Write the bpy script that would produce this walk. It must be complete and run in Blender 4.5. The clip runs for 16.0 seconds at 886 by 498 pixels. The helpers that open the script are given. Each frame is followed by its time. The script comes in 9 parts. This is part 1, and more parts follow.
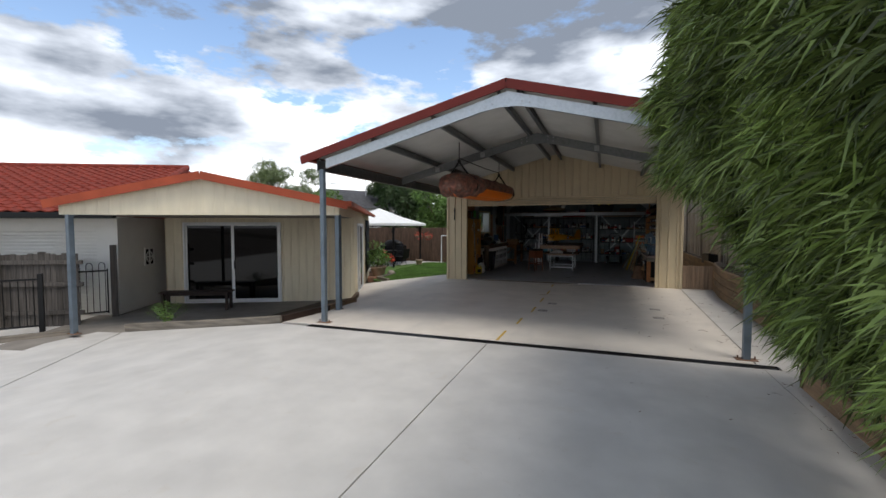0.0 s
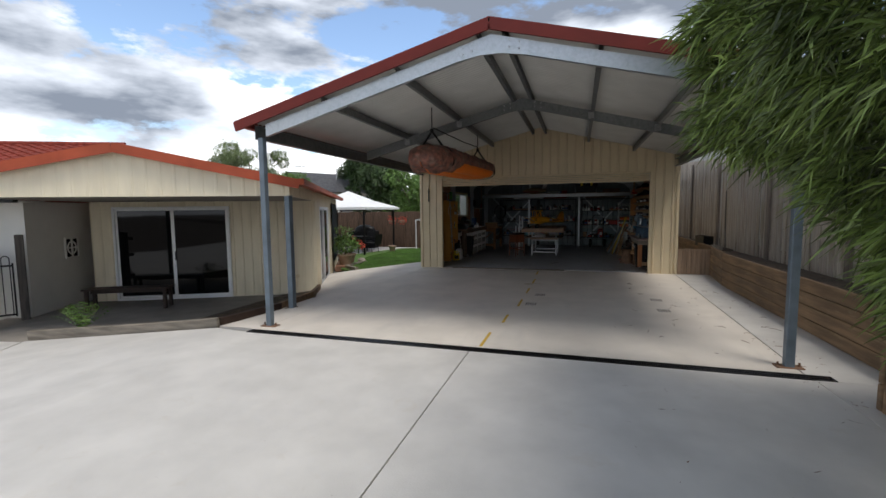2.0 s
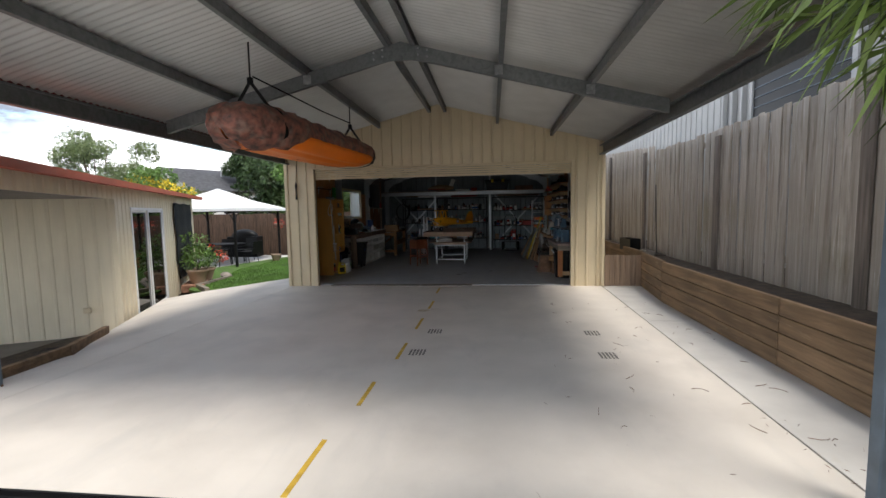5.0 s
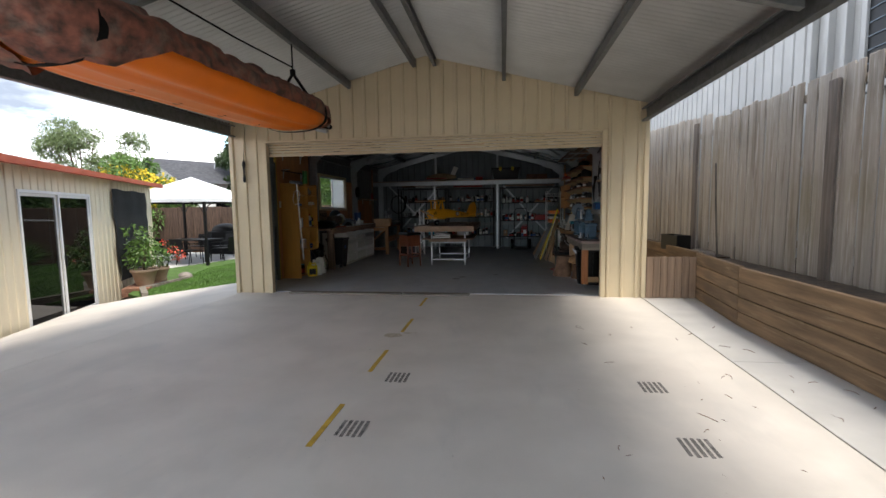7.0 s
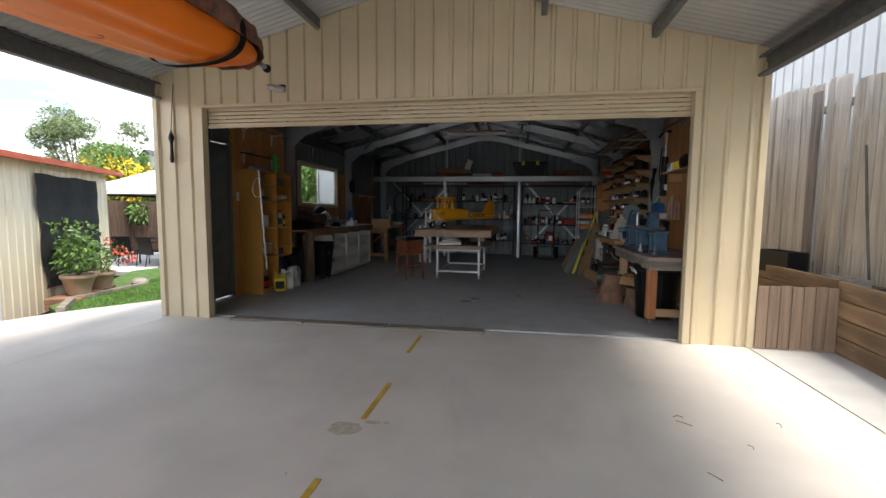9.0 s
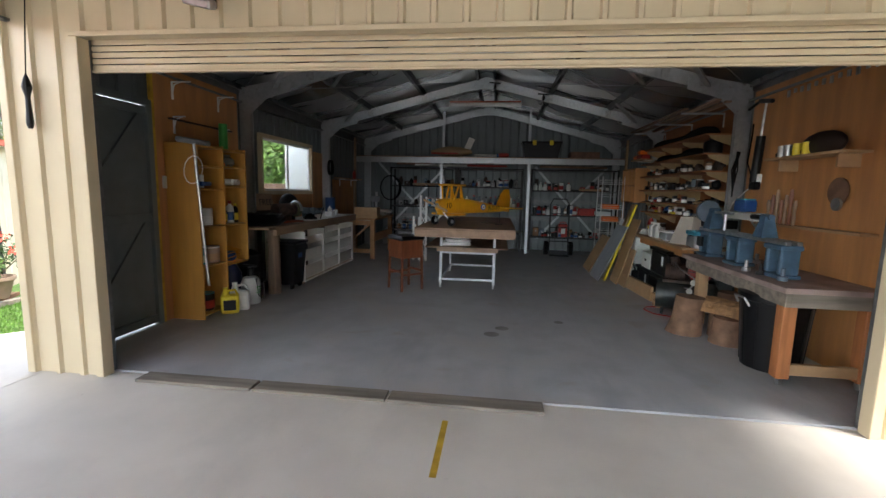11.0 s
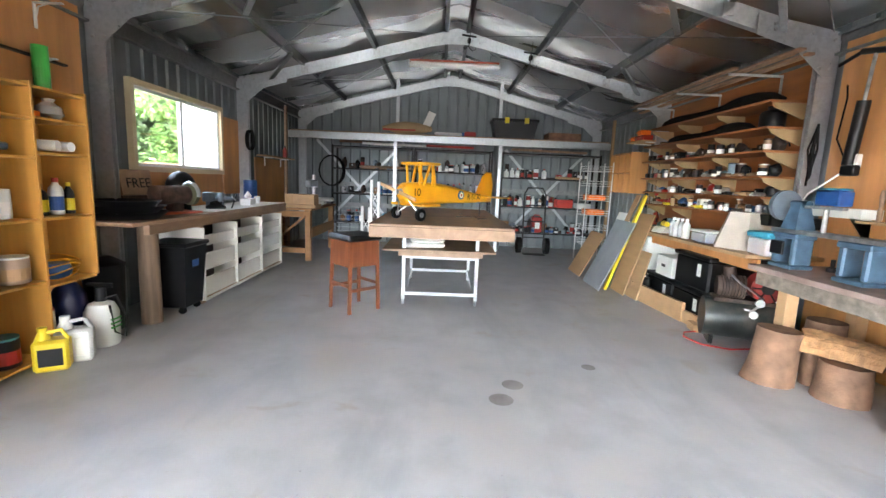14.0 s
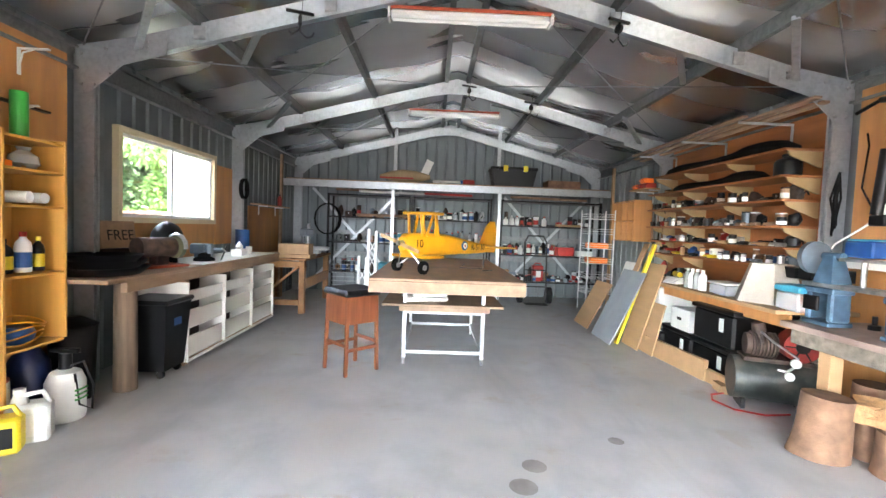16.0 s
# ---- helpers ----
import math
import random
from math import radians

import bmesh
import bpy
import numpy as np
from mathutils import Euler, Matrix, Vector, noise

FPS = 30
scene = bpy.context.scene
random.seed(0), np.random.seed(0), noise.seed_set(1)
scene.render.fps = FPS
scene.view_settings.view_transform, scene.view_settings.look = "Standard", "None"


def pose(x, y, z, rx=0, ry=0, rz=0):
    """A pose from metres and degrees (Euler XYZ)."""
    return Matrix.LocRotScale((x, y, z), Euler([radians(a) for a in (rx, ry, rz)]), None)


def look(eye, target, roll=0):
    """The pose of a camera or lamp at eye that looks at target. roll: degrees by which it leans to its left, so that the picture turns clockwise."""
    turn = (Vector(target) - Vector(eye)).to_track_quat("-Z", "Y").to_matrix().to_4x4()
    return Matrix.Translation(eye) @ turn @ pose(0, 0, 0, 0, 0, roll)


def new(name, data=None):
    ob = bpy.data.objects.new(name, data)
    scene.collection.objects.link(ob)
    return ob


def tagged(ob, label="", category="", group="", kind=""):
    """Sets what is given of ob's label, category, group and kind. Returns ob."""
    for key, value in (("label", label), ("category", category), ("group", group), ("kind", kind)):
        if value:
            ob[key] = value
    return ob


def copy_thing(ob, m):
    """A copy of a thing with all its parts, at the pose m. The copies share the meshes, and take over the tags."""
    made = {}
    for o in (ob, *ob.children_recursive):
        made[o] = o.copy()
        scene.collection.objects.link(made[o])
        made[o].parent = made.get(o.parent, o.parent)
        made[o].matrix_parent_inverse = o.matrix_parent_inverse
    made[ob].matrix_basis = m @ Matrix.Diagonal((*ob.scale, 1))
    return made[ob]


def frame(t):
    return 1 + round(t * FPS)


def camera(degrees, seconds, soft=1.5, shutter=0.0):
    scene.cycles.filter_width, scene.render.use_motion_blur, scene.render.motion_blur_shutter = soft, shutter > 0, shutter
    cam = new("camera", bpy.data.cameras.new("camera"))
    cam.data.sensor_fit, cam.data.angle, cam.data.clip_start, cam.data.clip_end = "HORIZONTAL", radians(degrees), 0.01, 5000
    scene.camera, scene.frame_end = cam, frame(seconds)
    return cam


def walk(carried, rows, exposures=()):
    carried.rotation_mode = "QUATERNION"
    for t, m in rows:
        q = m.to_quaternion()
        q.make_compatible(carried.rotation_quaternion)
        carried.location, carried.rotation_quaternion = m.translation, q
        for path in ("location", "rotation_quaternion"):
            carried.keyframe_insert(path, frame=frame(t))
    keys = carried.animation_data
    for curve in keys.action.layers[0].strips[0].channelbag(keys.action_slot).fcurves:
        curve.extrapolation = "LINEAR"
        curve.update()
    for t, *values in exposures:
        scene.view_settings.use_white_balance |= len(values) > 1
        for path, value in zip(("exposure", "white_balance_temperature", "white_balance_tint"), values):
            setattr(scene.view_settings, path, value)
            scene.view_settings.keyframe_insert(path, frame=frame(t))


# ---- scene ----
cam = camera(90.3, 16.0)
PATH = [
    (0, (1.247, -1.576, 1.52), (0.559, 0.299, 1.417), -0.0),
    (0.5, (1.146, -1.498, 1.492), (0.497, 0.391, 1.38), 0.0),
    (1, (1.091, -1.228, 1.477), (0.461, 0.665, 1.344), -0.1),
    (1.5, (1.015, -0.873, 1.472), (0.394, 1.022, 1.317), -0.3),
    (2, (0.915, -0.446, 1.469), (0.329, 1.458, 1.296), -0.6),
    (2.5, (0.922, 0.016, 1.432), (0.428, 1.946, 1.26), -1.0),
    (3, (0.926, 0.451, 1.437), (0.524, 2.403, 1.26), -1.2),
    (3.5, (0.894, 0.862, 1.487), (0.609, 2.834, 1.314), -1.1),
    (4, (0.924, 1.25, 1.486), (0.702, 3.231, 1.318), -1.1),
    (6.5, (1.076, 3.568, 1.321), (0.835, 5.545, 1.131), -0.9),
    (7, (1.094, 4.09, 1.273), (0.823, 6.063, 1.088), -0.8),
    (7.5, (1.071, 4.621, 1.237), (0.776, 6.591, 1.05), -0.5),
    (8, (1.055, 5.101, 1.249), (0.749, 7.068, 1.052), -0.3),
    (8.5, (0.999, 5.609, 1.249), (0.687, 7.575, 1.055), 0.3),
    (9, (0.915, 6.094, 1.215), (0.582, 8.058, 1.04), 0.5),
    (9.2, (0.886, 6.279, 1.236), (0.545, 8.242, 1.054), 0.8),
    (11.3, (0.185, 7.941, 1.358), (-0.028, 9.91, 1.081), 1.3),
    (11.5, (0.138, 8.062, 1.356), (-0.059, 10.032, 1.072), 1.3),
    (12, (0.016, 8.394, 1.303), (-0.148, 10.368, 1.027), 1.6),
    (12.5, (-0.075, 8.716, 1.287), (-0.143, 10.697, 1.017), 1.9),
    (13, (-0.11, 9.01, 1.279), (-0.154, 10.989, 0.995), 2.0),
    (13.5, (-0.113, 9.239, 1.27), (-0.121, 11.217, 0.975), 2.2),
    (14, (-0.147, 9.391, 1.268), (-0.125, 11.368, 0.969), 2.4),
    (14.5, (-0.202, 9.515, 1.276), (-0.163, 11.495, 0.995), 2.5),
    (15, (-0.226, 9.6, 1.283), (-0.179, 11.585, 1.042), 2.5),
    (15.5, (-0.238, 9.643, 1.298), (-0.193, 11.635, 1.128), 2.3),
    (16, (-0.243, 9.663, 1.308), (-0.199, 11.661, 1.214), 2.2),
]
EXPOSURES = [(0, 0.6, 6500, 10), (2, 0.65, 6500, 10), (4, 1.15, 6500, 10), (6.5, 1.7, 6500, 10), (9, 2.3, 6500, 10), (11.3, 3.25, 6500, 10), (11.5, 3.35, 6500, 10), (12, 4.1, 6500, 10), (12.5, 4.85, 6500, 10), (13, 5.3, 6500, 10), (14, 5.45, 6500, 10), (15.5, 5.7, 6500, 10), (16, 5.85, 6500, 10)]
walk(cam, [(t, look(eye, target, roll)) for t, eye, target, roll in PATH], EXPOSURES)

# ---------- world, sun and exposure ----------
def make_world():
    w = bpy.data.worlds.new("world")
    scene.world = w
    w.use_nodes = True
    nt = w.node_tree
    nt.nodes.clear()
    N = nt.nodes.new
    out, bg, sky = N("ShaderNodeOutputWorld"), N("ShaderNodeBackground"), N("ShaderNodeTexSky")
    sky.sky_type = "NISHITA"
    sky.sun_disc = False
    sky.sun_elevation, sky.sun_rotation = radians(65), radians(126)
    sky.dust_density = 0.6
    tc = N("ShaderNodeTexCoord")
    mp = N("ShaderNodeMapping")
    mp.inputs["Scale"].default_value = (1.0, 1.0, 2.6)
    nt.links.new(tc.outputs["Generated"], mp.inputs["Vector"])
    big, mid = N("ShaderNodeTexNoise"), N("ShaderNodeTexNoise")
    big.inputs["Scale"].default_value, big.inputs["Detail"].default_value, big.inputs["Roughness"].default_value = 2.1, 10, 0.6
    mid.inputs["Scale"].default_value, mid.inputs["Detail"].default_value = 3.3, 8
    nt.links.new(mp.outputs[0], big.inputs["Vector"])
    mp2 = N("ShaderNodeMapping")
    mp2.inputs["Location"].default_value = (3.1, 1.7, 0.6)
    mp2.inputs["Scale"].default_value = (1.0, 1.0, 3.0)
    nt.links.new(tc.outputs["Generated"], mp2.inputs["Vector"])
    nt.links.new(mp2.outputs[0], mid.inputs["Vector"])
    cover = N("ShaderNodeValToRGB")
    cover.color_ramp.elements[0].position, cover.color_ramp.elements[1].position = 0.41, 0.455
    nt.links.new(big.outputs["Fac"], cover.inputs["Fac"])
    tone = N("ShaderNodeValToRGB")
    e = tone.color_ramp.elements
    e[0].position, e[0].color = 0.36, (7.4, 7.5, 7.7, 1)
    e[1].position, e[1].color = 0.62, (1.25, 1.45, 1.8, 1)
    m = e.new(0.49)
    m.color = (3.9, 4.2, 4.7, 1)
    # grey undersides overhead, white heads of cloud low down all round
    sep, rise, both = N("ShaderNodeSeparateXYZ"), N("ShaderNodeMapRange"), N("ShaderNodeMath")
    nt.links.new(tc.outputs["Generated"], sep.inputs[0])
    nt.links.new(sep.outputs["Z"], rise.inputs["Value"])
    rise.inputs["From Min"].default_value, rise.inputs["From Max"].default_value = 0.08, 0.42
    rise.inputs["To Min"].default_value, rise.inputs["To Max"].default_value = -0.15, 0.09
    both.operation = "ADD"
    nt.links.new(mid.outputs["Fac"], both.inputs[0])
    nt.links.new(rise.outputs[0], both.inputs[1])
    nt.links.new(both.outputs[0], tone.inputs["Fac"])
    mix = N("ShaderNodeMix")
    mix.data_type = "RGBA"
    nt.links.new(cover.outputs["Color"], mix.inputs["Factor"])
    nt.links.new(sky.outputs[0], mix.inputs["A"])
    nt.links.new(tone.outputs[0], mix.inputs["B"])
    nt.links.new(mix.outputs["Result"], bg.inputs["Color"])
    bg.inputs["Strength"].default_value = 0.15
    nt.links.new(bg.outputs[0], out.inputs[0])


make_world()
SUN = bpy.data.lights.new("sun", "SUN")
SUN.energy, SUN.angle, SUN.color = 1.4, radians(22), (1.0, 0.94, 0.86)
sun = new("sun", SUN)
sun.matrix_world = look((3.4, -2.5, 9.0), (0, 0, 0))


# ---------- materials ----------
def mat(name, col, rough=0.6, metal=0.0, var=0.12, scale=6.0, bump=0.0, bscale=60.0, col2=None, stain=0.0, stretch=(1, 1, 1), rnd=0.0, island=0.0, spec=0.5, sscale=1.3, scol=None, coord="Object"):
    """A surface with colour that varies at two scales, optional stains and fine relief."""
    m = bpy.data.materials.new(name)
    m.use_nodes = True
    nt = m.node_tree
    N, Lk = nt.nodes.new, nt.links.new
    b = nt.nodes["Principled BSDF"]
    b.inputs["Roughness"].default_value, b.inputs["Metallic"].default_value = rough, metal
    b.inputs["Specular IOR Level"].default_value = spec
    tc = N("ShaderNodeTexCoord")
    mp = N("ShaderNodeMapping")
    mp.inputs["Scale"].default_value = stretch
    Lk(tc.outputs[coord], mp.inputs["Vector"])
    n1 = N("ShaderNodeTexNoise")
    n1.inputs["Scale"].default_value, n1.inputs["Detail"].default_value = scale, 7
    Lk(mp.outputs[0], n1.inputs["Vector"])
    r = N("ShaderNodeValToRGB")
    c2 = col2 or tuple(c * (1 - 2 * var) for c in col)
    r.color_ramp.elements[0].position, r.color_ramp.elements[1].position = 0.34, 0.66
    r.color_ramp.elements[0].color, r.color_ramp.elements[1].color = (*c2, 1), (*[min(1, c * (1 + var * 0.5)) for c in col], 1)
    Lk(n1.outputs["Fac"], r.inputs["Fac"])
    last = r.outputs["Color"]
    if stain:
        n2 = N("ShaderNodeTexNoise")
        n2.inputs["Scale"].default_value, n2.inputs["Detail"].default_value, n2.inputs["Roughness"].default_value = sscale, 6, 0.6
        Lk(tc.outputs[coord], n2.inputs["Vector"])
        r2 = N("ShaderNodeValToRGB")
        r2.color_ramp.elements[0].position, r2.color_ramp.elements[1].position = 0.5, 0.68
        Lk(n2.outputs["Fac"], r2.inputs["Fac"])
        mu = N("ShaderNodeMath")
        mu.operation = "MULTIPLY"
        mu.inputs[1].default_value = stain
        Lk(r2.outputs["Color"], mu.inputs[0])
        mx = N("ShaderNodeMix")
        mx.data_type = "RGBA"
        Lk(mu.outputs[0], mx.inputs["Factor"])
        Lk(last, mx.inputs["A"])
        mx.inputs["B"].default_value = (*(scol or tuple(c * 0.45 for c in col)), 1)
        last = mx.outputs["Result"]
    if rnd or island:
        src = N("ShaderNodeObjectInfo").outputs["Random"] if rnd else N("ShaderNodeNewGeometry").outputs["Random Per Island"]
        mr = N("ShaderNodeMapRange")
        k = rnd or island
        mr.inputs["To Min"].default_value, mr.inputs["To Max"].default_value = 1 - k, 1 + k * 0.6
        Lk(src, mr.inputs["Value"])
        hs = N("ShaderNodeHueSaturation")
        Lk(mr.outputs[0], hs.inputs["Value"])
        Lk(last, hs.inputs["Color"])
        last = hs.outputs["Color"]
    Lk(last, b.inputs["Base Color"])
    if bump:
        n3 = N("ShaderNodeTexNoise")
        n3.inputs["Scale"].default_value, n3.inputs["Detail"].default_value = bscale, 5
        Lk(mp.outputs[0], n3.inputs["Vector"])
        bp = N("ShaderNodeBump")
        bp.inputs["Strength"].default_value, bp.inputs["Distance"].default_value = bump, 0.01
        Lk(n3.outputs["Fac"], bp.inputs["Height"])
        Lk(bp.outputs[0], b.inputs["Normal"])
        rr = N("ShaderNodeMapRange")
        rr.inputs["To Min"].default_value, rr.inputs["To Max"].default_value = max(0.02, rough - 0.12), min(1, rough + 0.12)
        Lk(n1.outputs["Fac"], rr.inputs["Value"])
        Lk(rr.outputs[0], b.inputs["Roughness"])
    return m


M = {}
M["concrete"] = mat("concrete", (0.60, 0.58, 0.545), 0.85, var=0.06, scale=2.2, bump=0.15, bscale=90, stain=0.14, sscale=0.9, scol=(0.36, 0.34, 0.31))
M["concrete_in"] = mat("concrete_in", (0.47, 0.48, 0.49), 0.45, var=0.09, scale=3.0, bump=0.12, bscale=70, stain=0.5, sscale=1.5, scol=(0.40, 0.36, 0.31))
M["concrete_carport"] = mat("concrete_carport", (0.66, 0.61, 0.545), 0.7, var=0.05, scale=1.6, bump=0.1, bscale=80, stain=0.2, sscale=1.2, scol=(0.41, 0.365, 0.315))


def streaks(m, scale, stretch, lo, hi, amount, col, seed=0.0, world=False):
    """Lay one more layer of marks over a surface's colour."""
    nt = m.node_tree
    N, Lk = nt.nodes.new, nt.links.new
    b = nt.nodes["Principled BSDF"]
    base = b.inputs["Base Color"].links[0].from_socket
    tc, mp, n, r, mx = N("ShaderNodeTexCoord"), N("ShaderNodeMapping"), N("ShaderNodeTexNoise"), N("ShaderNodeMapRange"), N("ShaderNodeMix")
    mp.inputs["Scale"].default_value, mp.inputs["Location"].default_value = stretch, (seed, seed * 1.7, 0)
    Lk(N("ShaderNodeNewGeometry").outputs["Position"] if world else tc.outputs["Object"], mp.inputs["Vector"])
    n.inputs["Scale"].default_value, n.inputs["Detail"].default_value, n.inputs["Roughness"].default_value, n.inputs["Distortion"].default_value = scale, 8, 0.6, 0.5
    Lk(mp.outputs[0], n.inputs["Vector"])
    r.inputs["From Min"].default_value, r.inputs["From Max"].default_value, r.inputs["To Max"].default_value = lo, hi, amount
    Lk(n.outputs["Fac"], r.inputs["Value"])
    mx.data_type = "RGBA"
    Lk(r.outputs[0], mx.inputs["Factor"])
    Lk(base, mx.inputs["A"])
    mx.inputs["B"].default_value = (*col, 1)
    Lk(mx.outputs["Result"], b.inputs["Base Color"])


streaks(M["concrete_in"], 1.1, (1.6, 0.35, 1), 0.50, 0.66, 0.5, (0.29, 0.305, 0.325), 3.0)
streaks(M["concrete_in"], 2.2, (1, 1, 1), 0.60, 0.68, 0.5, (0.37, 0.31, 0.25), 8.0)
streaks(M["concrete_in"], 26, (1, 1, 1), 0.70, 0.74, 0.5, (0.20, 0.19, 0.18), 5.0)
streaks(M["concrete_carport"], 1.4, (1.3, 0.5, 1), 0.54, 0.68, 0.3, (0.46, 0.44, 0.41), 2.0)
streaks(M["concrete_carport"], 22, (1, 1, 1), 0.71, 0.74, 0.5, (0.25, 0.21, 0.17), 1.0)
streaks(M["concrete"], 0.9, (1, 0.5, 1), 0.52, 0.66, 0.25, (0.45, 0.44, 0.43), 4.0)
streaks(M["concrete"], 3.5, (1, 1, 1), 0.62, 0.70, 0.22, (0.48, 0.42, 0.34), 6.0)
streaks(M["concrete"], 24, (1, 1, 1), 0.71, 0.74, 0.5, (0.25, 0.22, 0.19), 7.0)
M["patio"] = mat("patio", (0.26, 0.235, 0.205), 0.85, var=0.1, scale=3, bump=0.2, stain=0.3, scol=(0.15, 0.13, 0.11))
M["cream"] = mat("cream", (0.64, 0.535, 0.355), 0.45, var=0.03, scale=2.5, stain=0.12, sscale=2.0, scol=(0.50, 0.43, 0.30), bump=0.03, bscale=30)
M["frame_grey"] = mat("frame_grey", (0.50, 0.53, 0.55), 0.4, 0.3, var=0.08, scale=12, stain=0.2, scol=(0.3, 0.28, 0.26))
M["rust_brown"] = mat("rust_brown", (0.10, 0.06, 0.045), 0.7, 0.1, var=0.3, scale=14, bump=0.3, stain=0.4, scol=(0.2, 0.1, 0.06))
M["pine_old"] = mat("pine_old", (0.36, 0.185, 0.075), 0.6, var=0.12, scale=3, stretch=(4, 0.6, 4), bump=0.08, stain=0.25, sscale=3, scol=(0.22, 0.1, 0.04))
M["cream_rust"] = mat("cream_rust", (0.74, 0.66, 0.49), 0.5, var=0.04, scale=2.0, stretch=(3, 3, 0.6), stain=0.15, scol=(0.52, 0.40, 0.26))
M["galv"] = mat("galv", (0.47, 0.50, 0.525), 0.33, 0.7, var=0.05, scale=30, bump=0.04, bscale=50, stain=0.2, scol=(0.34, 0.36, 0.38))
# about half the brightness of galv and rougher, for purlins, beams, jambs and girts
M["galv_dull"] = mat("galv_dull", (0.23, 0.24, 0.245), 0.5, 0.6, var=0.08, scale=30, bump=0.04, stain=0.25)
M["zinc_wall"] = mat("zinc_wall", (0.175, 0.20, 0.21), 0.5, 0.35, var=0.08, scale=5, stretch=(1, 1, 0.4))
M["foil"] = mat("foil", (0.70, 0.70, 0.70), 0.28, 0.95, var=0.05, scale=0.9, bump=0.2, bscale=14, stretch=(0.4, 2.5, 1), stain=0.12, sscale=0.5, scol=(0.6, 0.52, 0.46))
M["roof_under"] = mat("roof_under", (0.60, 0.60, 0.58), 0.5, 0.1, var=0.04, scale=3)
M["red_trim"] = mat("red_trim", (0.16, 0.02, 0.014), 0.55, var=0.08, scale=4, spec=0.3)
M["red_trim_faded"] = mat("red_trim_faded", (0.40, 0.08, 0.035), 0.6, var=0.1, scale=3, stain=0.2, scol=(0.28, 0.07, 0.04), spec=0.3)
M["tile_red"] = mat("tile_red", (0.26, 0.045, 0.027), 0.75, var=0.2, scale=9, stain=0.3, scol=(0.16, 0.04, 0.03), rnd=0.12, spec=0.25)
M["white_paint"] = mat("white_paint", (0.78, 0.77, 0.73), 0.6, var=0.02, scale=3, bump=0.1, bscale=25, stain=0.07)
M["white_frame"] = mat("white_frame", (0.75, 0.76, 0.76), 0.35, var=0.02)
M["fence_wood"] = mat("fence_wood", (0.45, 0.40, 0.345), 0.9, var=0.1, scale=4, stretch=(9, 9, 0.35), bump=0.2, bscale=10, stain=0.55, sscale=1.3, scol=(0.25, 0.20, 0.115), rnd=0.16)
M["planter_wood"] = mat("planter_wood", (0.27, 0.185, 0.125), 0.9, var=0.15, scale=4, stretch=(9, 9, 0.4), bump=0.3, bscale=10, stain=0.3, sscale=2, scol=(0.14, 0.10, 0.07), rnd=0.12)
M["fence_old"] = mat("fence_old", (0.10, 0.088, 0.078), 0.9, var=0.22, scale=4, stretch=(9, 9, 0.5), bump=0.4, bscale=10, rnd=0.2)
M["sleeper"] = mat("sleeper", (0.27, 0.175, 0.10), 0.85, var=0.22, scale=3, stretch=(0.5, 5, 6), bump=0.35, bscale=14, stain=0.35, sscale=2, scol=(0.15, 0.10, 0.055), rnd=0.2)
M["sleeper_grey"] = mat("sleeper_grey", (0.27, 0.235, 0.19), 0.9, var=0.22, scale=3, stretch=(0.6, 5, 6), bump=0.4, bscale=16, stain=0.3, rnd=0.1)
M["post_wood"] = mat("post_wood", (0.17, 0.115, 0.075), 0.85, var=0.22, scale=3, stretch=(6, 6, 0.5), bump=0.3, bscale=10, stain=0.2)
M["ply"] = mat("ply", (0.56, 0.265, 0.095), 0.5, var=0.12, scale=2.4, stretch=(4, 4, 0.5), stain=0.2, scol=(0.33, 0.13, 0.05), bump=0.04)
# ply with the dimmer light of the right side put into its colour, plus stains
M["ply_aged"] = mat("ply_aged", (0.34, 0.125, 0.038), 0.55, var=0.15, scale=2.4, stretch=(4, 0.5, 4), stain=0.35, scol=(0.2, 0.085, 0.035), bump=0.05)
M["melamine"] = mat("melamine", (0.60, 0.31, 0.07), 0.4, var=0.06, scale=4, stretch=(4, 4, 0.4))
M["pine"] = mat("pine", (0.45, 0.285, 0.15), 0.6, var=0.06, scale=3, stretch=(4, 0.6, 4), bump=0.06, rnd=0.12, stain=0.2, sscale=3, scol=(0.33, 0.18, 0.08))
M["bench_wood"] = mat("bench_wood", (0.34, 0.22, 0.14), 0.6, var=0.13, scale=3, stretch=(4, 1, 4), bump=0.1, stain=0.45, sscale=3.5, scol=(0.23, 0.15, 0.11), rnd=0.06)
M["dark_wood"] = mat("dark_wood", (0.035, 0.02, 0.014), 0.5, var=0.2, scale=4, bump=0.1, spec=0.3)
M["teak"] = mat("teak", (0.22, 0.07, 0.03), 0.4, var=0.15, scale=5, stretch=(5, 5, 0.5))
M["black"] = mat("black", (0.006, 0.0062, 0.007), 0.42, var=0.1, scale=6, spec=0.3)
M["black_soft"] = mat("black_soft", (0.007, 0.007, 0.007), 0.85, var=0.2, scale=9, bump=0.2, spec=0.2)
M["shade_cloth"] = mat("shade_cloth", (0.05, 0.053, 0.055), 0.95, var=0.1, bump=0.3, bscale=200)
M["grey_steel"] = mat("grey_steel", (0.15, 0.19, 0.23), 0.45, 0.3, var=0.12, scale=6, stain=0.1)
M["orange"] = mat("orange", (0.95, 0.20, 0.015), 0.4, var=0.04, scale=2)
M["kayak_orange"] = mat("kayak_orange", (1.0, 0.225, 0.014), 0.38, var=0.05, scale=3, stain=0.12, scol=(0.7, 0.12, 0.01), bump=0.03)
M["camo"] = mat("camo", (0.25, 0.09, 0.06), 0.6, var=0.3, scale=13, col2=(0.045, 0.025, 0.02), bump=0.5, bscale=12, stain=0.45, sscale=7, scol=(0.34, 0.24, 0.19))
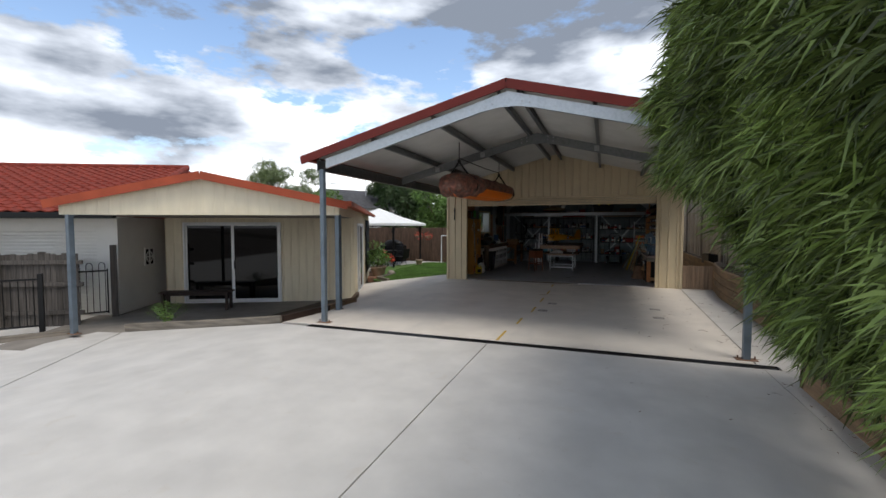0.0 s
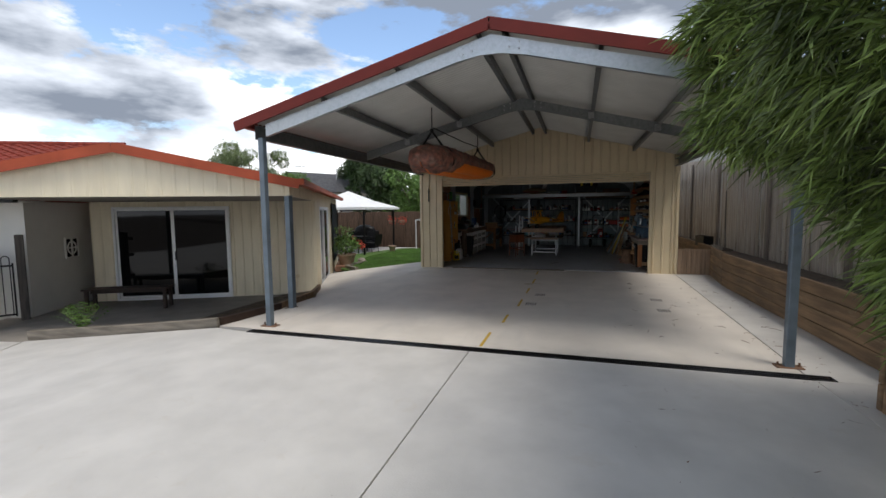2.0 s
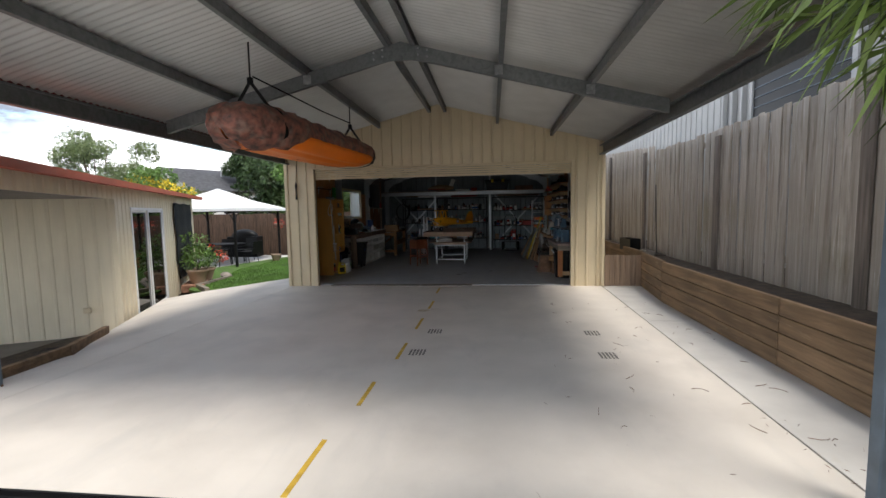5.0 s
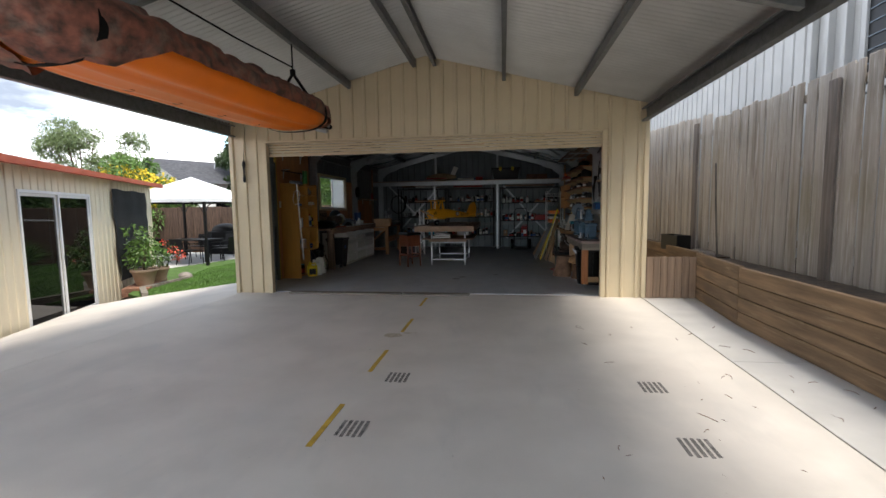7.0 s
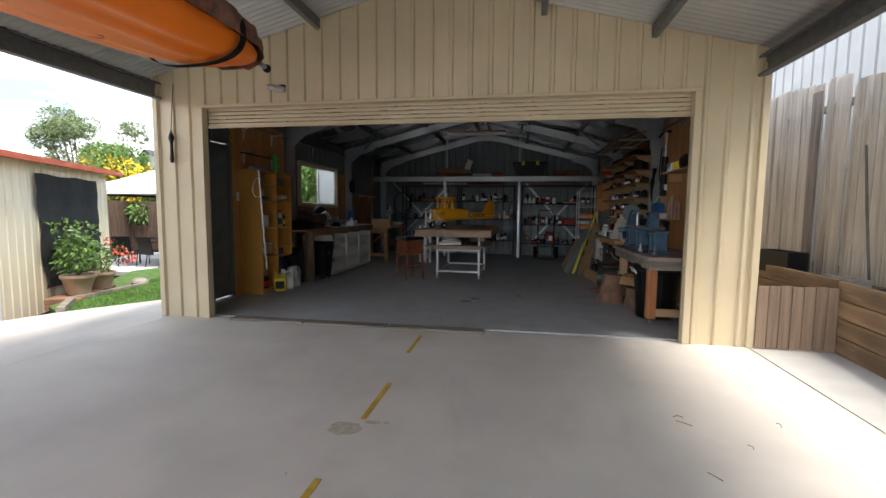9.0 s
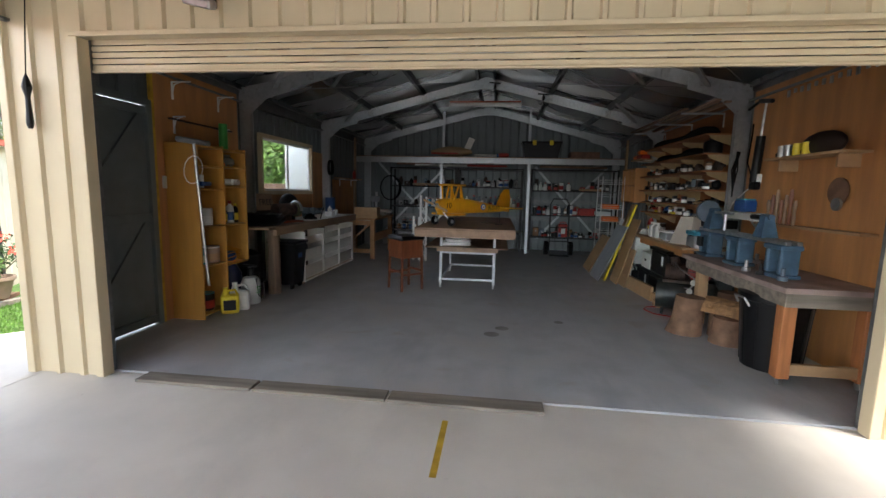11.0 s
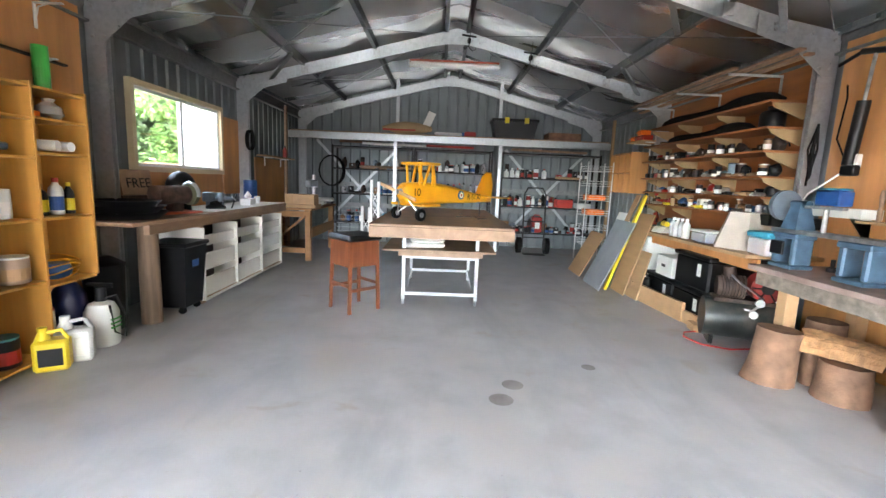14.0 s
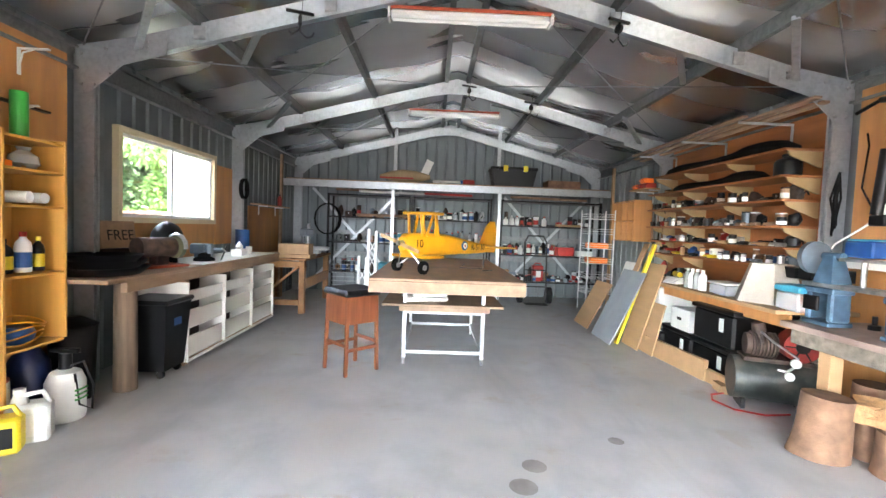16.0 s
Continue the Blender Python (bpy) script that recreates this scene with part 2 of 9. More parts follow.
M["soil"] = mat("soil", (0.085, 0.06, 0.04), 0.95, var=0.3, scale=12, bump=0.6, bscale=40)
M["leaf_gum"] = mat("leaf_gum", (0.22, 0.29, 0.12), 0.55, var=0.2, scale=2, island=0.35)
M["grass_base"] = mat("grass_base", (0.085, 0.16, 0.03), 0.95, var=0.25, scale=9, bump=0.6, bscale=90)
M["leaf"] = mat("leaf", (0.065, 0.115, 0.035), 0.5, var=0.25, scale=2, island=0.35, spec=0.4)
M["leaf_bamboo"] = mat("leaf_bamboo", (0.20, 0.28, 0.07), 0.4, var=0.3, scale=1.5, island=0.75, spec=0.4)
M["leaf_light"] = mat("leaf_light", (0.15, 0.27, 0.055), 0.5, var=0.2, scale=2, island=0.35)
M["petal"] = mat("petal", (0.75, 0.10, 0.05), 0.6, island=0.2)
M["petal_y"] = mat("petal_y", (0.8, 0.6, 0.03), 0.6, island=0.2)
M["bark"] = mat("bark", (0.16, 0.12, 0.085), 0.9, var=0.25, scale=9, bump=0.5, bscale=20)
M["culm"] = mat("culm", (0.22, 0.20, 0.08), 0.5, var=0.2, scale=9)
M["terracotta"] = mat("terracotta", (0.42, 0.30, 0.22), 0.8, var=0.1, scale=6, bump=0.1)
M["white_cloth"] = mat("white_cloth", (0.82, 0.82, 0.80), 0.8, var=0.02)
M["yellow"] = mat("yellow", (0.78, 0.36, 0.01), 0.35, var=0.04)
M["yellow_line"] = mat("yellow_line", (0.60, 0.38, 0.04), 0.7, var=0.15, scale=12)
M["rubber_mark"] = mat("rubber_mark", (0.24, 0.22, 0.20), 0.8, var=0.3, scale=30)
M["roof_grey"] = mat("roof_grey", (0.17, 0.17, 0.18), 0.8, var=0.2, scale=6)
M["neighbour_grey"] = mat("neighbour_grey", (0.42, 0.42, 0.41), 0.55, 0.1, var=0.05, scale=2)
M["brick"] = mat("brick", (0.33, 0.17, 0.11), 0.9, var=0.2, scale=9, bump=0.3, rnd=0.1)
M["stone"] = mat("stone", (0.30, 0.26, 0.22), 0.9, var=0.2, scale=9, bump=0.4)
M["blue_tool"] = mat("blue_tool", (0.07, 0.135, 0.205), 0.5, 0.1, var=0.15, scale=12, stain=0.25)
M["blue"] = mat("blue", (0.02, 0.09, 0.28), 0.4)
M["cyan_lid"] = mat("cyan_lid", (0.05, 0.30, 0.42), 0.4)
M["red"] = mat("red", (0.40, 0.025, 0.018), 0.4)
M["green"] = mat("green", (0.05, 0.36, 0.06), 0.35)
M["white_plastic"] = mat("white_plastic", (0.72, 0.74, 0.72), 0.35, var=0.03)
M["yellow_plastic"] = mat("yellow_plastic", (0.78, 0.60, 0.03), 0.35, var=0.03)
M["grey_board"] = mat("grey_board", (0.27, 0.30, 0.33), 0.6, var=0.05)
M["steel"] = mat("steel", (0.45, 0.46, 0.47), 0.3, 0.85, var=0.15, scale=20)
M["pale_pine"] = mat("pale_pine", (0.36, 0.25, 0.13), 0.6, var=0.08)
M["log"] = mat("log", (0.23, 0.13, 0.08), 0.85, var=0.25, scale=7, bump=0.5, bscale=18, stain=0.3, sscale=6)
M["olive"] = mat("olive", (0.16, 0.16, 0.09), 0.6)
M["grey_door"] = mat("grey_door", (0.16, 0.19, 0.19), 0.5, 0.2, var=0.06)
M["brush"] = mat("brush", (0.14, 0.085, 0.055), 0.95, var=0.35, scale=6, stretch=(14, 14, 0.4), bump=0.6, bscale=16)


streaks(M["fence_wood"], 1.6, (7, 7, 0.45), 0.50, 0.66, 0.6, (0.17, 0.13, 0.09), 2.0, True)
streaks(M["fence_wood"], 1.0, (1, 1, 0.7), 0.56, 0.70, 0.4, (0.20, 0.17, 0.08), 9.0, True)
streaks(M["fence_wood"], 5.0, (5, 5, 0.3), 0.60, 0.68, 0.55, (0.62, 0.58, 0.53), 5.0, True)
streaks(M["sleeper"], 1.8, (0.5, 0.5, 3.0), 0.52, 0.66, 0.5, (0.11, 0.075, 0.045), 4.0, True)
streaks(M["sleeper"], 6.0, (0.4, 0.4, 5.0), 0.58, 0.66, 0.35, (0.36, 0.27, 0.17), 1.0, True)
streaks(M["galv"], 18, (1, 1, 1), 0.5, 0.62, 0.35, (0.30, 0.33, 0.35), 3.0, True)
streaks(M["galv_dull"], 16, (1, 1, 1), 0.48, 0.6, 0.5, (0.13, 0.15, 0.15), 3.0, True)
streaks(M["bench_wood"], 2.5, (1, 1, 1), 0.54, 0.66, 0.4, (0.15, 0.09, 0.06), 7.0, True)


def glass_mat(name, col=(0.004, 0.0045, 0.005), rough=0.03, trans=0.0):
    m = bpy.data.materials.new(name)
    m.use_nodes = True
    b = m.node_tree.nodes["Principled BSDF"]
    b.inputs["Base Color"].default_value = (*col, 1)
    b.inputs["Roughness"].default_value, b.inputs["Transmission Weight"].default_value = rough, trans
    b.inputs["IOR"].default_value = 1.5
    b.inputs["Specular IOR Level"].default_value = 0.35 if trans == 0 else 0.5
    return m


M["glass_dark"] = glass_mat("glass_dark", trans=0.0)
M["glass"] = glass_mat("glass", (0.95, 0.97, 0.97), 0.02, 1.0)
M["clear"] = glass_mat("clear_plastic", (0.85, 0.9, 0.9), 0.15, 0.6)


# ---------- mesh tools ----------
def part(name, bm, material, parent=None, label="", smooth=False, kind=""):
    me = bpy.data.meshes.new(name)
    bmesh.ops.recalc_face_normals(bm, faces=bm.faces)
    if smooth:
        for f in bm.faces:
            f.smooth = True
        for e in bm.edges:
            if len(e.link_faces) == 2 and e.calc_face_angle(0) > 0.7:
                e.smooth = False
    bm.to_mesh(me)
    bm.free()
    for k in (material if isinstance(material, (list, tuple)) else [material]):
        me.materials.append(M[k] if isinstance(k, str) else k)
    ob = new(name, me)
    if parent:
        ob.parent = parent
    tagged(ob, label=label, kind=kind)
    return ob


def thing(name, label, category, place, rz=0, group="", kind=""):
    e = new(name)
    e.empty_display_size = 0.1
    e.matrix_world = pose(*place, 0, 0, rz)
    return tagged(e, label, category, group, kind)


def struct(name, bm, material, smooth=False):
    return part(name, bm, material, smooth=smooth, kind="structure")


def box(bm, x0, x1, y0, y1, z0, z1, bev=0.0, m=None, mi=0):
    """A box between two corners, its edges rounded by bev."""
    g = bmesh.ops.create_cube(bm, size=1, matrix=(m or Matrix()) @ Matrix.Translation(((x0 + x1) / 2, (y0 + y1) / 2, (z0 + z1) / 2)) @ Matrix.Diagonal((abs(x1 - x0), abs(y1 - y0), abs(z1 - z0), 1)))
    vs = g["verts"]
    if bev:
        es = list({e for v in vs for e in v.link_edges})
        r = bmesh.ops.bevel(bm, geom=es, offset=bev, segments=1, affect="EDGES")
        vs = r["verts"]
    if mi:
        for f in {f for v in vs for f in v.link_faces}:
            f.material_index = mi
    return bm


def B():
    return bmesh.new()


def cyl(bm, p0, p1, r0, r1=None, n=12, caps=True, mi=0):
    """A round bar or cone from p0 to p1."""
    p0, p1 = Vector(p0), Vector(p1)
    r1 = r0 if r1 is None else r1
    d = (p1 - p0)
    q = d.to_track_quat("Z", "Y").to_matrix().to_4x4()
    g = bmesh.ops.create_cone(bm, cap_ends=caps, segments=n, radius1=r0, radius2=r1, depth=d.length, matrix=Matrix.Translation((p0 + p1) / 2) @ q)
    if mi:
        for f in {f for v in g["verts"] for f in v.link_faces}:
            f.material_index = mi
    return bm


def bar(bm, p0, p1, w, h, up=(0, 0, 1)):
    """A square bar from p0 to p1: w wide, h deep along up."""
    p0, p1 = Vector(p0), Vector(p1)
    d = (p1 - p0).normalized()
    s = d.cross(Vector(up)).normalized() * (w / 2)
    u = s.cross(d).normalized() * (h / 2)
    vs = [bm.verts.new(p + a * s + b * u) for p in (p0, p1) for a, b in ((-1, -1), (1, -1), (1, 1), (-1, 1))]
    for f in ((0, 3, 2, 1), (4, 5, 6, 7), (0, 1, 5, 4), (1, 2, 6, 5), (2, 3, 7, 6), (3, 0, 4, 7)):
        bm.faces.new([vs[i] for i in f])
    return bm


def channel(bm, p0, p1, w, h, up, side, t=0.006, lip=0.018):
    """A lipped C section from p0 to p1: h deep along up, flanges w long towards side, the web on the line."""
    p0, p1, u, s = Vector(p0), Vector(p1), Vector(up).normalized(), Vector(side).normalized()
    hh = h / 2
    prof = [(w, hh - lip), (w, hh), (0, hh), (0, -hh), (w, -hh), (w, -hh + lip), (w - t, -hh + lip), (w - t, -hh + t), (t, -hh + t), (t, hh - t), (w - t, hh - t), (w - t, hh - lip)]
    a = [bm.verts.new(p0 + s * x + u * y) for x, y in prof]
    b = [bm.verts.new(p1 + s * x + u * y) for x, y in prof]
    n = len(prof)
    for i in range(n):
        bm.faces.new((a[i], a[(i + 1) % n], b[(i + 1) % n], b[i]))
    return bm


def lathe(bm, prof, n=20, c=(0, 0, 0), mi=0):
    """A turned shape about z from (radius, height) pairs."""
    rings = []
    for r, z in prof:
        rings.append([bm.verts.new((c[0] + r * math.cos(6.28318 * i / n), c[1] + r * math.sin(6.28318 * i / n), c[2] + z)) for i in range(n)])
    for a, b in zip(rings, rings[1:]):
        for i in range(n):
            f = bm.faces.new((a[i], a[(i + 1) % n], b[(i + 1) % n], b[i]))
            f.material_index = mi
    for r in (rings[0], rings[-1]):
        f = bm.faces.new(r)
        f.material_index = mi
    return bm


def tube(bm, pts, r, n=8):
    """A hose or cable through points."""
    pts = [Vector(p) for p in pts]
    rings = []
    for i, p in enumerate(pts):
        d = (pts[min(i + 1, len(pts) - 1)] - pts[max(i - 1, 0)]).normalized()
        a = d.orthogonal().normalized() if i == 0 else (a - d * a.dot(d)).normalized()
        b = d.cross(a)
        rings.append([bm.verts.new(p + (a * math.cos(6.28318 * k / n) + b * math.sin(6.28318 * k / n)) * r) for k in range(n)])
    for p, q in zip(rings, rings[1:]):
        for i in range(n):
            bm.faces.new((p[i], p[(i + 1) % n], q[(i + 1) % n], q[i]))
    bm.faces.new(rings[0])
    bm.faces.new(rings[-1])
    return bm


def ribbed(name, p0, p1, zb, zt, outside, inside, pitch=0.19, rib=0.024, thick=0.012, holes=(), kind="structure", parent=None, rw=0.05):
    """A steel sheet wall from p0 to p1 (x, y) with upright ribs on the side to the left of its run. zt: a height or a function of the
    distance along it. holes: (s0, s1, z0, z1)."""
    p0, p1 = Vector((*p0, 0)), Vector((*p1, 0))
    ln = (p1 - p0).length
    d = (p1 - p0) / ln
    nrm = Vector((-d.y, d.x, 0))
    top = zt if callable(zt) else (lambda s: zt)
    ss = {0.0, ln}
    k = 0
    while k * pitch < ln:
        c = k * pitch + pitch / 2
        for o, h in ((-rw / 2, 0), (-rw / 4, 1), (rw / 4, 1), (rw / 2, 0)):
            if 0 < c + o < ln:
                ss.add(round(c + o, 4))
        k += 1
    for h in holes:
        ss.update((max(0, round(h[0], 4)), min(ln, round(h[1], 4))))
    ss.add(round(ln / 2, 4))
    ss = sorted(ss)
    off = []
    for s in ss:
        q = abs((s / pitch) % 1 - 0.5) * pitch
        off.append(rib if q <= rw / 4 + 1e-3 else max(0, rib * (1 - (q - rw / 4) / (rw / 4))) if q < rw / 2 else 0)
    bm = B()

    def quad(a, b, z0a, z1a, z0b, z1b):
        if z1a - z0a < 1e-4 and z1b - z0b < 1e-4:
            return
        P = [p0 + d * ss[a] + nrm * off[a], p0 + d * ss[b] + nrm * off[b]]
        Q = [p - nrm * thick for p in P]
        f = bm.faces.new([bm.verts.new((P[0].x, P[0].y, z0a)), bm.verts.new((P[1].x, P[1].y, z0b)), bm.verts.new((P[1].x, P[1].y, z1b)), bm.verts.new((P[0].x, P[0].y, z1a))])
        g = bm.faces.new([bm.verts.new((Q[0].x, Q[0].y, z0a)), bm.verts.new((Q[0].x, Q[0].y, z1a)), bm.verts.new((Q[1].x, Q[1].y, z1b)), bm.verts.new((Q[1].x, Q[1].y, z0b))])
        g.material_index = 1
        h = bm.faces.new([bm.verts.new((P[0].x, P[0].y, z1a)), bm.verts.new((P[1].x, P[1].y, z1b)), bm.verts.new((Q[1].x, Q[1].y, z1b)), bm.verts.new((Q[0].x, Q[0].y, z1a))])
        k2 = bm.faces.new([bm.verts.new((P[0].x, P[0].y, z0a)), bm.verts.new((Q[0].x, Q[0].y, z0a)), bm.verts.new((Q[1].x, Q[1].y, z0b)), bm.verts.new((P[1].x, P[1].y, z0b))])

    for a in range(len(ss) - 1):
        sm = (ss[a] + ss[a + 1]) / 2
        hs = [h for h in holes if h[0] < sm < h[1]]
        ta, tb = top(ss[a]), top(ss[a + 1])
        if hs:
            h = hs[0]
            if h[2] > zb:
                quad(a, a + 1, zb, h[2], zb, h[2])
            quad(a, a + 1, h[3], ta, h[3], tb)
        else:
            quad(a, a + 1, zb, ta, zb, tb)
    me = bpy.data.meshes.new(name)
    bm.to_mesh(me)
    bm.free()
    me.materials.append(M[outside])
    me.materials.append(M[inside])
    ob = new(name, me)
    if parent:
        ob.parent = parent
    elif kind:
        ob["kind"] = kind
    return ob


# the house on the left is turned; local u runs along its front, v into it
TH = radians(26.5)
HO = pose(-3.35, 5.35, 0, 0, 0, 26.5)


def L(u, v, z=0):
    return HO @ Vector((u, v, z))


def gz(x, y=0):
    """Height of the concrete: level by the carport, falling towards the house."""
    return -min(0.42, 0.105 * max(0.0, -3.1 - x)) - min(0.4, 0.02 * max(0.0, 3.0 - y)) * 0.3


def slab(name, poly, material, t=0.09, dz=0.0, flat=None, kind="structure", cell=1.0):
    """A cast slab in the outline of a convex polygon, following the ground."""
    xs, ys = [p[0] for p in poly], [p[1] for p in poly]
    bm = B()
    nx, ny = int((max(xs) - min(xs)) / cell) + 2, int((max(ys) - min(ys)) / cell) + 2
    bmesh.ops.create_grid(bm, x_segments=nx, y_segments=ny, size=0.5, matrix=Matrix.Translation(((max(xs) + min(xs)) / 2, (max(ys) + min(ys)) / 2, 0)) @ Matrix.Diagonal((max(xs) - min(xs), max(ys) - min(ys), 1, 1)))
    area = sum(a[0] * b[1] - b[0] * a[1] for a, b in zip(poly, poly[1:] + poly[:1]))
    for a, b in zip(poly, poly[1:] + poly[:1]):
        d = Vector((b[0] - a[0], b[1] - a[1], 0))
        n = Vector((d.y, -d.x, 0)) * (1 if area > 0 else -1)
        bmesh.ops.bisect_plane(bm, geom=bm.verts[:] + bm.edges[:] + bm.faces[:], plane_co=(*a, 0), plane_no=n, clear_outer=True)
    for v in bm.verts:
        v.co.z = (gz(v.co.x, v.co.y) if flat is None else flat) + dz
    ex = bmesh.ops.extrude_face_region(bm, geom=bm.faces[:])
    for v in ex["geom"]:
        if isinstance(v, bmesh.types.BMVert):
            v.co.z -= t
    ob = part(name, bm, material)
    tagged(ob, kind=kind)
    return ob

# ---------- ground and slabs ----------
bm = B()
xs = [-400, -120, -40, -20, -12, -9, -7.2, -6, -5, -4, -3.1, 0, 3.0, 3.95, 4.2, 6, 12, 40, 120, 400]
ys = [-400, -120, -40, -20, -10, -4, 0, 3, 6, 9, 12, 16, 20, 24, 30, 60, 140, 400]
vv = {}
for x in xs:
    for y in ys:
        z = gz(x, y) - 0.16 + (0.5 if x > 4.1 else 0)
        vv[x, y] = bm.verts.new((x, y, z))
for a, b in zip(xs, xs[1:]):
    for c, d in zip(ys, ys[1:]):
        bm.faces.new((vv[a, c], vv[b, c], vv[b, d], vv[a, d]))
struct("ground", bm, "soil")

G = 0.006
slab("driveway_slab", [(-0.08 + G, -9), (2.86, -9), (2.86, 3.94), (-0.16 + G, 3.94)], "concrete")
slab("driveway_slab", [(-3.0, -9), (-0.08 - G, -9), (-0.16 - G, 3.94), (-3.0, 3.94)], "concrete")
slab("driveway_slab", [(-3.0, -0.99), (-3.0, 3.96), (-3.70, 4.2), (-6.95, 3.86)], "concrete")
slab("path_slab", [(-3.02, -9), (-3.02, -1.01), (-6.98, 3.84), (-7.9, 3.7), (-8.3, 2.0), (-8.6, -9)], "concrete", dz=-0.004)
slab("side_slab", [(2.86 + G, -9), (2.95, -9), (3.04, 3.4), (2.86 + G, 3.4)], "concrete")
slab("side_slab", [(2.86 + G, 3.4), (3.53, 3.4), (3.53, 3.95), (2.86 + G, 3.95)], "concrete")
slab("side_slab", [(3.03, 3.956), (3.53, 3.956), (3.53, 4.08), (3.03, 4.08)], "concrete")
slab("carport_slab", [(-2.93, 4.08), (2.83, 4.08), (2.99, 10.5), (-2.93, 10.5)], "concrete_carport")
slab("side_slab", [(2.84 + G, 4.08), (3.6, 4.08), (3.6, 7.85), (2.93 + G, 7.85)], "concrete")
slab("side_slab", [(2.93 + G, 7.85 + G), (3.78, 7.85 + G), (3.78, 10.5), (3.0 + G, 10.5)], "concrete")
slab("strip_slab", [(-2.93 - G, 4.08), (-2.93 - G, 6.3), (-3.6, 6.3), (-3.75, 4.3)], "concrete_carport", cell=0.6)
slab("strip_slab", [(-2.93 - G, 6.3), (-2.93 - G, 12.2), (-5.3, 11.05), (-6.75, 12.15), (-5.15, 8.95), (-4.15, 7.3), (-3.62, 6.3)][0:3] + [(-5.9, 10.45), (-5.15, 8.95), (-4.15, 7.3), (-3.62, 6.3)], "concrete_carport", cell=0.6)
slab("garage_slab", [(-3.0, 10.5 + G), (3.0, 10.5 + G), (3.0, 18.5), (-3.0, 18.5)], "concrete_in", flat=0.012)
p = [L(-4.8, -0.9), L(0.05, 0.0), L(0.05, 3.5), L(-4.8, 3.5)]
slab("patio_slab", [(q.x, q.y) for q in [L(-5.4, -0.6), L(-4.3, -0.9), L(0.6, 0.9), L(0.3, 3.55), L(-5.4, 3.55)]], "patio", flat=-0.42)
q2 = [L(-9.5, 0.3), L(-5.4, -0.5), L(-5.4, 3.5), L(-9.5, 3.5)]
slab("neighbour_path", [(q.x, q.y) for q in q2], "concrete", flat=-0.44)
slab("lawn_soil", [(-3.02, 12.3), (-5.2, 11.12), (-6.1, 11.6), (-8.2, 15.2), (-7.2, 19.2), (-3.02, 19.5)], "grass_base", flat=-0.3, t=0.05)
slab("gazebo_slab", [(-11.5, 15.2), (-8.0, 15.2), (-6.6, 19.9), (-11.5, 19.9)], "concrete", flat=-0.33, t=0.1)

# linear drain
dr = thing("channel_drain", "black slotted plastic channel drain set across the concrete driveway", "drain", (0, 4.01, 0))
bm = B()
box(bm, -3.0, 3.02, -0.06, -0.045, -0.08, 0.006)
box(bm, -3.0, 3.02, 0.045, 0.06, -0.08, 0.006)
box(bm, -3.0, 3.02, -0.045, 0.045, -0.09, -0.08)
part("channel", bm, "black", dr)
bm = B()
for i in range(300):
    x = -2.99 + i * 0.02
    bar(bm, (x, -0.045, 0.0), (x, 0.045, 0.0), 0.008, 0.008)
bar(bm, (-3, 0, 0.001), (3.02, 0, 0.001), 0.012, 0.008)
part("grate", bm, "black", dr, kind="stuff")

# ---------- carport and garage shell ----------
FY, GY, BY = 4.30, 10.42, 18.4
SL = 0.258
APX = 3.33


def under(x):
    return APX - SL * abs(x)


def gable_top(s):
    return under(s - 3.0) + 0.075


ribbed("wall_front", (3.0, GY), (-3.0, GY), 0.0, lambda s: gable_top(6 - s), "cream", "zinc_wall", holes=[(0.54, 5.46, 0, 2.28)])
ribbed("wall_left", (-3.0, GY), (-3.0, BY), 0.0, 2.64, "cream", "zinc_wall", holes=[(0.3, 1.12, 0.0, 2.08), (3.11, 4.69, 1.3, 2.03)])
ribbed("wall_right", (3.0, BY), (3.0, GY), 0.0, 2.64, "cream", "zinc_wall")
ribbed("wall_back", (-3.0, BY), (3.0, BY), 0.0, gable_top, "cream", "zinc_wall")
bm = B()
for x, s in ((-3.0, -1), (3.0, 1)):
    box(bm, x - 0.03, x + 0.03, GY - 0.035, GY + 0.03, 0, 2.5, 0.004)
for x in (-2.46, 2.46):
    box(bm, x - 0.03, x + 0.03, GY - 0.03, GY + 0.06, 0, 2.28, 0.004)
box(bm, -2.49, 2.49, GY - 0.032, GY + 0.06, 2.28, 2.31, 0.004)
struct("trim", bm, "cream")
# inner framing of the opening
bm = B()
for x in (-2.5, 2.5):
    channel(bm, (x, GY + 0.03, 0.012), (x, GY + 0.03, 2.9), 0.08, 0.09, (1, 0, 0), (0, 1, 0))
channel(bm, (-2.5, GY + 0.03, 2.36), (2.5, GY + 0.03, 2.36), 0.08, 0.12, (0, 0, 1), (0, 1, 0))
struct("door_jamb", bm, "galv_dull")

# roofs: carport sheet is corrugated, garage lined with foil


def corrugated(name, y0, y1, half, zf, material, pitch=0.0762, amp=0.008, t=0.0):
    bm = B()
    n = int((y1 - y0) / pitch * 6)
    prev = None
    for i in range(n + 1):
        y = y0 + (y1 - y0) * i / n
        w = amp * math.cos(6.28318 * (y - y0) / pitch)
        row = [bm.verts.new((x, y, zf(x) + w)) for x in (-half, 0, half)] + [bm.verts.new((x, y, zf(x) + w + 0.004)) for x in (half, 0, -half)]
        if prev:
            for k in range(5):
                bm.faces.new((prev[k], prev[k + 1], row[k + 1], row[k]))
            bm.faces.new((prev[5], prev[0], row[0], row[5]))
        prev = row
    for f in bm.faces:
        f.smooth = True
    for e in bm.edges:
        if len(e.link_faces) == 2 and e.calc_face_angle(0) > 1.0:
            e.smooth = False
    return struct(name, bm, material)


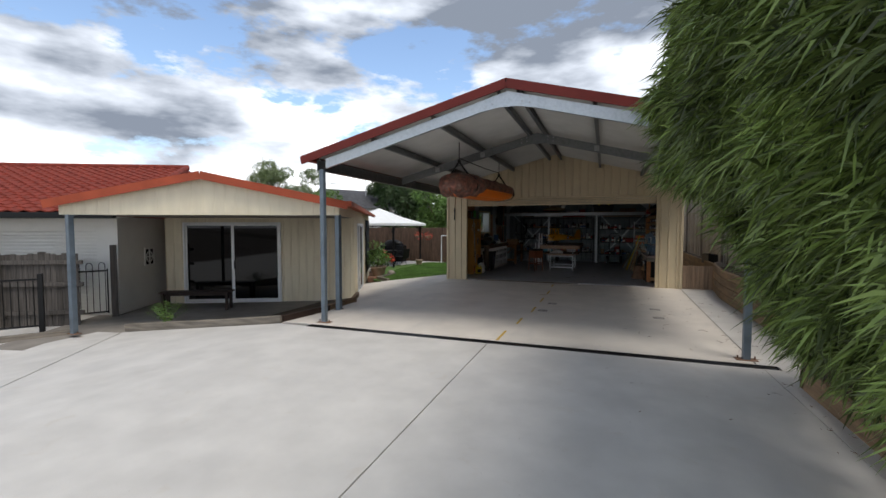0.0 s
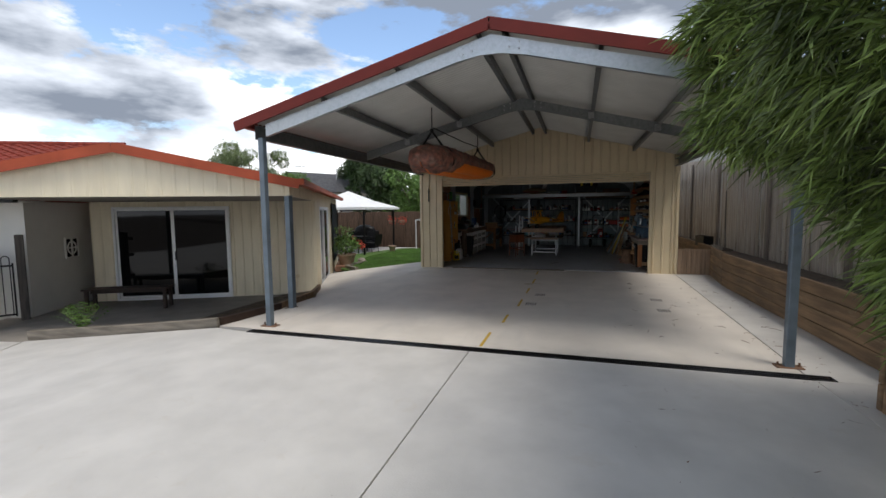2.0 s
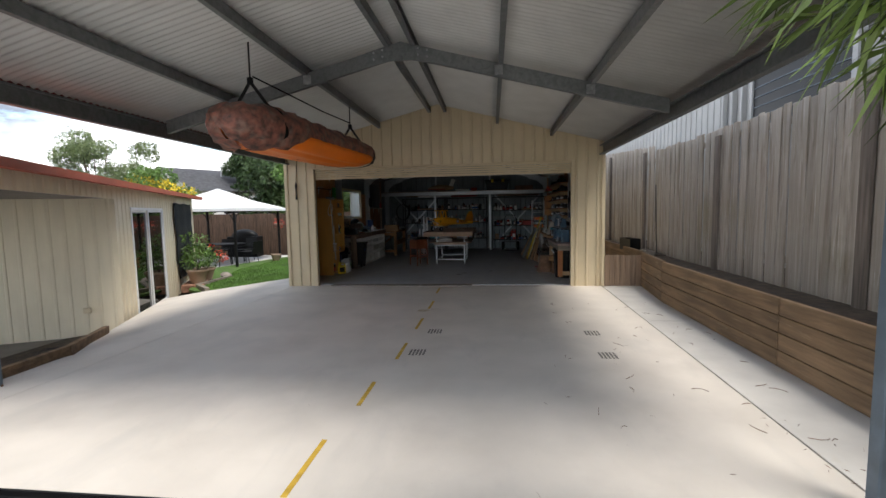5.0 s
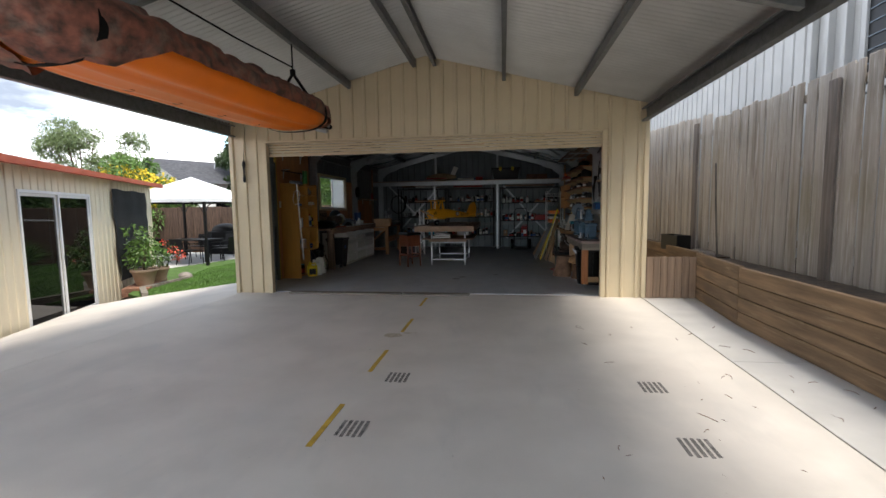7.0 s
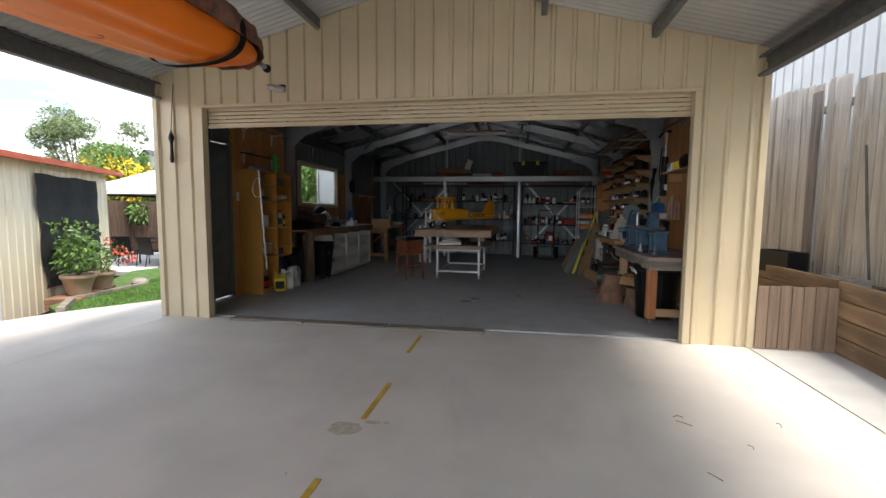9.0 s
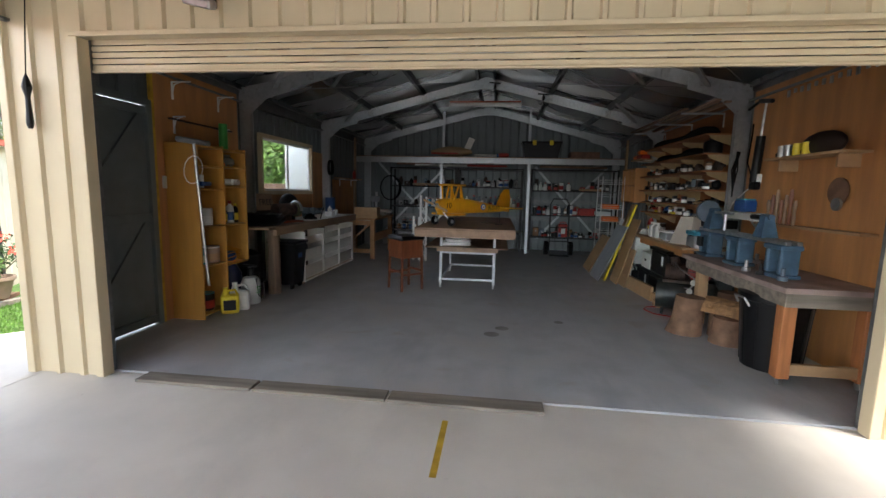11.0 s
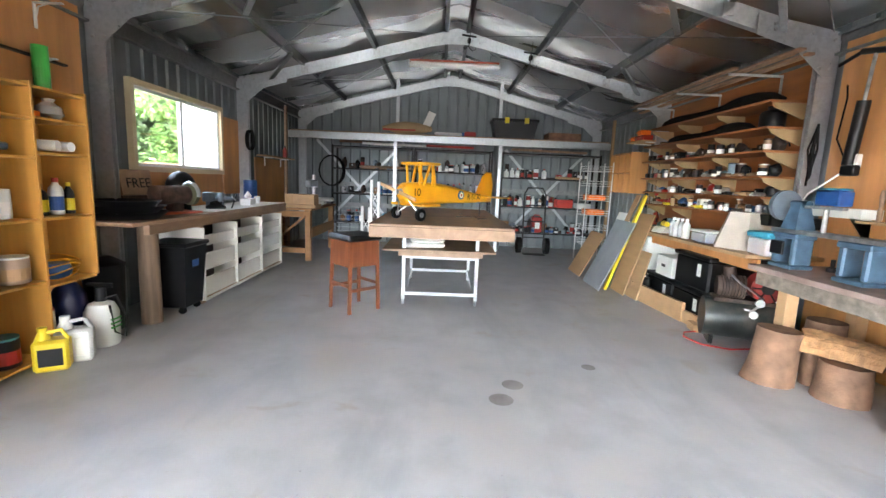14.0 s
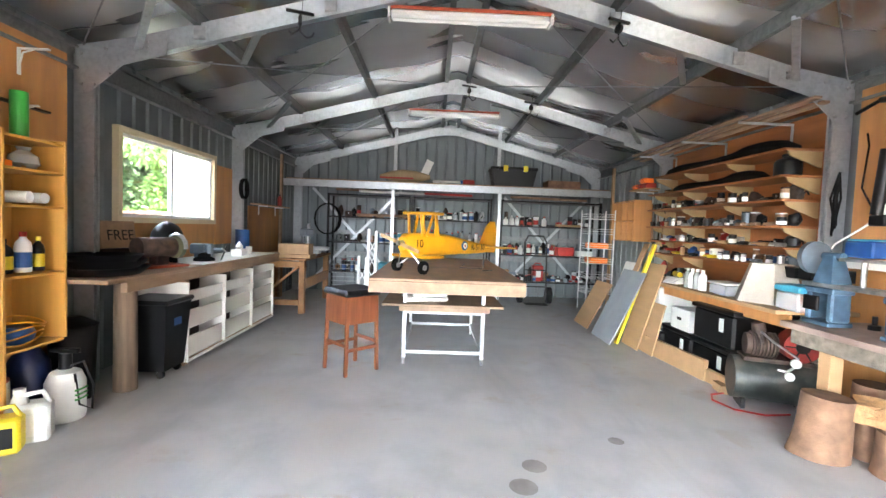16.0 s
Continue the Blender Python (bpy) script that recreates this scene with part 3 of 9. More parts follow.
corrugated("carport_roof", FY - 0.05, GY + 0.05, 3.12, lambda x: under(x) + 0.075, "roof_under")
corrugated("garage_roof", GY + 0.05, BY + 0.15, 3.12, lambda x: under(x) + 0.12, "roof_under")
bm = B()
ny = 74
px = [-2.99 + 5.98 * i / 60 for i in range(61)]
grid = {}
for j in range(ny + 1):
    y = GY + 0.04 + (BY - GY - 0.08) * j / ny
    for i, x in enumerate(px):
        c = min(abs(abs(x) - 1.08), abs(abs(x) - 2.05), abs(abs(x) - 0.1), abs(abs(x) - 2.95)) / 0.5
        sag = 0.035 * min(1, c) ** 1.2 + 0.010 * noise.noise((x * 1.7, y * 1.5, 2)) 
        grid[i, j] = bm.verts.new((x, y, under(x) + 0.062 - sag))
for j in range(ny):
    for i in range(60):
        bm.faces.new((grid[i, j], grid[i + 1, j], grid[i + 1, j + 1], grid[i, j + 1])).smooth = True
struct("ceiling", bm, "foil")

# red barge and gutters of the carport
bm = B()
for s in (-1, 1):
    bar(bm, (0, FY - 0.075, APX + 0.06), (s * 3.26, FY - 0.075, under(3.26) + 0.06), 0.03, 0.11)
    bar(bm, (0, FY - 0.01, APX + 0.123), (s * 3.26, FY - 0.01, under(3.26) + 0.123), 0.16, 0.012)
struct("barge_capping", bm, "red_trim")
bm = B()
for s in (-1, 1):
    channel(bm, (s * 3.08, FY - 0.055, 2.585), (s * 3.08, BY, 2.585), 0.11, 0.1, (0, 0, 1), (s, 0, 0), lip=0.0)
struct("gutter", bm, "red_trim")


def frame_at(name, y, label_side, material="galv", depth=0.15, post_x=2.88, base=0.012, post=True, knee=True):
    """A steel portal: two posts, two raking beams, knee and apex plates with bolts."""
    th = thing(name, label_side, "steel frame", (0, y, base))
    z0 = -base
    for s in (-1, 1):
        bm = B()
        channel(bm, (s * 2.86, 0, under(2.86) + z0 - depth / 2 - 0.02), (0, 0, APX + z0 - depth / 2 - 0.02), 0.055, depth, (0, 0, 1), (0, 1, 0))
        part("rafter", bm, material, th)
        if post:
            bm = B()
            channel(bm, (s * 2.97, 0, 0), (s * 2.97, 0, 2.5 + z0), 0.15, 0.06, (0, 1, 0), (-s, 0, 0))
            part("post", bm, material, th)
        if knee:
            bm = B()
            pts = [(2.95, 2.56), (2.95, 2.22), (2.84, 2.22), (2.6, 2.43), (2.28, 2.52), (2.28, 2.68)]
            for yy in (-0.036,):
                a = [bm.verts.new((s * x, yy, z + z0)) for x, z in pts]
                b = [bm.verts.new((s * x, yy - 0.006, z + z0)) for x, z in pts]
                bm.faces.new(a)
                bm.faces.new(b)
                for i in range(len(pts)):
                    bm.faces.new((a[i], a[(i + 1) % 6], b[(i + 1) % 6], b[i]))
            part("knee_plate", bm, material, th)
            for x, z in ((2.9, 2.5), (2.72, 2.54), (2.9, 2.28), (2.42, 2.6), (2.42, 2.56), (2.81, 2.28)):
                bm = B()
                cyl(bm, (s * x, -0.042, z + z0), (s * x, -0.056, z + z0), 0.013, n=6)
                part("bolt", bm, "steel", th)
    bm = B()
    pts = [(-0.42, 0.03), (0, 0.135), (0.42, 0.03), (0.42, -0.10), (0, 0.0), (-0.42, -0.10)]
    pts = [(-0.4, under(0.4) - 0.02), (0, APX - 0.02), (0.4, under(0.4) - 0.02), (0.4, under(0.4) - 0.17), (0.12, APX - 0.225), (-0.12, APX - 0.225), (-0.4, under(0.4) - 0.17)]
    a = [bm.verts.new((x, -0.004, z + z0)) for x, z in pts]
    b = [bm.verts.new((x, -0.010, z + z0)) for x, z in pts]
    bm.faces.new(a)
    bm.faces.new(b)
    for i in range(len(pts)):
        bm.faces.new((a[i], a[(i + 1) % 7], b[(i + 1) % 7], b[i]))
    part("apex_plate", bm, material, th)
    for x in (-0.3, -0.2, 0.2, 0.3):
        for dz in (-0.05, -0.12):
            bm = B()
            cyl(bm, (x, -0.01, under(x) + dz + z0), (x, -0.022, under(x) + dz + z0), 0.012, n=6)
            part("bolt", bm, "steel", th)
    return th


frame_at("portal", FY, "bright galvanised steel portal beam across the front of the carport", post=False, knee=False)
frame_at("portal", 7.08, "dark grey galvanised steel portal beam under the carport roof", "galv_dull", post=False, knee=False)
frame_at("portal", 13.09, "galvanised steel portal frame with bolted knee plates in the garage")
frame_at("portal", 15.67, "galvanised steel portal frame with bolted knee plates in the garage")
frame_at("portal", 18.3, "galvanised steel portal frame against the back wall of the garage")
# purlins, pair at the ridge, and eave beams
k = 0
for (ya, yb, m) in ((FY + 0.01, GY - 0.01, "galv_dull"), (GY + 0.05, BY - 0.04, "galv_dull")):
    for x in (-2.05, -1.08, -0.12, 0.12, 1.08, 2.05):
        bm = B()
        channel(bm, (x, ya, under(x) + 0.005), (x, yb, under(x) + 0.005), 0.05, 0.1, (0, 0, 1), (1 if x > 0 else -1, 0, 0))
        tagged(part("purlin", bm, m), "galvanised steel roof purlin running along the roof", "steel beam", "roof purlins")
        for y in ((7.08,) if ya < 8 else (13.09, 15.67)):
            if abs(x) > 0.5:
                bm = B()
                box(bm, x - 0.045, x + 0.045, y - 0.022, y - 0.01, under(x) - 0.15, under(x) - 0.05, 0.002)
                tagged(part("purlin_bracket", bm, "steel"), "small galvanised bracket joining a purlin to a roof beam", "bracket", "purlin brackets")
    for s in (-1, 1):
        bm = B()
        yy = ya - 0.05 if ya < 8 else ya
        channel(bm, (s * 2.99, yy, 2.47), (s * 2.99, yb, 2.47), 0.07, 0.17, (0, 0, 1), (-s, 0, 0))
        tagged(part("eave_beam", bm, "galv_dull"), "dark grey galvanised steel eave beam along the side", "steel beam", "eave beams")


# carport posts
def post(x, y, top, gzv, label, w=0.075):
    th = thing("carport_post", label, "post", (x, y, gzv), group="carport posts")
    bm = B()
    box(bm, -w / 2, w / 2, -w / 2, w / 2, 0, top - gzv, 0.006)
    part("shaft", bm, "grey_steel", th)
    bm = B()
    box(bm, -0.11, 0.11, -0.06, 0.06, 0, 0.01, 0.002)
    part("base_plate", bm, "log", th, "rusty steel base plate")
    for dx in (-0.085, 0.085):
        bm = B()
        cyl(bm, (dx, 0, 0.01), (dx, 0, 0.045), 0.009, n=6)
        part("bolt", bm, "log", th)
    return th


post(-2.90, 4.275, 2.40, 0, "blue-grey steel post bolted to the concrete under the carport roof")
post(2.785, 4.265, 2.40, 0, "blue-grey steel post bolted to the concrete under the carport roof")
a = L(0.0, 0.05)
post(a.x, a.y, 1.73, gz(a.x), "blue-grey steel post carrying the porch roof of the house", 0.09)
a = L(-4.55, 0.05)
post(a.x, a.y, 1.73, -0.36, "blue-grey steel post carrying the porch roof of the house", 0.09)

# roller door, rolled up
rd = thing("roller_door", "cream ribbed steel roller door, rolled up with its edge showing", "garage door", (0, GY, 0))
bm = B()
z = 2.10
while z < 2.3:
    box(bm, -2.46, 2.46, 0.085, 0.1, z, z + 0.034, 0.006)
    z += 0.04
box(bm, -2.46, 2.46, 0.075, 0.11, 2.085, 2.1, 0.003)
part("curtain", bm, "cream", rd)
bm = B()
cyl(bm, (-2.46, 0.32, 2.58), (2.46, 0.32, 2.58), 0.19, n=28)
part("drum", bm, "cream", rd)
for s in (-1, 1):
    bm = B()
    channel(bm, (s * 2.44, 0.07, 0.012), (s * 2.44, 0.07, 2.35), 0.05, 0.05, (0, 1, 0), (s, 0, 0))
    part("guide_rail", bm, "galv_dull", rd)

# ---------- fence, retaining wall and neighbour on the right ----------
ribbed("neighbour_wall", (5.3, 30), (5.3, 2.0), 0.2, 4.4, "neighbour_grey", "neighbour_grey", pitch=0.25, rib=0.03)
bm = B()
box(bm, 5.2, 5.27, 7.9, 9.9, 2.6, 3.72, 0.004)
tagged(part("neighbour_window", bm, "black"), kind="structure")
bm = B()
for y0, y1, z0, z1 in ((9.9, 9.98, 2.55, 3.8), (7.82, 7.9, 2.55, 3.8), (7.82, 9.98, 3.72, 3.8), (7.82, 9.98, 2.52, 2.6)):
    box(bm, 5.17, 5.27, y0, y1, z0, z1, 0.004)
for y0 in (10.25, 10.55, 10.86):
    box(bm, 5.2, 5.29, y0, y0 + 0.07, 0.5, 4.4, 0.006)
struct("neighbour_trim", bm, "neighbour_grey")
bm = B()
for k in range(7):
    box(bm, 5.185, 5.2, 7.92, 9.88, 2.68 + k * 0.15, 2.69 + k * 0.15)
struct("neighbour_louvre", bm, "grey_steel")


# ---------- house on the left ----------
RZ = lambda u: 2.41 - 0.205 * abs(u + 2.325)
ribbed("house_gable", L(0.03, 0)[:2], L(-4.68, 0)[:2], 1.72, lambda s: RZ(0.03 - s) - 0.03, "cream_rust", "cream_rust", pitch=0.19, rib=0.006)
ribbed("house_wall_back", L(0, 3.45)[:2], L(-4.65, 3.45)[:2], -0.42, 1.74, "cream_rust", "cream_rust", pitch=0.19, rib=0.012, holes=[(1.86, 4.22, -0.42, 1.62)])
ribbed("house_wall_side", L(0, 9.95)[:2], L(0, 3.45)[:2], -0.5, 1.93, "cream_rust", "cream_rust", pitch=0.19, rib=0.012, holes=[(3.63, 5.8, -0.5, 1.6)])
ribbed("house_valance", L(0.0, 3.45)[:2], L(0.0, 0.02)[:2], 1.72, 1.93, "cream_rust", "cream_rust", pitch=0.19, rib=0.012)
ribbed("house_wall_rear", L(-4.65, 9.95)[:2], L(0, 9.95)[:2], -0.5, lambda s: RZ(s - 4.65) - 0.03, "cream_rust", "cream_rust")
ribbed("house_wall_left", L(-4.65, 3.45)[:2], L(-4.65, 9.95)[:2], -0.5, 1.93, "cream_rust", "cream_rust")
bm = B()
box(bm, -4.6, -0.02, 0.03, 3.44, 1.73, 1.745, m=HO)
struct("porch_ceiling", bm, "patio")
bm = B()
for s, u in ((-1, -4.85), (1, 0.2)):
    for zo, t in ((0.0, 0.03),):
        a, b, c, d = L(-2.325, -0.1, RZ(-2.325) + 0.01), L(u, -0.1, RZ(u) + 0.01), L(u, 10.1, RZ(u) + 0.01), L(-2.325, 10.1, RZ(-2.325) + 0.01)
        vs = [bm.verts.new(q) for q in (a, b, c, d)] + [bm.verts.new(q + Vector((0, 0, 0.03))) for q in (a, b, c, d)]
        for f in ((0, 1, 2, 3), (4, 5, 6, 7), (0, 1, 5, 4), (1, 2, 6, 5), (2, 3, 7, 6), (3, 0, 4, 7)):
            bm.faces.new([vs[i] for i in f])
struct("house_roof", bm, "red_trim_faded")
bm = B()
for u in (-4.85, 0.2):
    bar(bm, L(-2.325, -0.12, RZ(-2.325) + 0.0), L(u, -0.12, RZ(u) + 0.0), 0.025, 0.14)
bar(bm, L(0.22, -0.12, 1.93), L(0.22, 10.1, 1.93), 0.09, 0.09)
struct("house_fascia", bm, "red_trim_faded")


def slider(name, u0, u1, v, z0, z1, axis, label, panes=2):
    """A two-pane aluminium sliding door standing in a wall of the turned house."""
    base = L(u0, v, z0) if axis == "u" else L(u0, v, z0)
    th = thing(name, label, "sliding door", base, 26.5 if axis == "u" else 116.5)
    w, h = u1 - u0, z1 - z0
    f = 0.045
    bm = B()
    for a0, a1, b0, b1 in ((0, w, 0, f), (0, w, h - f, h), (0, f, f, h - f), (w - f, w, f, h - f)):
        box(bm, a0, a1, -0.03, 0.06, b0, b1, 0.003)
    part("door_frame", bm, "white_frame", th)
    for i in range(panes):
        a, b = f + (w - 2 * f) * i / panes, f + (w - 2 * f) * (i + 1) / panes
        y = 0.0 if i else 0.03
        bm = B()
        for a0, a1, b0, b1 in ((a, b, f, f + 0.05), (a, b, h - f - 0.04, h - f), (a, a + 0.04, f, h - f), (b - 0.04, b, f, h - f)):
            box(bm, a0, a1, y - 0.012, y + 0.012, b0, b1, 0.002)
        s = part("sash", bm, "white_frame", th)
        bm = B()
        box(bm, a + 0.035, b - 0.035, y - 0.003, y + 0.003, f + 0.045, h - f - 0.035)
        part("pane", bm, "glass_dark", s, "dark reflecting window glass")
    bm = B()
    box(bm, w / 2 + 0.03, w / 2 + 0.045, -0.04, -0.012, h * 0.42, h * 0.52, 0.003)
    part("handle", bm, "black", th)
    return th


slider("sliding_door", -4.22, -1.86, 3.43, -0.42, 1.62, "u", "white-framed sliding door with dark glass at the back of the porch")
th = slider("sliding_door", 0, 2.17, 0, -0.42, 1.6, "v", "white-framed sliding door with dark glass in the side wall of the house")
th.matrix_world = Matrix.Translation(L(0.0, 4.15, -0.42)) @ pose(0, 0, 0, 0, 0, 116.5)

# neighbour's white garage with a tiled roof
def wallbox(name, u0, u1, v0, v1, z0, z1, m):
    bm = B()
    box(bm, u0, u1, v0, v1, z0, z1, m=HO)
    return struct(name, bm, m)


wallbox("white_wall", -5.17, -4.97, 2.09, 9.5, -0.45, 1.72, "white_paint")
wallbox("white_wall", -5.4, -5.17, 2.09, 2.29, -0.45, 1.72, "white_paint")
wallbox("white_wall", -9.4, -5.4, 2.09, 2.29, 1.42, 1.72, "white_paint")
wallbox("white_wall", -12, -9.4, 2.09, 2.29, -0.45, 1.72, "white_paint")
wallbox("white_wall", -12, -11.8, 2.29, 9.5, -0.45, 1.72, "white_paint")

# ---------- plants ----------
rng = np.random.default_rng(7)


def unit(a):
    return a / np.maximum(np.linalg.norm(a, axis=1, keepdims=True), 1e-6)


def leaves(name, P, D, ln, wd, material, parent, fold=0.25, droop=0.15, label=""):
    """One mesh of many small folded leaves: base points P, directions D, lengths and widths."""
    n = len(P)
    D = unit(D)
    R = unit(rng.normal(size=(n, 3)))
    S = unit(np.cross(D, R))
    U = np.cross(S, D)
    ln, wd = np.asarray(ln).reshape(-1, 1) * np.ones((n, 1)), np.asarray(wd).reshape(-1, 1) * np.ones((n, 1))
    a = P
    m = P + D * ln * 0.45
    b = m + S * wd / 2 + U * wd * fold
    c = P + D * ln - np.array([0, 0, 1]) * ln * droop
    d = m - S * wd / 2 + U * wd * fold
    V = np.stack([a, b, c, d], 1).reshape(-1, 3)
    me = bpy.data.meshes.new(name)
    me.vertices.add(4 * n)
    me.vertices.foreach_set("co", V.astype(np.float32).ravel())
    me.loops.add(4 * n)
    me.loops.foreach_set("vertex_index", np.arange(4 * n, dtype=np.int32))
    me.polygons.add(n)
    me.polygons.foreach_set("loop_start", np.arange(0, 4 * n, 4, dtype=np.int32))
    me.update(calc_edges=True)
    me.materials.append(M[material])
    ob = new(name, me)
    ob.parent = parent
    return tagged(ob, label=label, kind="stuff")


def crown(name, parent, blobs, per, ln, wd, material, label="", down=-0.2):
    """Leaves gathered in uneven clumps: blobs of (x, y, z, radius)."""
    P, D = [], []
    for (x, y, z, r) in blobs:
        k = int(per * r * r)
        v = unit(rng.normal(size=(k, 3)))
        rad = r * (0.45 + 0.55 * rng.random((k, 1)) ** 0.5) * (1 + 0.25 * np.sin(v[:, :1] * 7 + x * 5) * np.cos(v[:, 1:2] * 6 + y))
        p = v * rad * np.array([1, 1, 0.8])
        P.append(p + [x, y, z])
        D.append(v + rng.normal(size=(k, 3)) * 0.6 + [0, 0, down])
    P, D = np.concatenate(P), np.concatenate(D)
    n = len(P)
    return leaves(name, P, D, ln * (0.6 + 0.8 * rng.random(n)), wd * (0.7 + 0.6 * rng.random(n)), material, parent, label=label)


def tree(name, label, place, h, r, blobs_n, leafsize, material, seed, trunk=0.16, group="", per=260, spread=0.75, low=0.45):
    rr = random.Random(seed)
    th = thing(name, label, "tree", place, group=group)
    bm = B()
    cyl(bm, (0, 0, 0), (rr.uniform(-0.2, 0.2), rr.uniform(-0.2, 0.2), h * low), trunk, trunk * 0.65, n=9)
    blobs = []
    for i in range(blobs_n):
        a = rr.uniform(0, 6.28)
        q = rr.random() ** 0.6 * r * spread
        z = h * low + (h * (1 - low)) * rr.random() * (1 - 0.35 * (q / r) ** 2)
        br = r * rr.uniform(0.22, 0.42)
        c = (q * math.cos(a), q * math.sin(a), z)
        blobs.append((*c, br))
        cyl(bm, (0, 0, h * low * rr.uniform(0.6, 1.0)), c, trunk * 0.35, trunk * 0.08, n=5)
    part("trunk", bm, "bark", th)
    crown("crown", th, blobs, per / r, leafsize, leafsize * 0.42, material)
    return th


# bamboo that leans over the drive
bt = thing("bamboo", "dense green weeping bamboo leaning over the concrete drive", "bamboo", (3.3, 1.6, 0.3))
for i in range(26):
    bm = B()
    x0, y0 = random.uniform(-0.1, 0.5), random.uniform(-2.8, 2.0)
    lean = random.uniform(0.4, 1.0)
    pts = [(x0 - lean * (t ** 2), y0 + 0.15 * t, 4.6 * t) for t in (0, 0.25, 0.5, 0.75, 1)]
    tube(bm, pts, 0.014, 6)
    part("culm", bm, "culm", bt)


def bamboo_face(y, z):
    """How far the leaves reach towards the drive at a height."""
    f = np.where(z < 2.1, 2.42 - 0.42 * (z - 0.6) / 1.5, 2.0)
    f = np.where(z < 1.0, f + 0.5 * (1.0 - z), f)
    bulge = 0.28 * np.exp(-((z - 2.7) / 0.75) ** 2) * np.clip((y - 0.8) / 2.0, 0, 1)
    wob = 0.07 * np.sin(y * 5.1 + z * 3.3) + 0.06 * np.sin(z * 8.2 - y * 3.7) + 0.04 * np.sin(y * 13 + z * 9)
    return f - bulge + wob


k = 11500
y = rng.uniform(-1.6, 3.45, k)
z = 0.75 + 3.75 * rng.random(k) ** 1.1
deep = rng.random(k) ** 1.7 * 0.75
x = bamboo_face(y, z) + deep + 0.1
y = np.minimum(y, 3.5 + 0.1 * np.sin(z * 7))
x += np.clip(y - 2.1, 0, 1.4) * 0.75 * np.clip((2.0 - z) / 0.6, 0, 1)
nl = 9
base = np.stack([x - 3.3, y - 1.6, z - 0.3], 1)
main = unit(np.stack([-0.9 + 0.5 * rng.normal(size=k), 0.15 + 0.55 * rng.normal(size=k), -0.45 + 0.35 * rng.normal(size=k)], 1))
P = np.repeat(base, nl, 0) + np.repeat(main, nl, 0) * (np.tile(np.arange(nl), k)[:, None] * 0.018)
D = np.repeat(main, nl, 0) + rng.normal(size=(k * nl, 3)) * 0.42
leaves("foliage", P, D, 0.09 + 0.15 * rng.random(k * nl), 0.011 + 0.009 * rng.random(k * nl), "leaf_bamboo", bt, droop=0.25)
# sparse low sprays
k = 120
y, z = rng.uniform(-0.5, 2.6, k), rng.uniform(0.42, 0.9, k)
base = np.stack([2.75 + 0.25 * rng.random(k) - 3.3, y - 1.6, z - 0.3], 1)
main = unit(np.stack([-0.8 + 0.4 * rng.normal(size=k), 0.5 * rng.normal(size=k), -0.4 + 0.3 * rng.normal(size=k)], 1))
P = np.repeat(base, 8, 0) + np.repeat(main, 8, 0) * (np.tile(np.arange(8), k)[:, None] * 0.02)
leaves("low_foliage", P, np.repeat(main, 8, 0) + rng.normal(size=(k * 8, 3)) * 0.4, 0.13, 0.014, "leaf_bamboo", bt, droop=0.25)

# ---------- fence and retaining timber on the right ----------
M["fence_post"] = mat("fence_post", (0.20, 0.165, 0.14), 0.9, var=0.2, scale=4, stretch=(9, 9, 0.5), bump=0.4, bscale=10)
fence = thing("paling_fence", "tall weathered timber paling fence above the sleeper wall", "fence", (4.15, 0, 0.45))


def ftop(y):
    return 2.55 if y < 6.9 else 2.50 if y < 11.2 else 2.52 + 0.075 * (y - 11.2) + (0.08 if y > 11.2 else 0)


meshes = {}
y = -6.0
rf = random.Random(3)
while y < 18.4:
    w = rf.choice((0.095, 0.1, 0.075))
    h = ftop(y) - 0.45 + rf.uniform(-0.02, 0.02)
    key = (w, round(h, 1), rf.randint(0, 2))
    if key not in meshes:
        bm = B()
        box(bm, -0.009, 0.009, -w / 2, w / 2, 0, key[1], 0.003)
        me = bpy.data.meshes.new("paling")
        bm.to_mesh(me)
        bm.free()
        me.materials.append(M["fence_wood"])
        meshes[key] = me
    o = new("paling", meshes[key])
    o.parent = fence
    o.location = (rf.uniform(-0.008, 0.008) + (0.012 if int(y * 10) % 2 else 0), y, h - key[1])
    o.rotation_euler = (rf.uniform(-0.008, 0.008), 0, rf.uniform(-0.04, 0.04))
    y += w * 0.97
for y in (-4.2, -1.6, 1.2, 3.7, 6.2, 8.7, 11.65, 14.3, 17):
    bm = B()
    box(bm, -0.055, -0.018, y - 0.06, y + 0.06, -0.3, ftop(y) - 0.55, 0.006)
    part("fence_post", bm, "fence_post", fence, "dark weathered timber post")
for z in (0.35, 1.2, 1.85):
    bm = B()
    box(bm, 0.02, 0.06, -6, 18.4, z, z + 0.075, 0.004)
    part("rail", bm, "fence_wood", fence)

wall = thing("sleeper_wall", "low brown timber sleeper retaining wall beside the concrete", "retaining wall", (3.5, 0, 0))


def course(p0, p1, z0, h, n, t=0.05, shift=0.0, mat_="sleeper"):
    """A run of sleepers end to end."""
    p0, p1 = Vector((*p0, 0)), Vector((*p1, 0))
    d = (p1 - p0)
    for i in range(n):
        a, b = p0 + d * max(0, (i + shift) / n), p0 + d * min(1, (i + 1 + shift) / n)
        ln = (b - a).length - 0.006
        if ln < 0.1:
            continue
        bm = B()
        box(bm, 0, ln, -t / 2, t / 2, 0.003, h - 0.003, 0.006)
        o = part("sleeper", bm, mat_, wall)
        o.matrix_local = Matrix.Translation((a.x - 3.5, a.y, z0)) @ pose(random.uniform(-0.004, 0.004), 0, 0, 0, 0, math.degrees(math.atan2(d.y, d.x)))


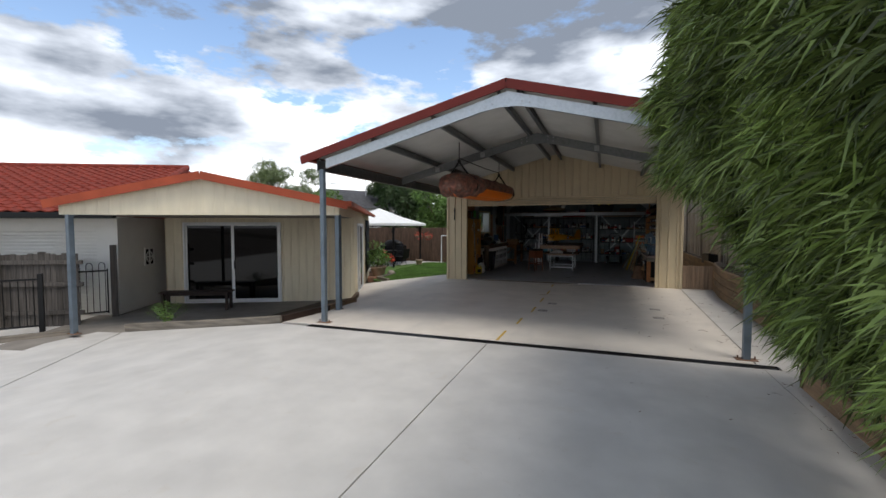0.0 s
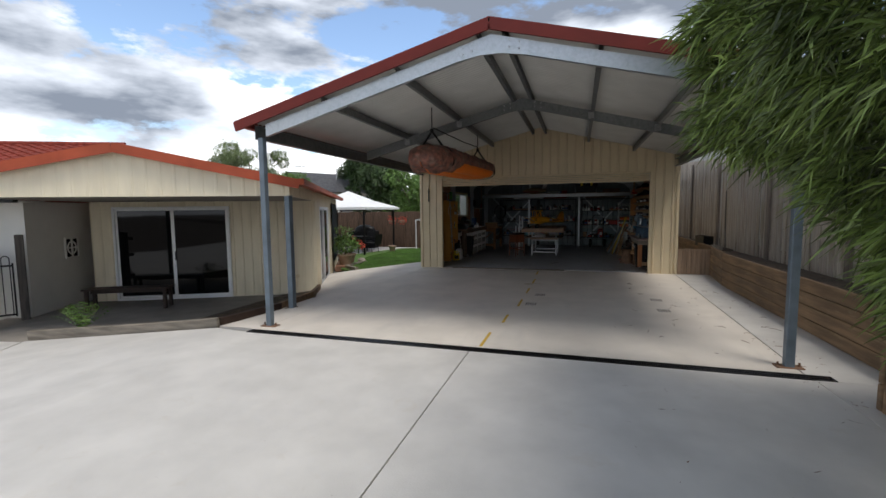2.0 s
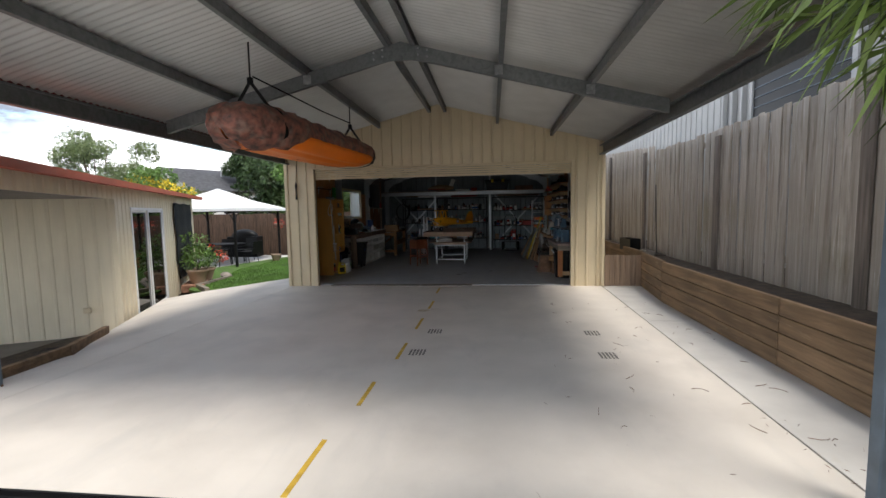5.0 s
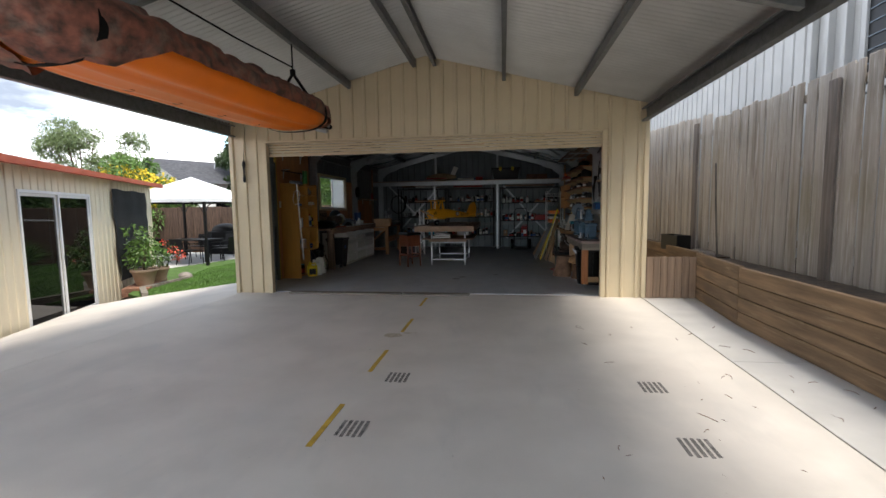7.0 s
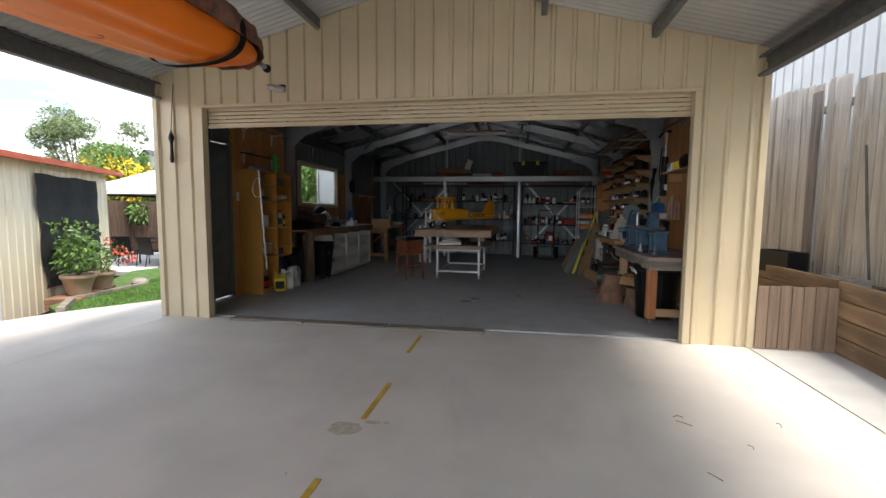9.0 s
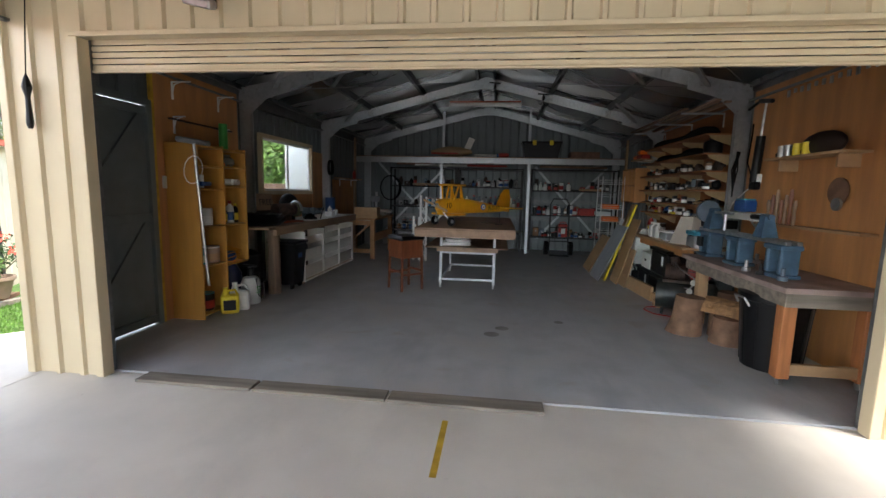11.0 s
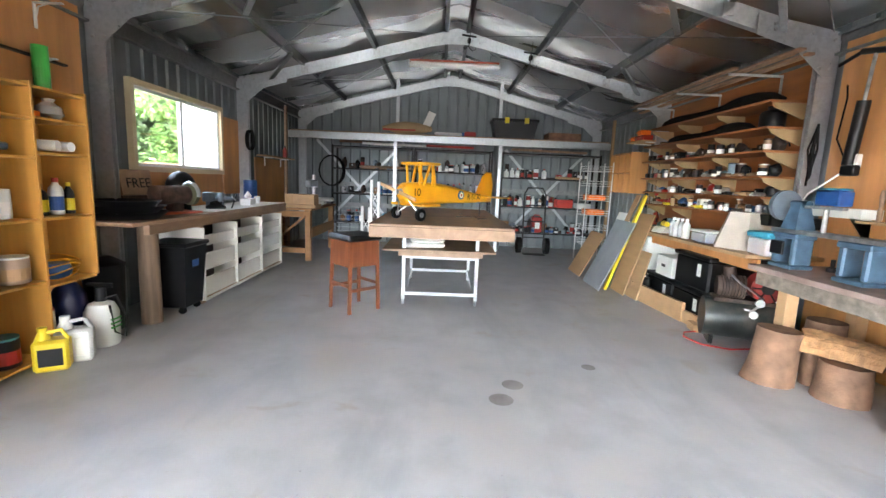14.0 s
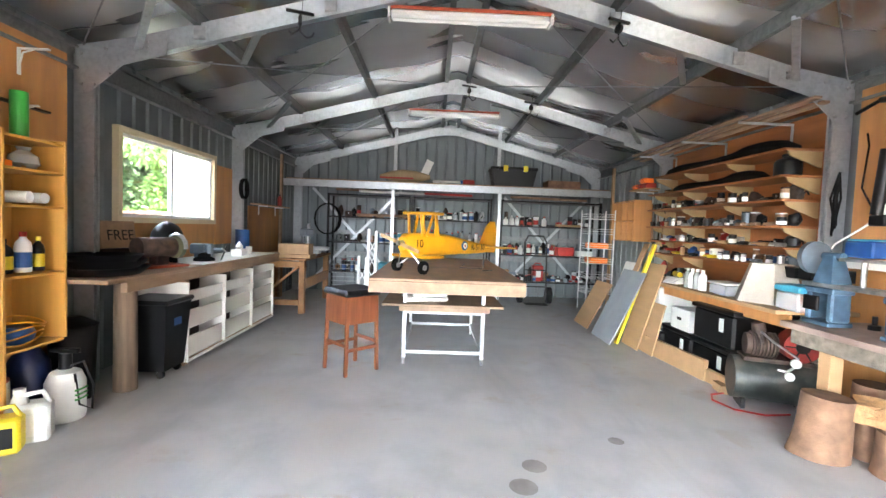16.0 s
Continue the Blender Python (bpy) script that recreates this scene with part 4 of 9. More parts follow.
for i in range(4):
    course((3.512, 3.48), (3.545, 9.0), i * 0.155, 0.155, 2)
    course((3.547, 9.005), (3.70, 10.42), i * 0.158, 0.158, 1)
    course((3.71, 10.46), (3.82, 18), i * 0.16, 0.16, 3)
for i in range(2):
    course((2.93 - 0.03, -9), (3.03, 3.38), i * 0.2 - 0.06 * (i == 0), 0.2 + 0.06 * (i == 0), 5, shift=-0.4 * (i % 2))
    course((3.0, 3.4), (3.5, 3.4), i * 0.2, 0.2, 1)
bm = B()
box(bm, 3.60, 4.15, 3.45, 9.0, -0.1, 0.54)
box(bm, 3.73, 4.15, 9.0, 10.5, -0.1, 0.54)
box(bm, 3.84, 4.15, 10.5, 18.4, -0.1, 0.56)
box(bm, 3.09, 4.15, -9, 3.38, -0.1, 0.32)
box(bm, 4.15, 7, -9, 30, -0.1, 0.5)
struct("garden_bed", bm, "soil")
pl = thing("planter_front", "planter front of short upright timber boards beside the garage", "planter", (3.03, 10.38, 0))
for i in range(7):
    bm = B()
    box(bm, i * 0.092, i * 0.092 + 0.086, -0.01, 0.01, 0.01, 0.57 + 0.003 * (i % 3), 0.003)
    part("board", bm, "planter_wood", pl)
bm = B()
box(bm, 0, 0.6, 0.012, 0.05, 0.48, 0.56, 0.004)
part("rail", bm, "sleeper", pl)
blk = thing("concrete_block", "grey hollow concrete block lying on the sleeper wall", "block", (3.83, 10.55, 0.56), 86)
bm = B()
for a in (-0.07, 0.06):
    box(bm, -0.2, 0.2, a, a + 0.02, 0, 0.09, 0.003)
for i in range(5):
    box(bm, -0.2 + i * 0.095, -0.18 + i * 0.095, -0.05, 0.06, 0, 0.088, 0.002)
part("block", bm, "stone", blk)
tr = thing("plant_tray", "black plastic planter box standing on the garden bed by the fence", "planter", (3.82, 11.55, 0.56), 97)
bm = B()
for a0, a1, b0, b1 in ((-0.25, 0.25, -0.11, -0.1), (-0.25, 0.25, 0.1, 0.11), (-0.25, -0.24, -0.1, 0.1), (0.24, 0.25, -0.1, 0.1)):
    box(bm, a0, a1, b0, b1, 0, 0.24, 0.002)
box(bm, -0.24, 0.24, -0.1, 0.1, 0, 0.02)
part("box", bm, "black", tr)
for i in (-0.12, 0.0, 0.12):
    bm = B()
    lathe(bm, [(0.035, 0.02), (0.05, 0.2), (0.046, 0.2), (0.03, 0.03)], 10, (i, 0, 0))
    part("cell", bm, "black_soft", tr)
st = new("stick")
tagged(st, "thin grey wooden stick leaning against the paling fence", "stick")
st.matrix_world = pose(3.98, 10.65, 0.56)
bm = B()
tube(bm, [(0, -0.14, 0), (0.02, 0.0, 0.7), (0.05, 0.12, 1.28)], 0.012, 6)
part("shaft", bm, "fence_old", st)

# ---------- marks on the floor ----------
bm = B()


def mark(name, x0, x1, y0, y1, material, label, z=0.0):
    bm = B()
    box(bm, x0, x1, y0, y1, z, z + 0.002)
    return tagged(part(name, bm, material), kind="structure")


for (a, b) in ((4.13, 4.70), (5.2, 5.66), (6.24, 6.76), (7.34, 7.87), (8.45, 9.0), (9.67, 10.2)):
    xx = -0.10 + 0.135 * min(1, (a - 4.1) / 2.2)
    xx -= 0.04 * (a > 9.5)
    mark("painted_line", xx, xx + 0.035, a, b, "yellow_line", "")
for i in range(5):
    for (x, y) in ((0.22, 7.25), (2.05, 7.25), (0.14, 6.46), (2.03, 6.46)):
        if y > 8:
            continue
        mark("tyre_mark", x + i * 0.035, x + i * 0.035 + 0.02, y - 0.09 - 0.01 * (i % 2), y + 0.09, "rubber_mark", "")
bm = B()
for (cx, cy, rx, ry) in ((-0.01, 8.33, 0.1, 0.075), (0.12, 8.42, 0.05, 0.02), (0.2, 8.43, 0.02, 0.012)):
    vs = [bm.verts.new((cx + rx * (1 + 0.3 * noise.noise((a * 1.7, cy, cx * 9))) * math.cos(a * 0.2618), cy + ry * (1 + 0.4 * noise.noise((a * 1.3, cx * 7, 2))) * math.sin(a * 0.2618), 0.0025)) for a in range(24)]
    bm.faces.new(vs)
struct("floor_stain", bm, mat("stain_tan", (0.52, 0.45, 0.34), 0.8, var=0.1, scale=30))
bm = B()
for (cx, cy, r) in ((0.36, 12.03, 0.07), (0.26, 11.83, 0.075), (0.95, 12.35, 0.05)):
    bm.faces.new([bm.verts.new((cx + r * math.cos(a * 0.5236), cy + r * math.sin(a * 0.5236), 0.0145)) for a in range(12)])
struct("oil_spot", bm, mat("oil", (0.30, 0.29, 0.275), 0.6, var=0.15))
for (a, b) in ((-2.17, -1.32), (-1.31, -0.40), (-0.39, 0.61)):
    bm = B()
    box(bm, a + 0.004, b - 0.004, 10.36, 10.5, 0.0, 0.022, 0.004)
    sb = part("threshold_board", bm, "sleeper_grey")
    tagged(sb, "weathered grey timber board lying along the garage threshold", "board", "threshold boards")

# ---------- kayak under the carport roof ----------
ky = thing("kayak", "orange kayak in a brown camouflage cover hung under the carport roof", "kayak", (-1.20, 7.45, 2.25), -4.6)
M["orange_dark"] = mat("orange_dark", (0.5, 0.10, 0.01), 0.5)
K0, K1 = -1.70, 1.66


def kayak_at(t):
    """Centre height, half width, depth of the hull and height of the cover at a place along it."""
    e = abs(2 * t - 1)
    w = 0.36 * max(0.0, 1 - e ** 4) ** 0.5 + 0.015
    rock = 0.02 * e ** 3 + 0.03 * (t - 0.5)
    deep = (0.165 + 0.03 * max(0, 1 - t * 3)) * max(0.02, 1 - e ** 4) ** 0.6
    high = (0.17 + 0.07 * max(0, 1 - t * 2.4)) * max(0.03, 1 - e ** 5) ** 0.5
    return rock, w, deep, high


def kayak_shell(name, material, cover):
    bm = B()
    n, m = 64, 30
    rings = []
    for i in range(n + 1):
        t = i / n
        y = K0 + (K1 - K0) * t
        zc, w, deep, high = kayak_at(t)
        wrap = 0.06 + 1.48 * min(1.0, max(0.0, (0.25 - t) / 0.15)) + 1.2 * max(0.0, (t - 0.96) / 0.04)
        ring = []
        for k in range(m + 1):
            if cover:
                a = -wrap + (math.pi + 2 * wrap) * k / m
            else:
                a = math.pi + math.pi * k / m
            c, q = math.cos(a), math.sin(a)
            x = w * math.copysign(abs(c) ** 0.75, c)
            if q >= 0:
                z = zc + high * q ** 0.8
            else:
                z = zc - deep * abs(q) ** 0.75 + 0.014 * math.cos(x * 34) * min(1, -2 * q) * min(1, 6 * min(t, 1 - t))
            if cover:
                out = Vector((c, 0, q)) * (0.045 + 0.03 * noise.noise((c * 2.0, y * 3.2, q * 2.0)) + 0.012 * math.sin(y * 26 + 5 * c + 3 * noise.noise((y * 2, q, c)) * 2) * (0.4 + abs(q)) + 0.01 * noise.noise((c * 8, y * 11, q * 8)))
                x, z = x + out.x, z + out.z
            ring.append(bm.verts.new((x, y + (0.02 * noise.noise((c * 3, t * 9, q * 3)) if cover else 0), z)))
        rings.append(ring)
    for a, b in zip(rings, rings[1:]):
        for k in range(m):
            bm.faces.new((a[k], a[k + 1], b[k + 1], b[k]))
    if cover:
        for r in (rings[0], rings[-1]):
            bm.faces.new(r)
    else:
        for r in (rings[0], rings[-1]):
            bm.faces.new(r)
        bmesh.ops.holes_fill(bm, edges=[e for e in bm.edges if len(e.link_faces) == 1])
    return part(name, bm, material, ky, smooth=True)


kayak_shell("hull", "kayak_orange", False)
kayak_shell("cover", "camo", True)
for t in (0.3, 0.42, 0.56, 0.7):
    zc, w, deep, high = kayak_at(t)
    for s in (-0.6,):
        bm = B()
        cyl(bm, (s * 0.15, K0 + (K1 - K0) * t, zc - deep - 0.008), (s * 0.15, K0 + (K1 - K0) * t, zc - deep + 0.05), 0.034, n=14)
        part("scupper", bm, "orange_dark", ky)
for t, top_z in ((0.14, 0.55), (0.86, 0.55)):
    zc, w, deep, high = kayak_at(t)
    y = K0 + (K1 - K0) * t
    bm = B()
    prev = None
    for k in range(37):
        a = 6.28318 * k / 36
        c, q = math.cos(a), math.sin(a)
        r = (w + 0.045) * math.copysign(abs(c) ** 0.8, c)
        z = zc + (high + 0.055) * q ** 0.85 if q >= 0 else zc - (deep + 0.03) * abs(q) ** 0.75
        row = [bm.verts.new((r * f, y + dy, zc + (z - zc) * f)) for dy in (-0.024, 0.024) for f in (1.0, 0.985)]
        if prev:
            for i, j in ((0, 1), (1, 3), (3, 2), (2, 0)):
                bm.faces.new((prev[i], prev[j], row[j], row[i]))
        prev = row
    part("strap", bm, "black_soft", ky, "black webbing strap round the kayak")
    bm = B()
    for s in (-1, 1):
        bar(bm, (s * w * 0.55, y, zc + high + 0.03), (0.0, y, top_z - 0.09), 0.03, 0.008, up=(0, 1, 0))
    box(bm, -0.025, 0.025, y - 0.02, y + 0.02, top_z - 0.12, top_z - 0.05, 0.006)
    tube(bm, [(0, y, top_z - 0.06), (0, y, 0.84)], 0.008, 6)
    part("hanger", bm, "black", ky)
bm = B()
tube(bm, [(0.0, K0 + 0.52, 0.52), (0.0, 0.3, 0.50), (0.0, K1 - 0.48, 0.52)], 0.008, 6)
part("rope", bm, "black_soft", ky)
bm = B()
cyl(bm, (0.1, K1 - 0.05, 0.03), (0.12, K1 + 0.07, 0.0), 0.018, n=12)
part("drain_plug", bm, "steel", ky)
bm = B()
lathe(bm, [(0.024, 0), (0.03, 0.01), (0.03, 0.03), (0.02, 0.035)], 12)
part("plug_cap", bm, "black", ky).matrix_local = pose(0.12, K1 + 0.07, 0.0, -100, 0, 0)

# wall lamp and pull handle on the garage front
wl = thing("wall_lamp", "small black and white flood lamp on the cream garage front", "lamp", (-1.48, 10.38, 2.44))
bm = B()
box(bm, -0.03, 0.03, -0.04, 0.0, -0.03, 0.03, 0.004)
part("bracket", bm, "black", wl)
bm = B()
box(bm, -0.11, 0.07, -0.13, -0.05, -0.02, 0.03, 0.01, m=pose(0, 0, 0, 20, 14, 0))
part("housing", bm, "steel", wl)
hd = thing("cord_handle", "black cleat with a cord on the cream garage front", "handle", (-2.78, 10.375, 1.7))
bm = B()
lathe(bm, [(0.012, 0), (0.022, 0.03), (0.016, 0.12), (0.014, 0.2), (0.028, 0.26), (0.02, 0.3), (0.006, 0.34)], 8, (0, -0.02, 0))
part("grip", bm, "black", hd)
bm = B()
tube(bm, [(0, -0.02, 0.33), (0.03, -0.025, 0.6), (0.06, -0.03, 0.82)], 0.004, 5)
part("cord", bm, "black_soft", hd)

# ---------- house details ----------
wc = thing("shade_cloth", "dark grey shade cloth hung on the cream house wall", "cloth", L(0.045, 7.3, -0.12))
bm = B()
n, m = 14, 14
g = [[bm.verts.new(L(0.05 + 0.012 * math.sin(i * 1.1) + 0.008 * math.sin(j * 1.7), 7.28 + 2.1 * i / n + (0.22 * (1 - j / m) if i == 0 else 0.0) * (0.5 + 0.5 * math.sin(j)), -0.12 + 1.86 * j / m + (0.012 * math.sin(i * 0.9) if j in (0, m) else 0)) - L(0.045, 7.3, -0.12)) for j in range(m + 1)] for i in range(n + 1)]
for i in range(n):
    for j in range(m):
        bm.faces.new((g[i][j], g[i + 1][j], g[i + 1][j + 1], g[i][j + 1]))
bmesh.ops.solidify(bm, geom=bm.faces[:], thickness=0.004)
part("cloth", bm, "shade_cloth", wc)

bn = thing("bench", "low dark timber bench on the porch before the sliding door", "bench", L(-3.55, 2.55, -0.42), 26.5)
bm = B()
for i in range(3):
    box(bm, -0.78, 0.78, -0.17 + i * 0.12, -0.06 + i * 0.12, 0.4, 0.43, 0.006)
part("seat", bm, "dark_wood", bn)
for sx in (-0.7, 0.7):
    for sy in (-0.13, 0.13):
        bm = B()
        box(bm, sx - 0.03, sx + 0.03, sy - 0.03, sy + 0.03, 0, 0.4, 0.004)
        part("leg", bm, "dark_wood", bn)
bm = B()
box(bm, -0.7, 0.7, -0.015, 0.015, 0.32, 0.38, 0.003)
part("rail", bm, "dark_wood", bn)


def potted(name, label, place, blobs, leafn, col, size, per=700):
    th = thing(name, label, "plant", place)
    crown("foliage", th, blobs, per, size, size * 0.45, col)
    bm = B()
    for b in blobs[:4]:
        cyl(bm, (0, 0, 0.0), (b[0], b[1], b[2]), 0.012, 0.006, n=5)
    part("stem", bm, "bark", th)
    return th


fq = Vector((-6.55, 4.42, -0.34))
fe = thing("fern", "small green fern growing behind the timber edging of the porch", "plant", fq)
k = 34
P, D = [], []
for i in range(k):
    a, el = rng.uniform(0, 6.28), rng.uniform(0.7, 1.4)
    for s in range(16):
        q = s / 16 * 0.55
        px_, py_, pz_ = q * math.cos(a) * math.cos(el), q * math.sin(a) * math.cos(el), q * math.sin(el) - 0.35 * q * q
        P.append((px_, py_, pz_))
        D.append((math.cos(a + (1.2 if s % 2 else -1.2)), math.sin(a + (1.2 if s % 2 else -1.2)), 0.3))
leaves("frond", np.array(P), np.array(D), 0.06, 0.02, "leaf_light", fe)

# timber edging of the porch
ed = thing("porch_edging", "weathered grey timber sleepers edging the sunken porch floor", "edging", (-4, 5, -0.2))
pts = [(-7.0, 3.98, -0.36), (-4.95, 4.2, -0.17), (-3.78, 4.34, -0.045), (-3.58, 5.35, -0.03), (-3.66, 6.35, -0.04), (-4.15, 7.35, -0.09)]
for i, (p, q) in enumerate(zip(pts, pts[1:])):
    bm = B()
    bar(bm, (p[0] + 4, p[1] - 5, p[2] + 0.2 - 0.06), (q[0] + 4, q[1] - 5, q[2] + 0.2 - 0.06), 0.1 if i < 3 else 0.06, 0.28)
    part("sleeper", bm, "sleeper_grey" if i < 2 else "dark_wood" if i == 2 else "sleeper", ed)
tw = thing("wire_pile", "loose pile of thin grey wire and twigs on the porch", "wire", (-4.3, 6.9, -0.38))
bm = B()
for i in range(16):
    a = random.uniform(0, 6.28)
    r = random.uniform(0.15, 0.33)
    tube(bm, [(r * math.cos(a + t) * 1.1, r * math.sin(a + t), 0.02 + 0.16 * abs(math.sin(t * 1.3 + i))) for t in (0, 0.7, 1.4, 2.1, 2.8)], 0.006, 4)
part("wire", bm, "fence_old", tw)
so = thing("wall_socket", "small beige weatherproof socket low on the cream wall", "socket", L(-0.45, 3.4, 0.0), 26.5)
bm = B()
box(bm, -0.05, 0.05, -0.03, 0.0, -0.04, 0.04, 0.005)
part("box", bm, "cream", so)

# pots on a brick plinth
pb = L(0.42, 8.9)
pn = thing("brick_plinth", "low plinth of red-brown bricks under the potted plants", "plinth", (-6.55, 12.55, -0.42), 116.5)
for i in range(6):
    for j in range(2):
        for k2 in range(2):
            bm = B()
            box(bm, -0.72 + i * 0.235, -0.495 + i * 0.235, -0.24 + j * 0.245, -0.005 + j * 0.245, k2 * 0.09, 0.083 + k2 * 0.09, 0.005)
            part("brick", bm, "brick", pn)


def pot(place, s, label):
    th = thing("plant_pot", label, "pot", place, group="plant pots")
    bm = B()
    lathe(bm, [(0.16 * s, 0), (0.235 * s, 0.27 * s), (0.265 * s, 0.3 * s), (0.265 * s, 0.35 * s), (0.235 * s, 0.35 * s), (0.22 * s, 0.28 * s)], 26)
    part("bowl", bm, "terracotta", th, smooth=True)
    bm = B()
    cyl(bm, (0, 0, 0.26 * s), (0, 0, 0.3 * s), 0.215 * s, n=20)
    part("soil", bm, "soil", th)
    return th


pot((-6.35, 12.3, -0.24), 0.95, "beige plastic pot on the brick plinth")
pot((-6.5, 12.85, -0.24), 0.85, "grey-beige plastic pot on the brick plinth")
potted("hibiscus", "leafy green shrub growing in the beige pot", (-6.35, 12.3, 0.04), [(0, 0, 0.35, 0.32), (-0.2, 0.05, 0.5, 0.24), (0.18, -0.12, 0.55, 0.22), (0.05, 0.12, 0.75, 0.2), (0.24, 0.1, 0.3, 0.22), (-0.1, -0.15, 0.85, 0.13), (-0.28, -0.05, 0.25, 0.18)], 0, "leaf_light", 0.085, 2600)
fl = potted("flowering_shrub", "shrub with orange-red flowers growing in the second pot", (-6.5, 12.85, 0.02), [(0, 0, 0.3, 0.24), (0.18, 0.12, 0.45, 0.17), (0.1, 0.3, 0.3, 0.15)], 0, "leaf", 0.07, 2000)
crown("flower", fl, [(0.3, 0.12, 0.42, 0.09), (0.35, 0.3, 0.3, 0.08), (0.3, 0.2, 0.2, 0.07), (0.15, 0.05, 0.6, 0.06)], 4200, 0.06, 0.035, "petal")
rk = thing("rock", "grey-brown garden rock at the end of the plinth", "rock", (-6.45, 13.6, -0.25))
bm = B()
bmesh.ops.create_icosphere(bm, subdivisions=2, radius=0.15)
for v in bm.verts:
    v.co *= 1 + 0.25 * noise.noise(v.co * 6)
    v.co.z *= 0.6
part("stone", bm, "stone", rk, smooth=True)

# lawn
lawn_poly = [(-3.05, 12.32), (-5.15, 11.2), (-5.95, 11.7), (-6.2, 12.8), (-7.0, 15.2), (-6.9, 19.0), (-3.05, 19.3)]


def inside(x, y, poly):
    r = np.zeros(len(x), bool)
    for a, b in zip(poly, poly[1:] + poly[:1]):
        c = ((a[1] > y) != (b[1] > y)) & (x < (b[0] - a[0]) * (y - a[1]) / (b[1] - a[1] + 1e-9) + a[0])
        r ^= c
    return r


lw = thing("lawn", "short bright green lawn beside the garage", "grass", (-5, 15, -0.3), kind="stuff")
x, y = rng.uniform(-7, -3.05, 60000), rng.uniform(11.2, 19.3, 60000)
ok = inside(x, y, lawn_poly)
x, y = x[ok], y[ok]
n = len(x)

M["grass_blade"] = mat("grass_blade", (0.13, 0.27, 0.045), 0.6, var=0.2, scale=1.2, island=0.3)
leaves("grass", np.stack([x + 5, y - 15, np.full(n, -0.01)], 1), np.stack([rng.normal(size=n) * 0.5, rng.normal(size=n) * 0.5, np.ones(n)], 1), 0.04 + 0.035 * rng.random(n), 0.012, "grass_blade", lw)
bm = B()
bar(bm, (-5.3, 11.12, -0.24), (-6.15, 12.0, -0.3), 0.1, 0.14)
bar(bm, (-6.15, 12.0, -0.3), (-6.3, 13.6, -0.32), 0.1, 0.14)
tagged(part("lawn_edging", bm, "sleeper_grey"), kind="structure")

# ---------- neighbour's garage, gate and fences on the left ----------
bm = B()
box(bm, -9.4, -5.4, 2.19, 2.22, -0.44, 1.42, m=HO)
z = -0.4
while z < 1.4:
    box(bm, -9.4, -5.4, 2.165, 2.19, z, z + 0.05, 0.006, m=HO)
    z += 0.075
nd = part("neighbour_roller_door", bm, "white_paint")
tagged(nd, "white slatted roller door of the neighbouring garage", "garage door")
bm = B()
A_ = [L(-12.3, 1.45, 1.78), L(-4.62, 1.45, 1.78), L(-5.6, 6.9, 3.35), L(-12.3, 6.9, 3.35)]
bm.faces.new([bm.verts.new(q) for q in A_])
bm.faces.new([bm.verts.new(q) for q in (L(-4.62, 1.45, 1.78), L(-4.62, 12.3, 1.78), L(-5.6, 6.9, 3.35))])
bm.faces.new([bm.verts.new(q) for q in (L(-12.3, 6.9, 3.35), L(-5.6, 6.9, 3.35), L(-4.62, 12.3, 1.78), L(-12.3, 12.3, 1.78))])
struct("neighbour_roof", bm, "tile_red")
# tile courses with rolled tiles
bm = B()
n1, n2 = 30, 20
for r in range(n2):
    t0, t1 = r / n2, (r + 1.12) / n2
    v0, v1 = 1.42 + 5.48 * t0, 1.42 + 5.48 * min(1, t1)
    z0, z1 = 1.80 + 1.57 * t0 + 0.045, 1.80 + 1.57 * min(1, t1) + 0.012
    u_end = -4.62 - 0.98 * t0
    u = -12.3
    row = []
    while u < u_end:
        for s in range(4):
            uu = min(u + s * 0.075, u_end)
            w = 0.022 * math.cos(s * 1.5708)
            row.append((L(uu, v0, z0 + w - 0.03), L(uu, v0, z0 + w), L(uu, v1, z1 + w)))
        u += 0.30
    rows = [[bm.verts.new(q) for q in tri] for tri in row]
    for a, b in zip(rows, rows[1:]):
        bm.faces.new((a[0], b[0], b[1], a[1]))
        bm.faces.new((a[1], b[1], b[2], a[2]))
tagged(part("roof_tiles", bm, "tile_red"), kind="structure")
bm = B()
cyl(bm, L(-12.3, 6.9, 3.4), L(-5.55, 6.9, 3.4), 0.09, n=10)
cyl(bm, L(-5.6, 6.9, 3.4), L(-4.6, 1.45, 1.83), 0.08, n=10)
struct("ridge_tiles", bm, "tile_red")
bm = B()
box(bm, -12.3, -4.6, 1.33, 1.45, 1.68, 1.80, 0.01, m=HO)
struct("neighbour_gutter", bm, "black")
bm = B()
box(bm, -12.3, -4.62, 1.45, 2.1, 1.70, 1.72, m=HO)
struct("neighbour_soffit", bm, "white_paint")
# pierced block in the white wall
vb = thing("vent_block", "white pierced breeze block set in the white wall", "vent", L(-4.955, 3.28, 0.78), 26.5)
# thin black sheet on the solid wall stands in for the shade inside the holes
bm = B()
box(bm, -0.004, 0.0, -0.2, 0.2, -0.2, 0.2)
part("opening", bm, "black_soft", vb)
bm = B()
for a, b in (((-0.2, -0.2), (0.2, -0.2)), ((0.2, -0.2), (0.2, 0.2)), ((0.2, 0.2), (-0.2, 0.2)), ((-0.2, 0.2), (-0.2, -0.2)), ((-0.2, 0), (0.2, 0)), ((0, -0.2), (0, 0.2))):
    bar(bm, (0.012, a[0], a[1]), (0.012, b[0], b[1]), 0.03, 0.03, up=(1, 0, 0))
for s in (0, 1, 2, 3):
    a0 = s * 1.5708
    tube(bm, [(0.012, 0.13 * math.cos(a0 + t), 0.13 * math.sin(a0 + t)) for t in (0.1, 0.5, 0.9, 1.3, 1.5)], 0.014, 6)
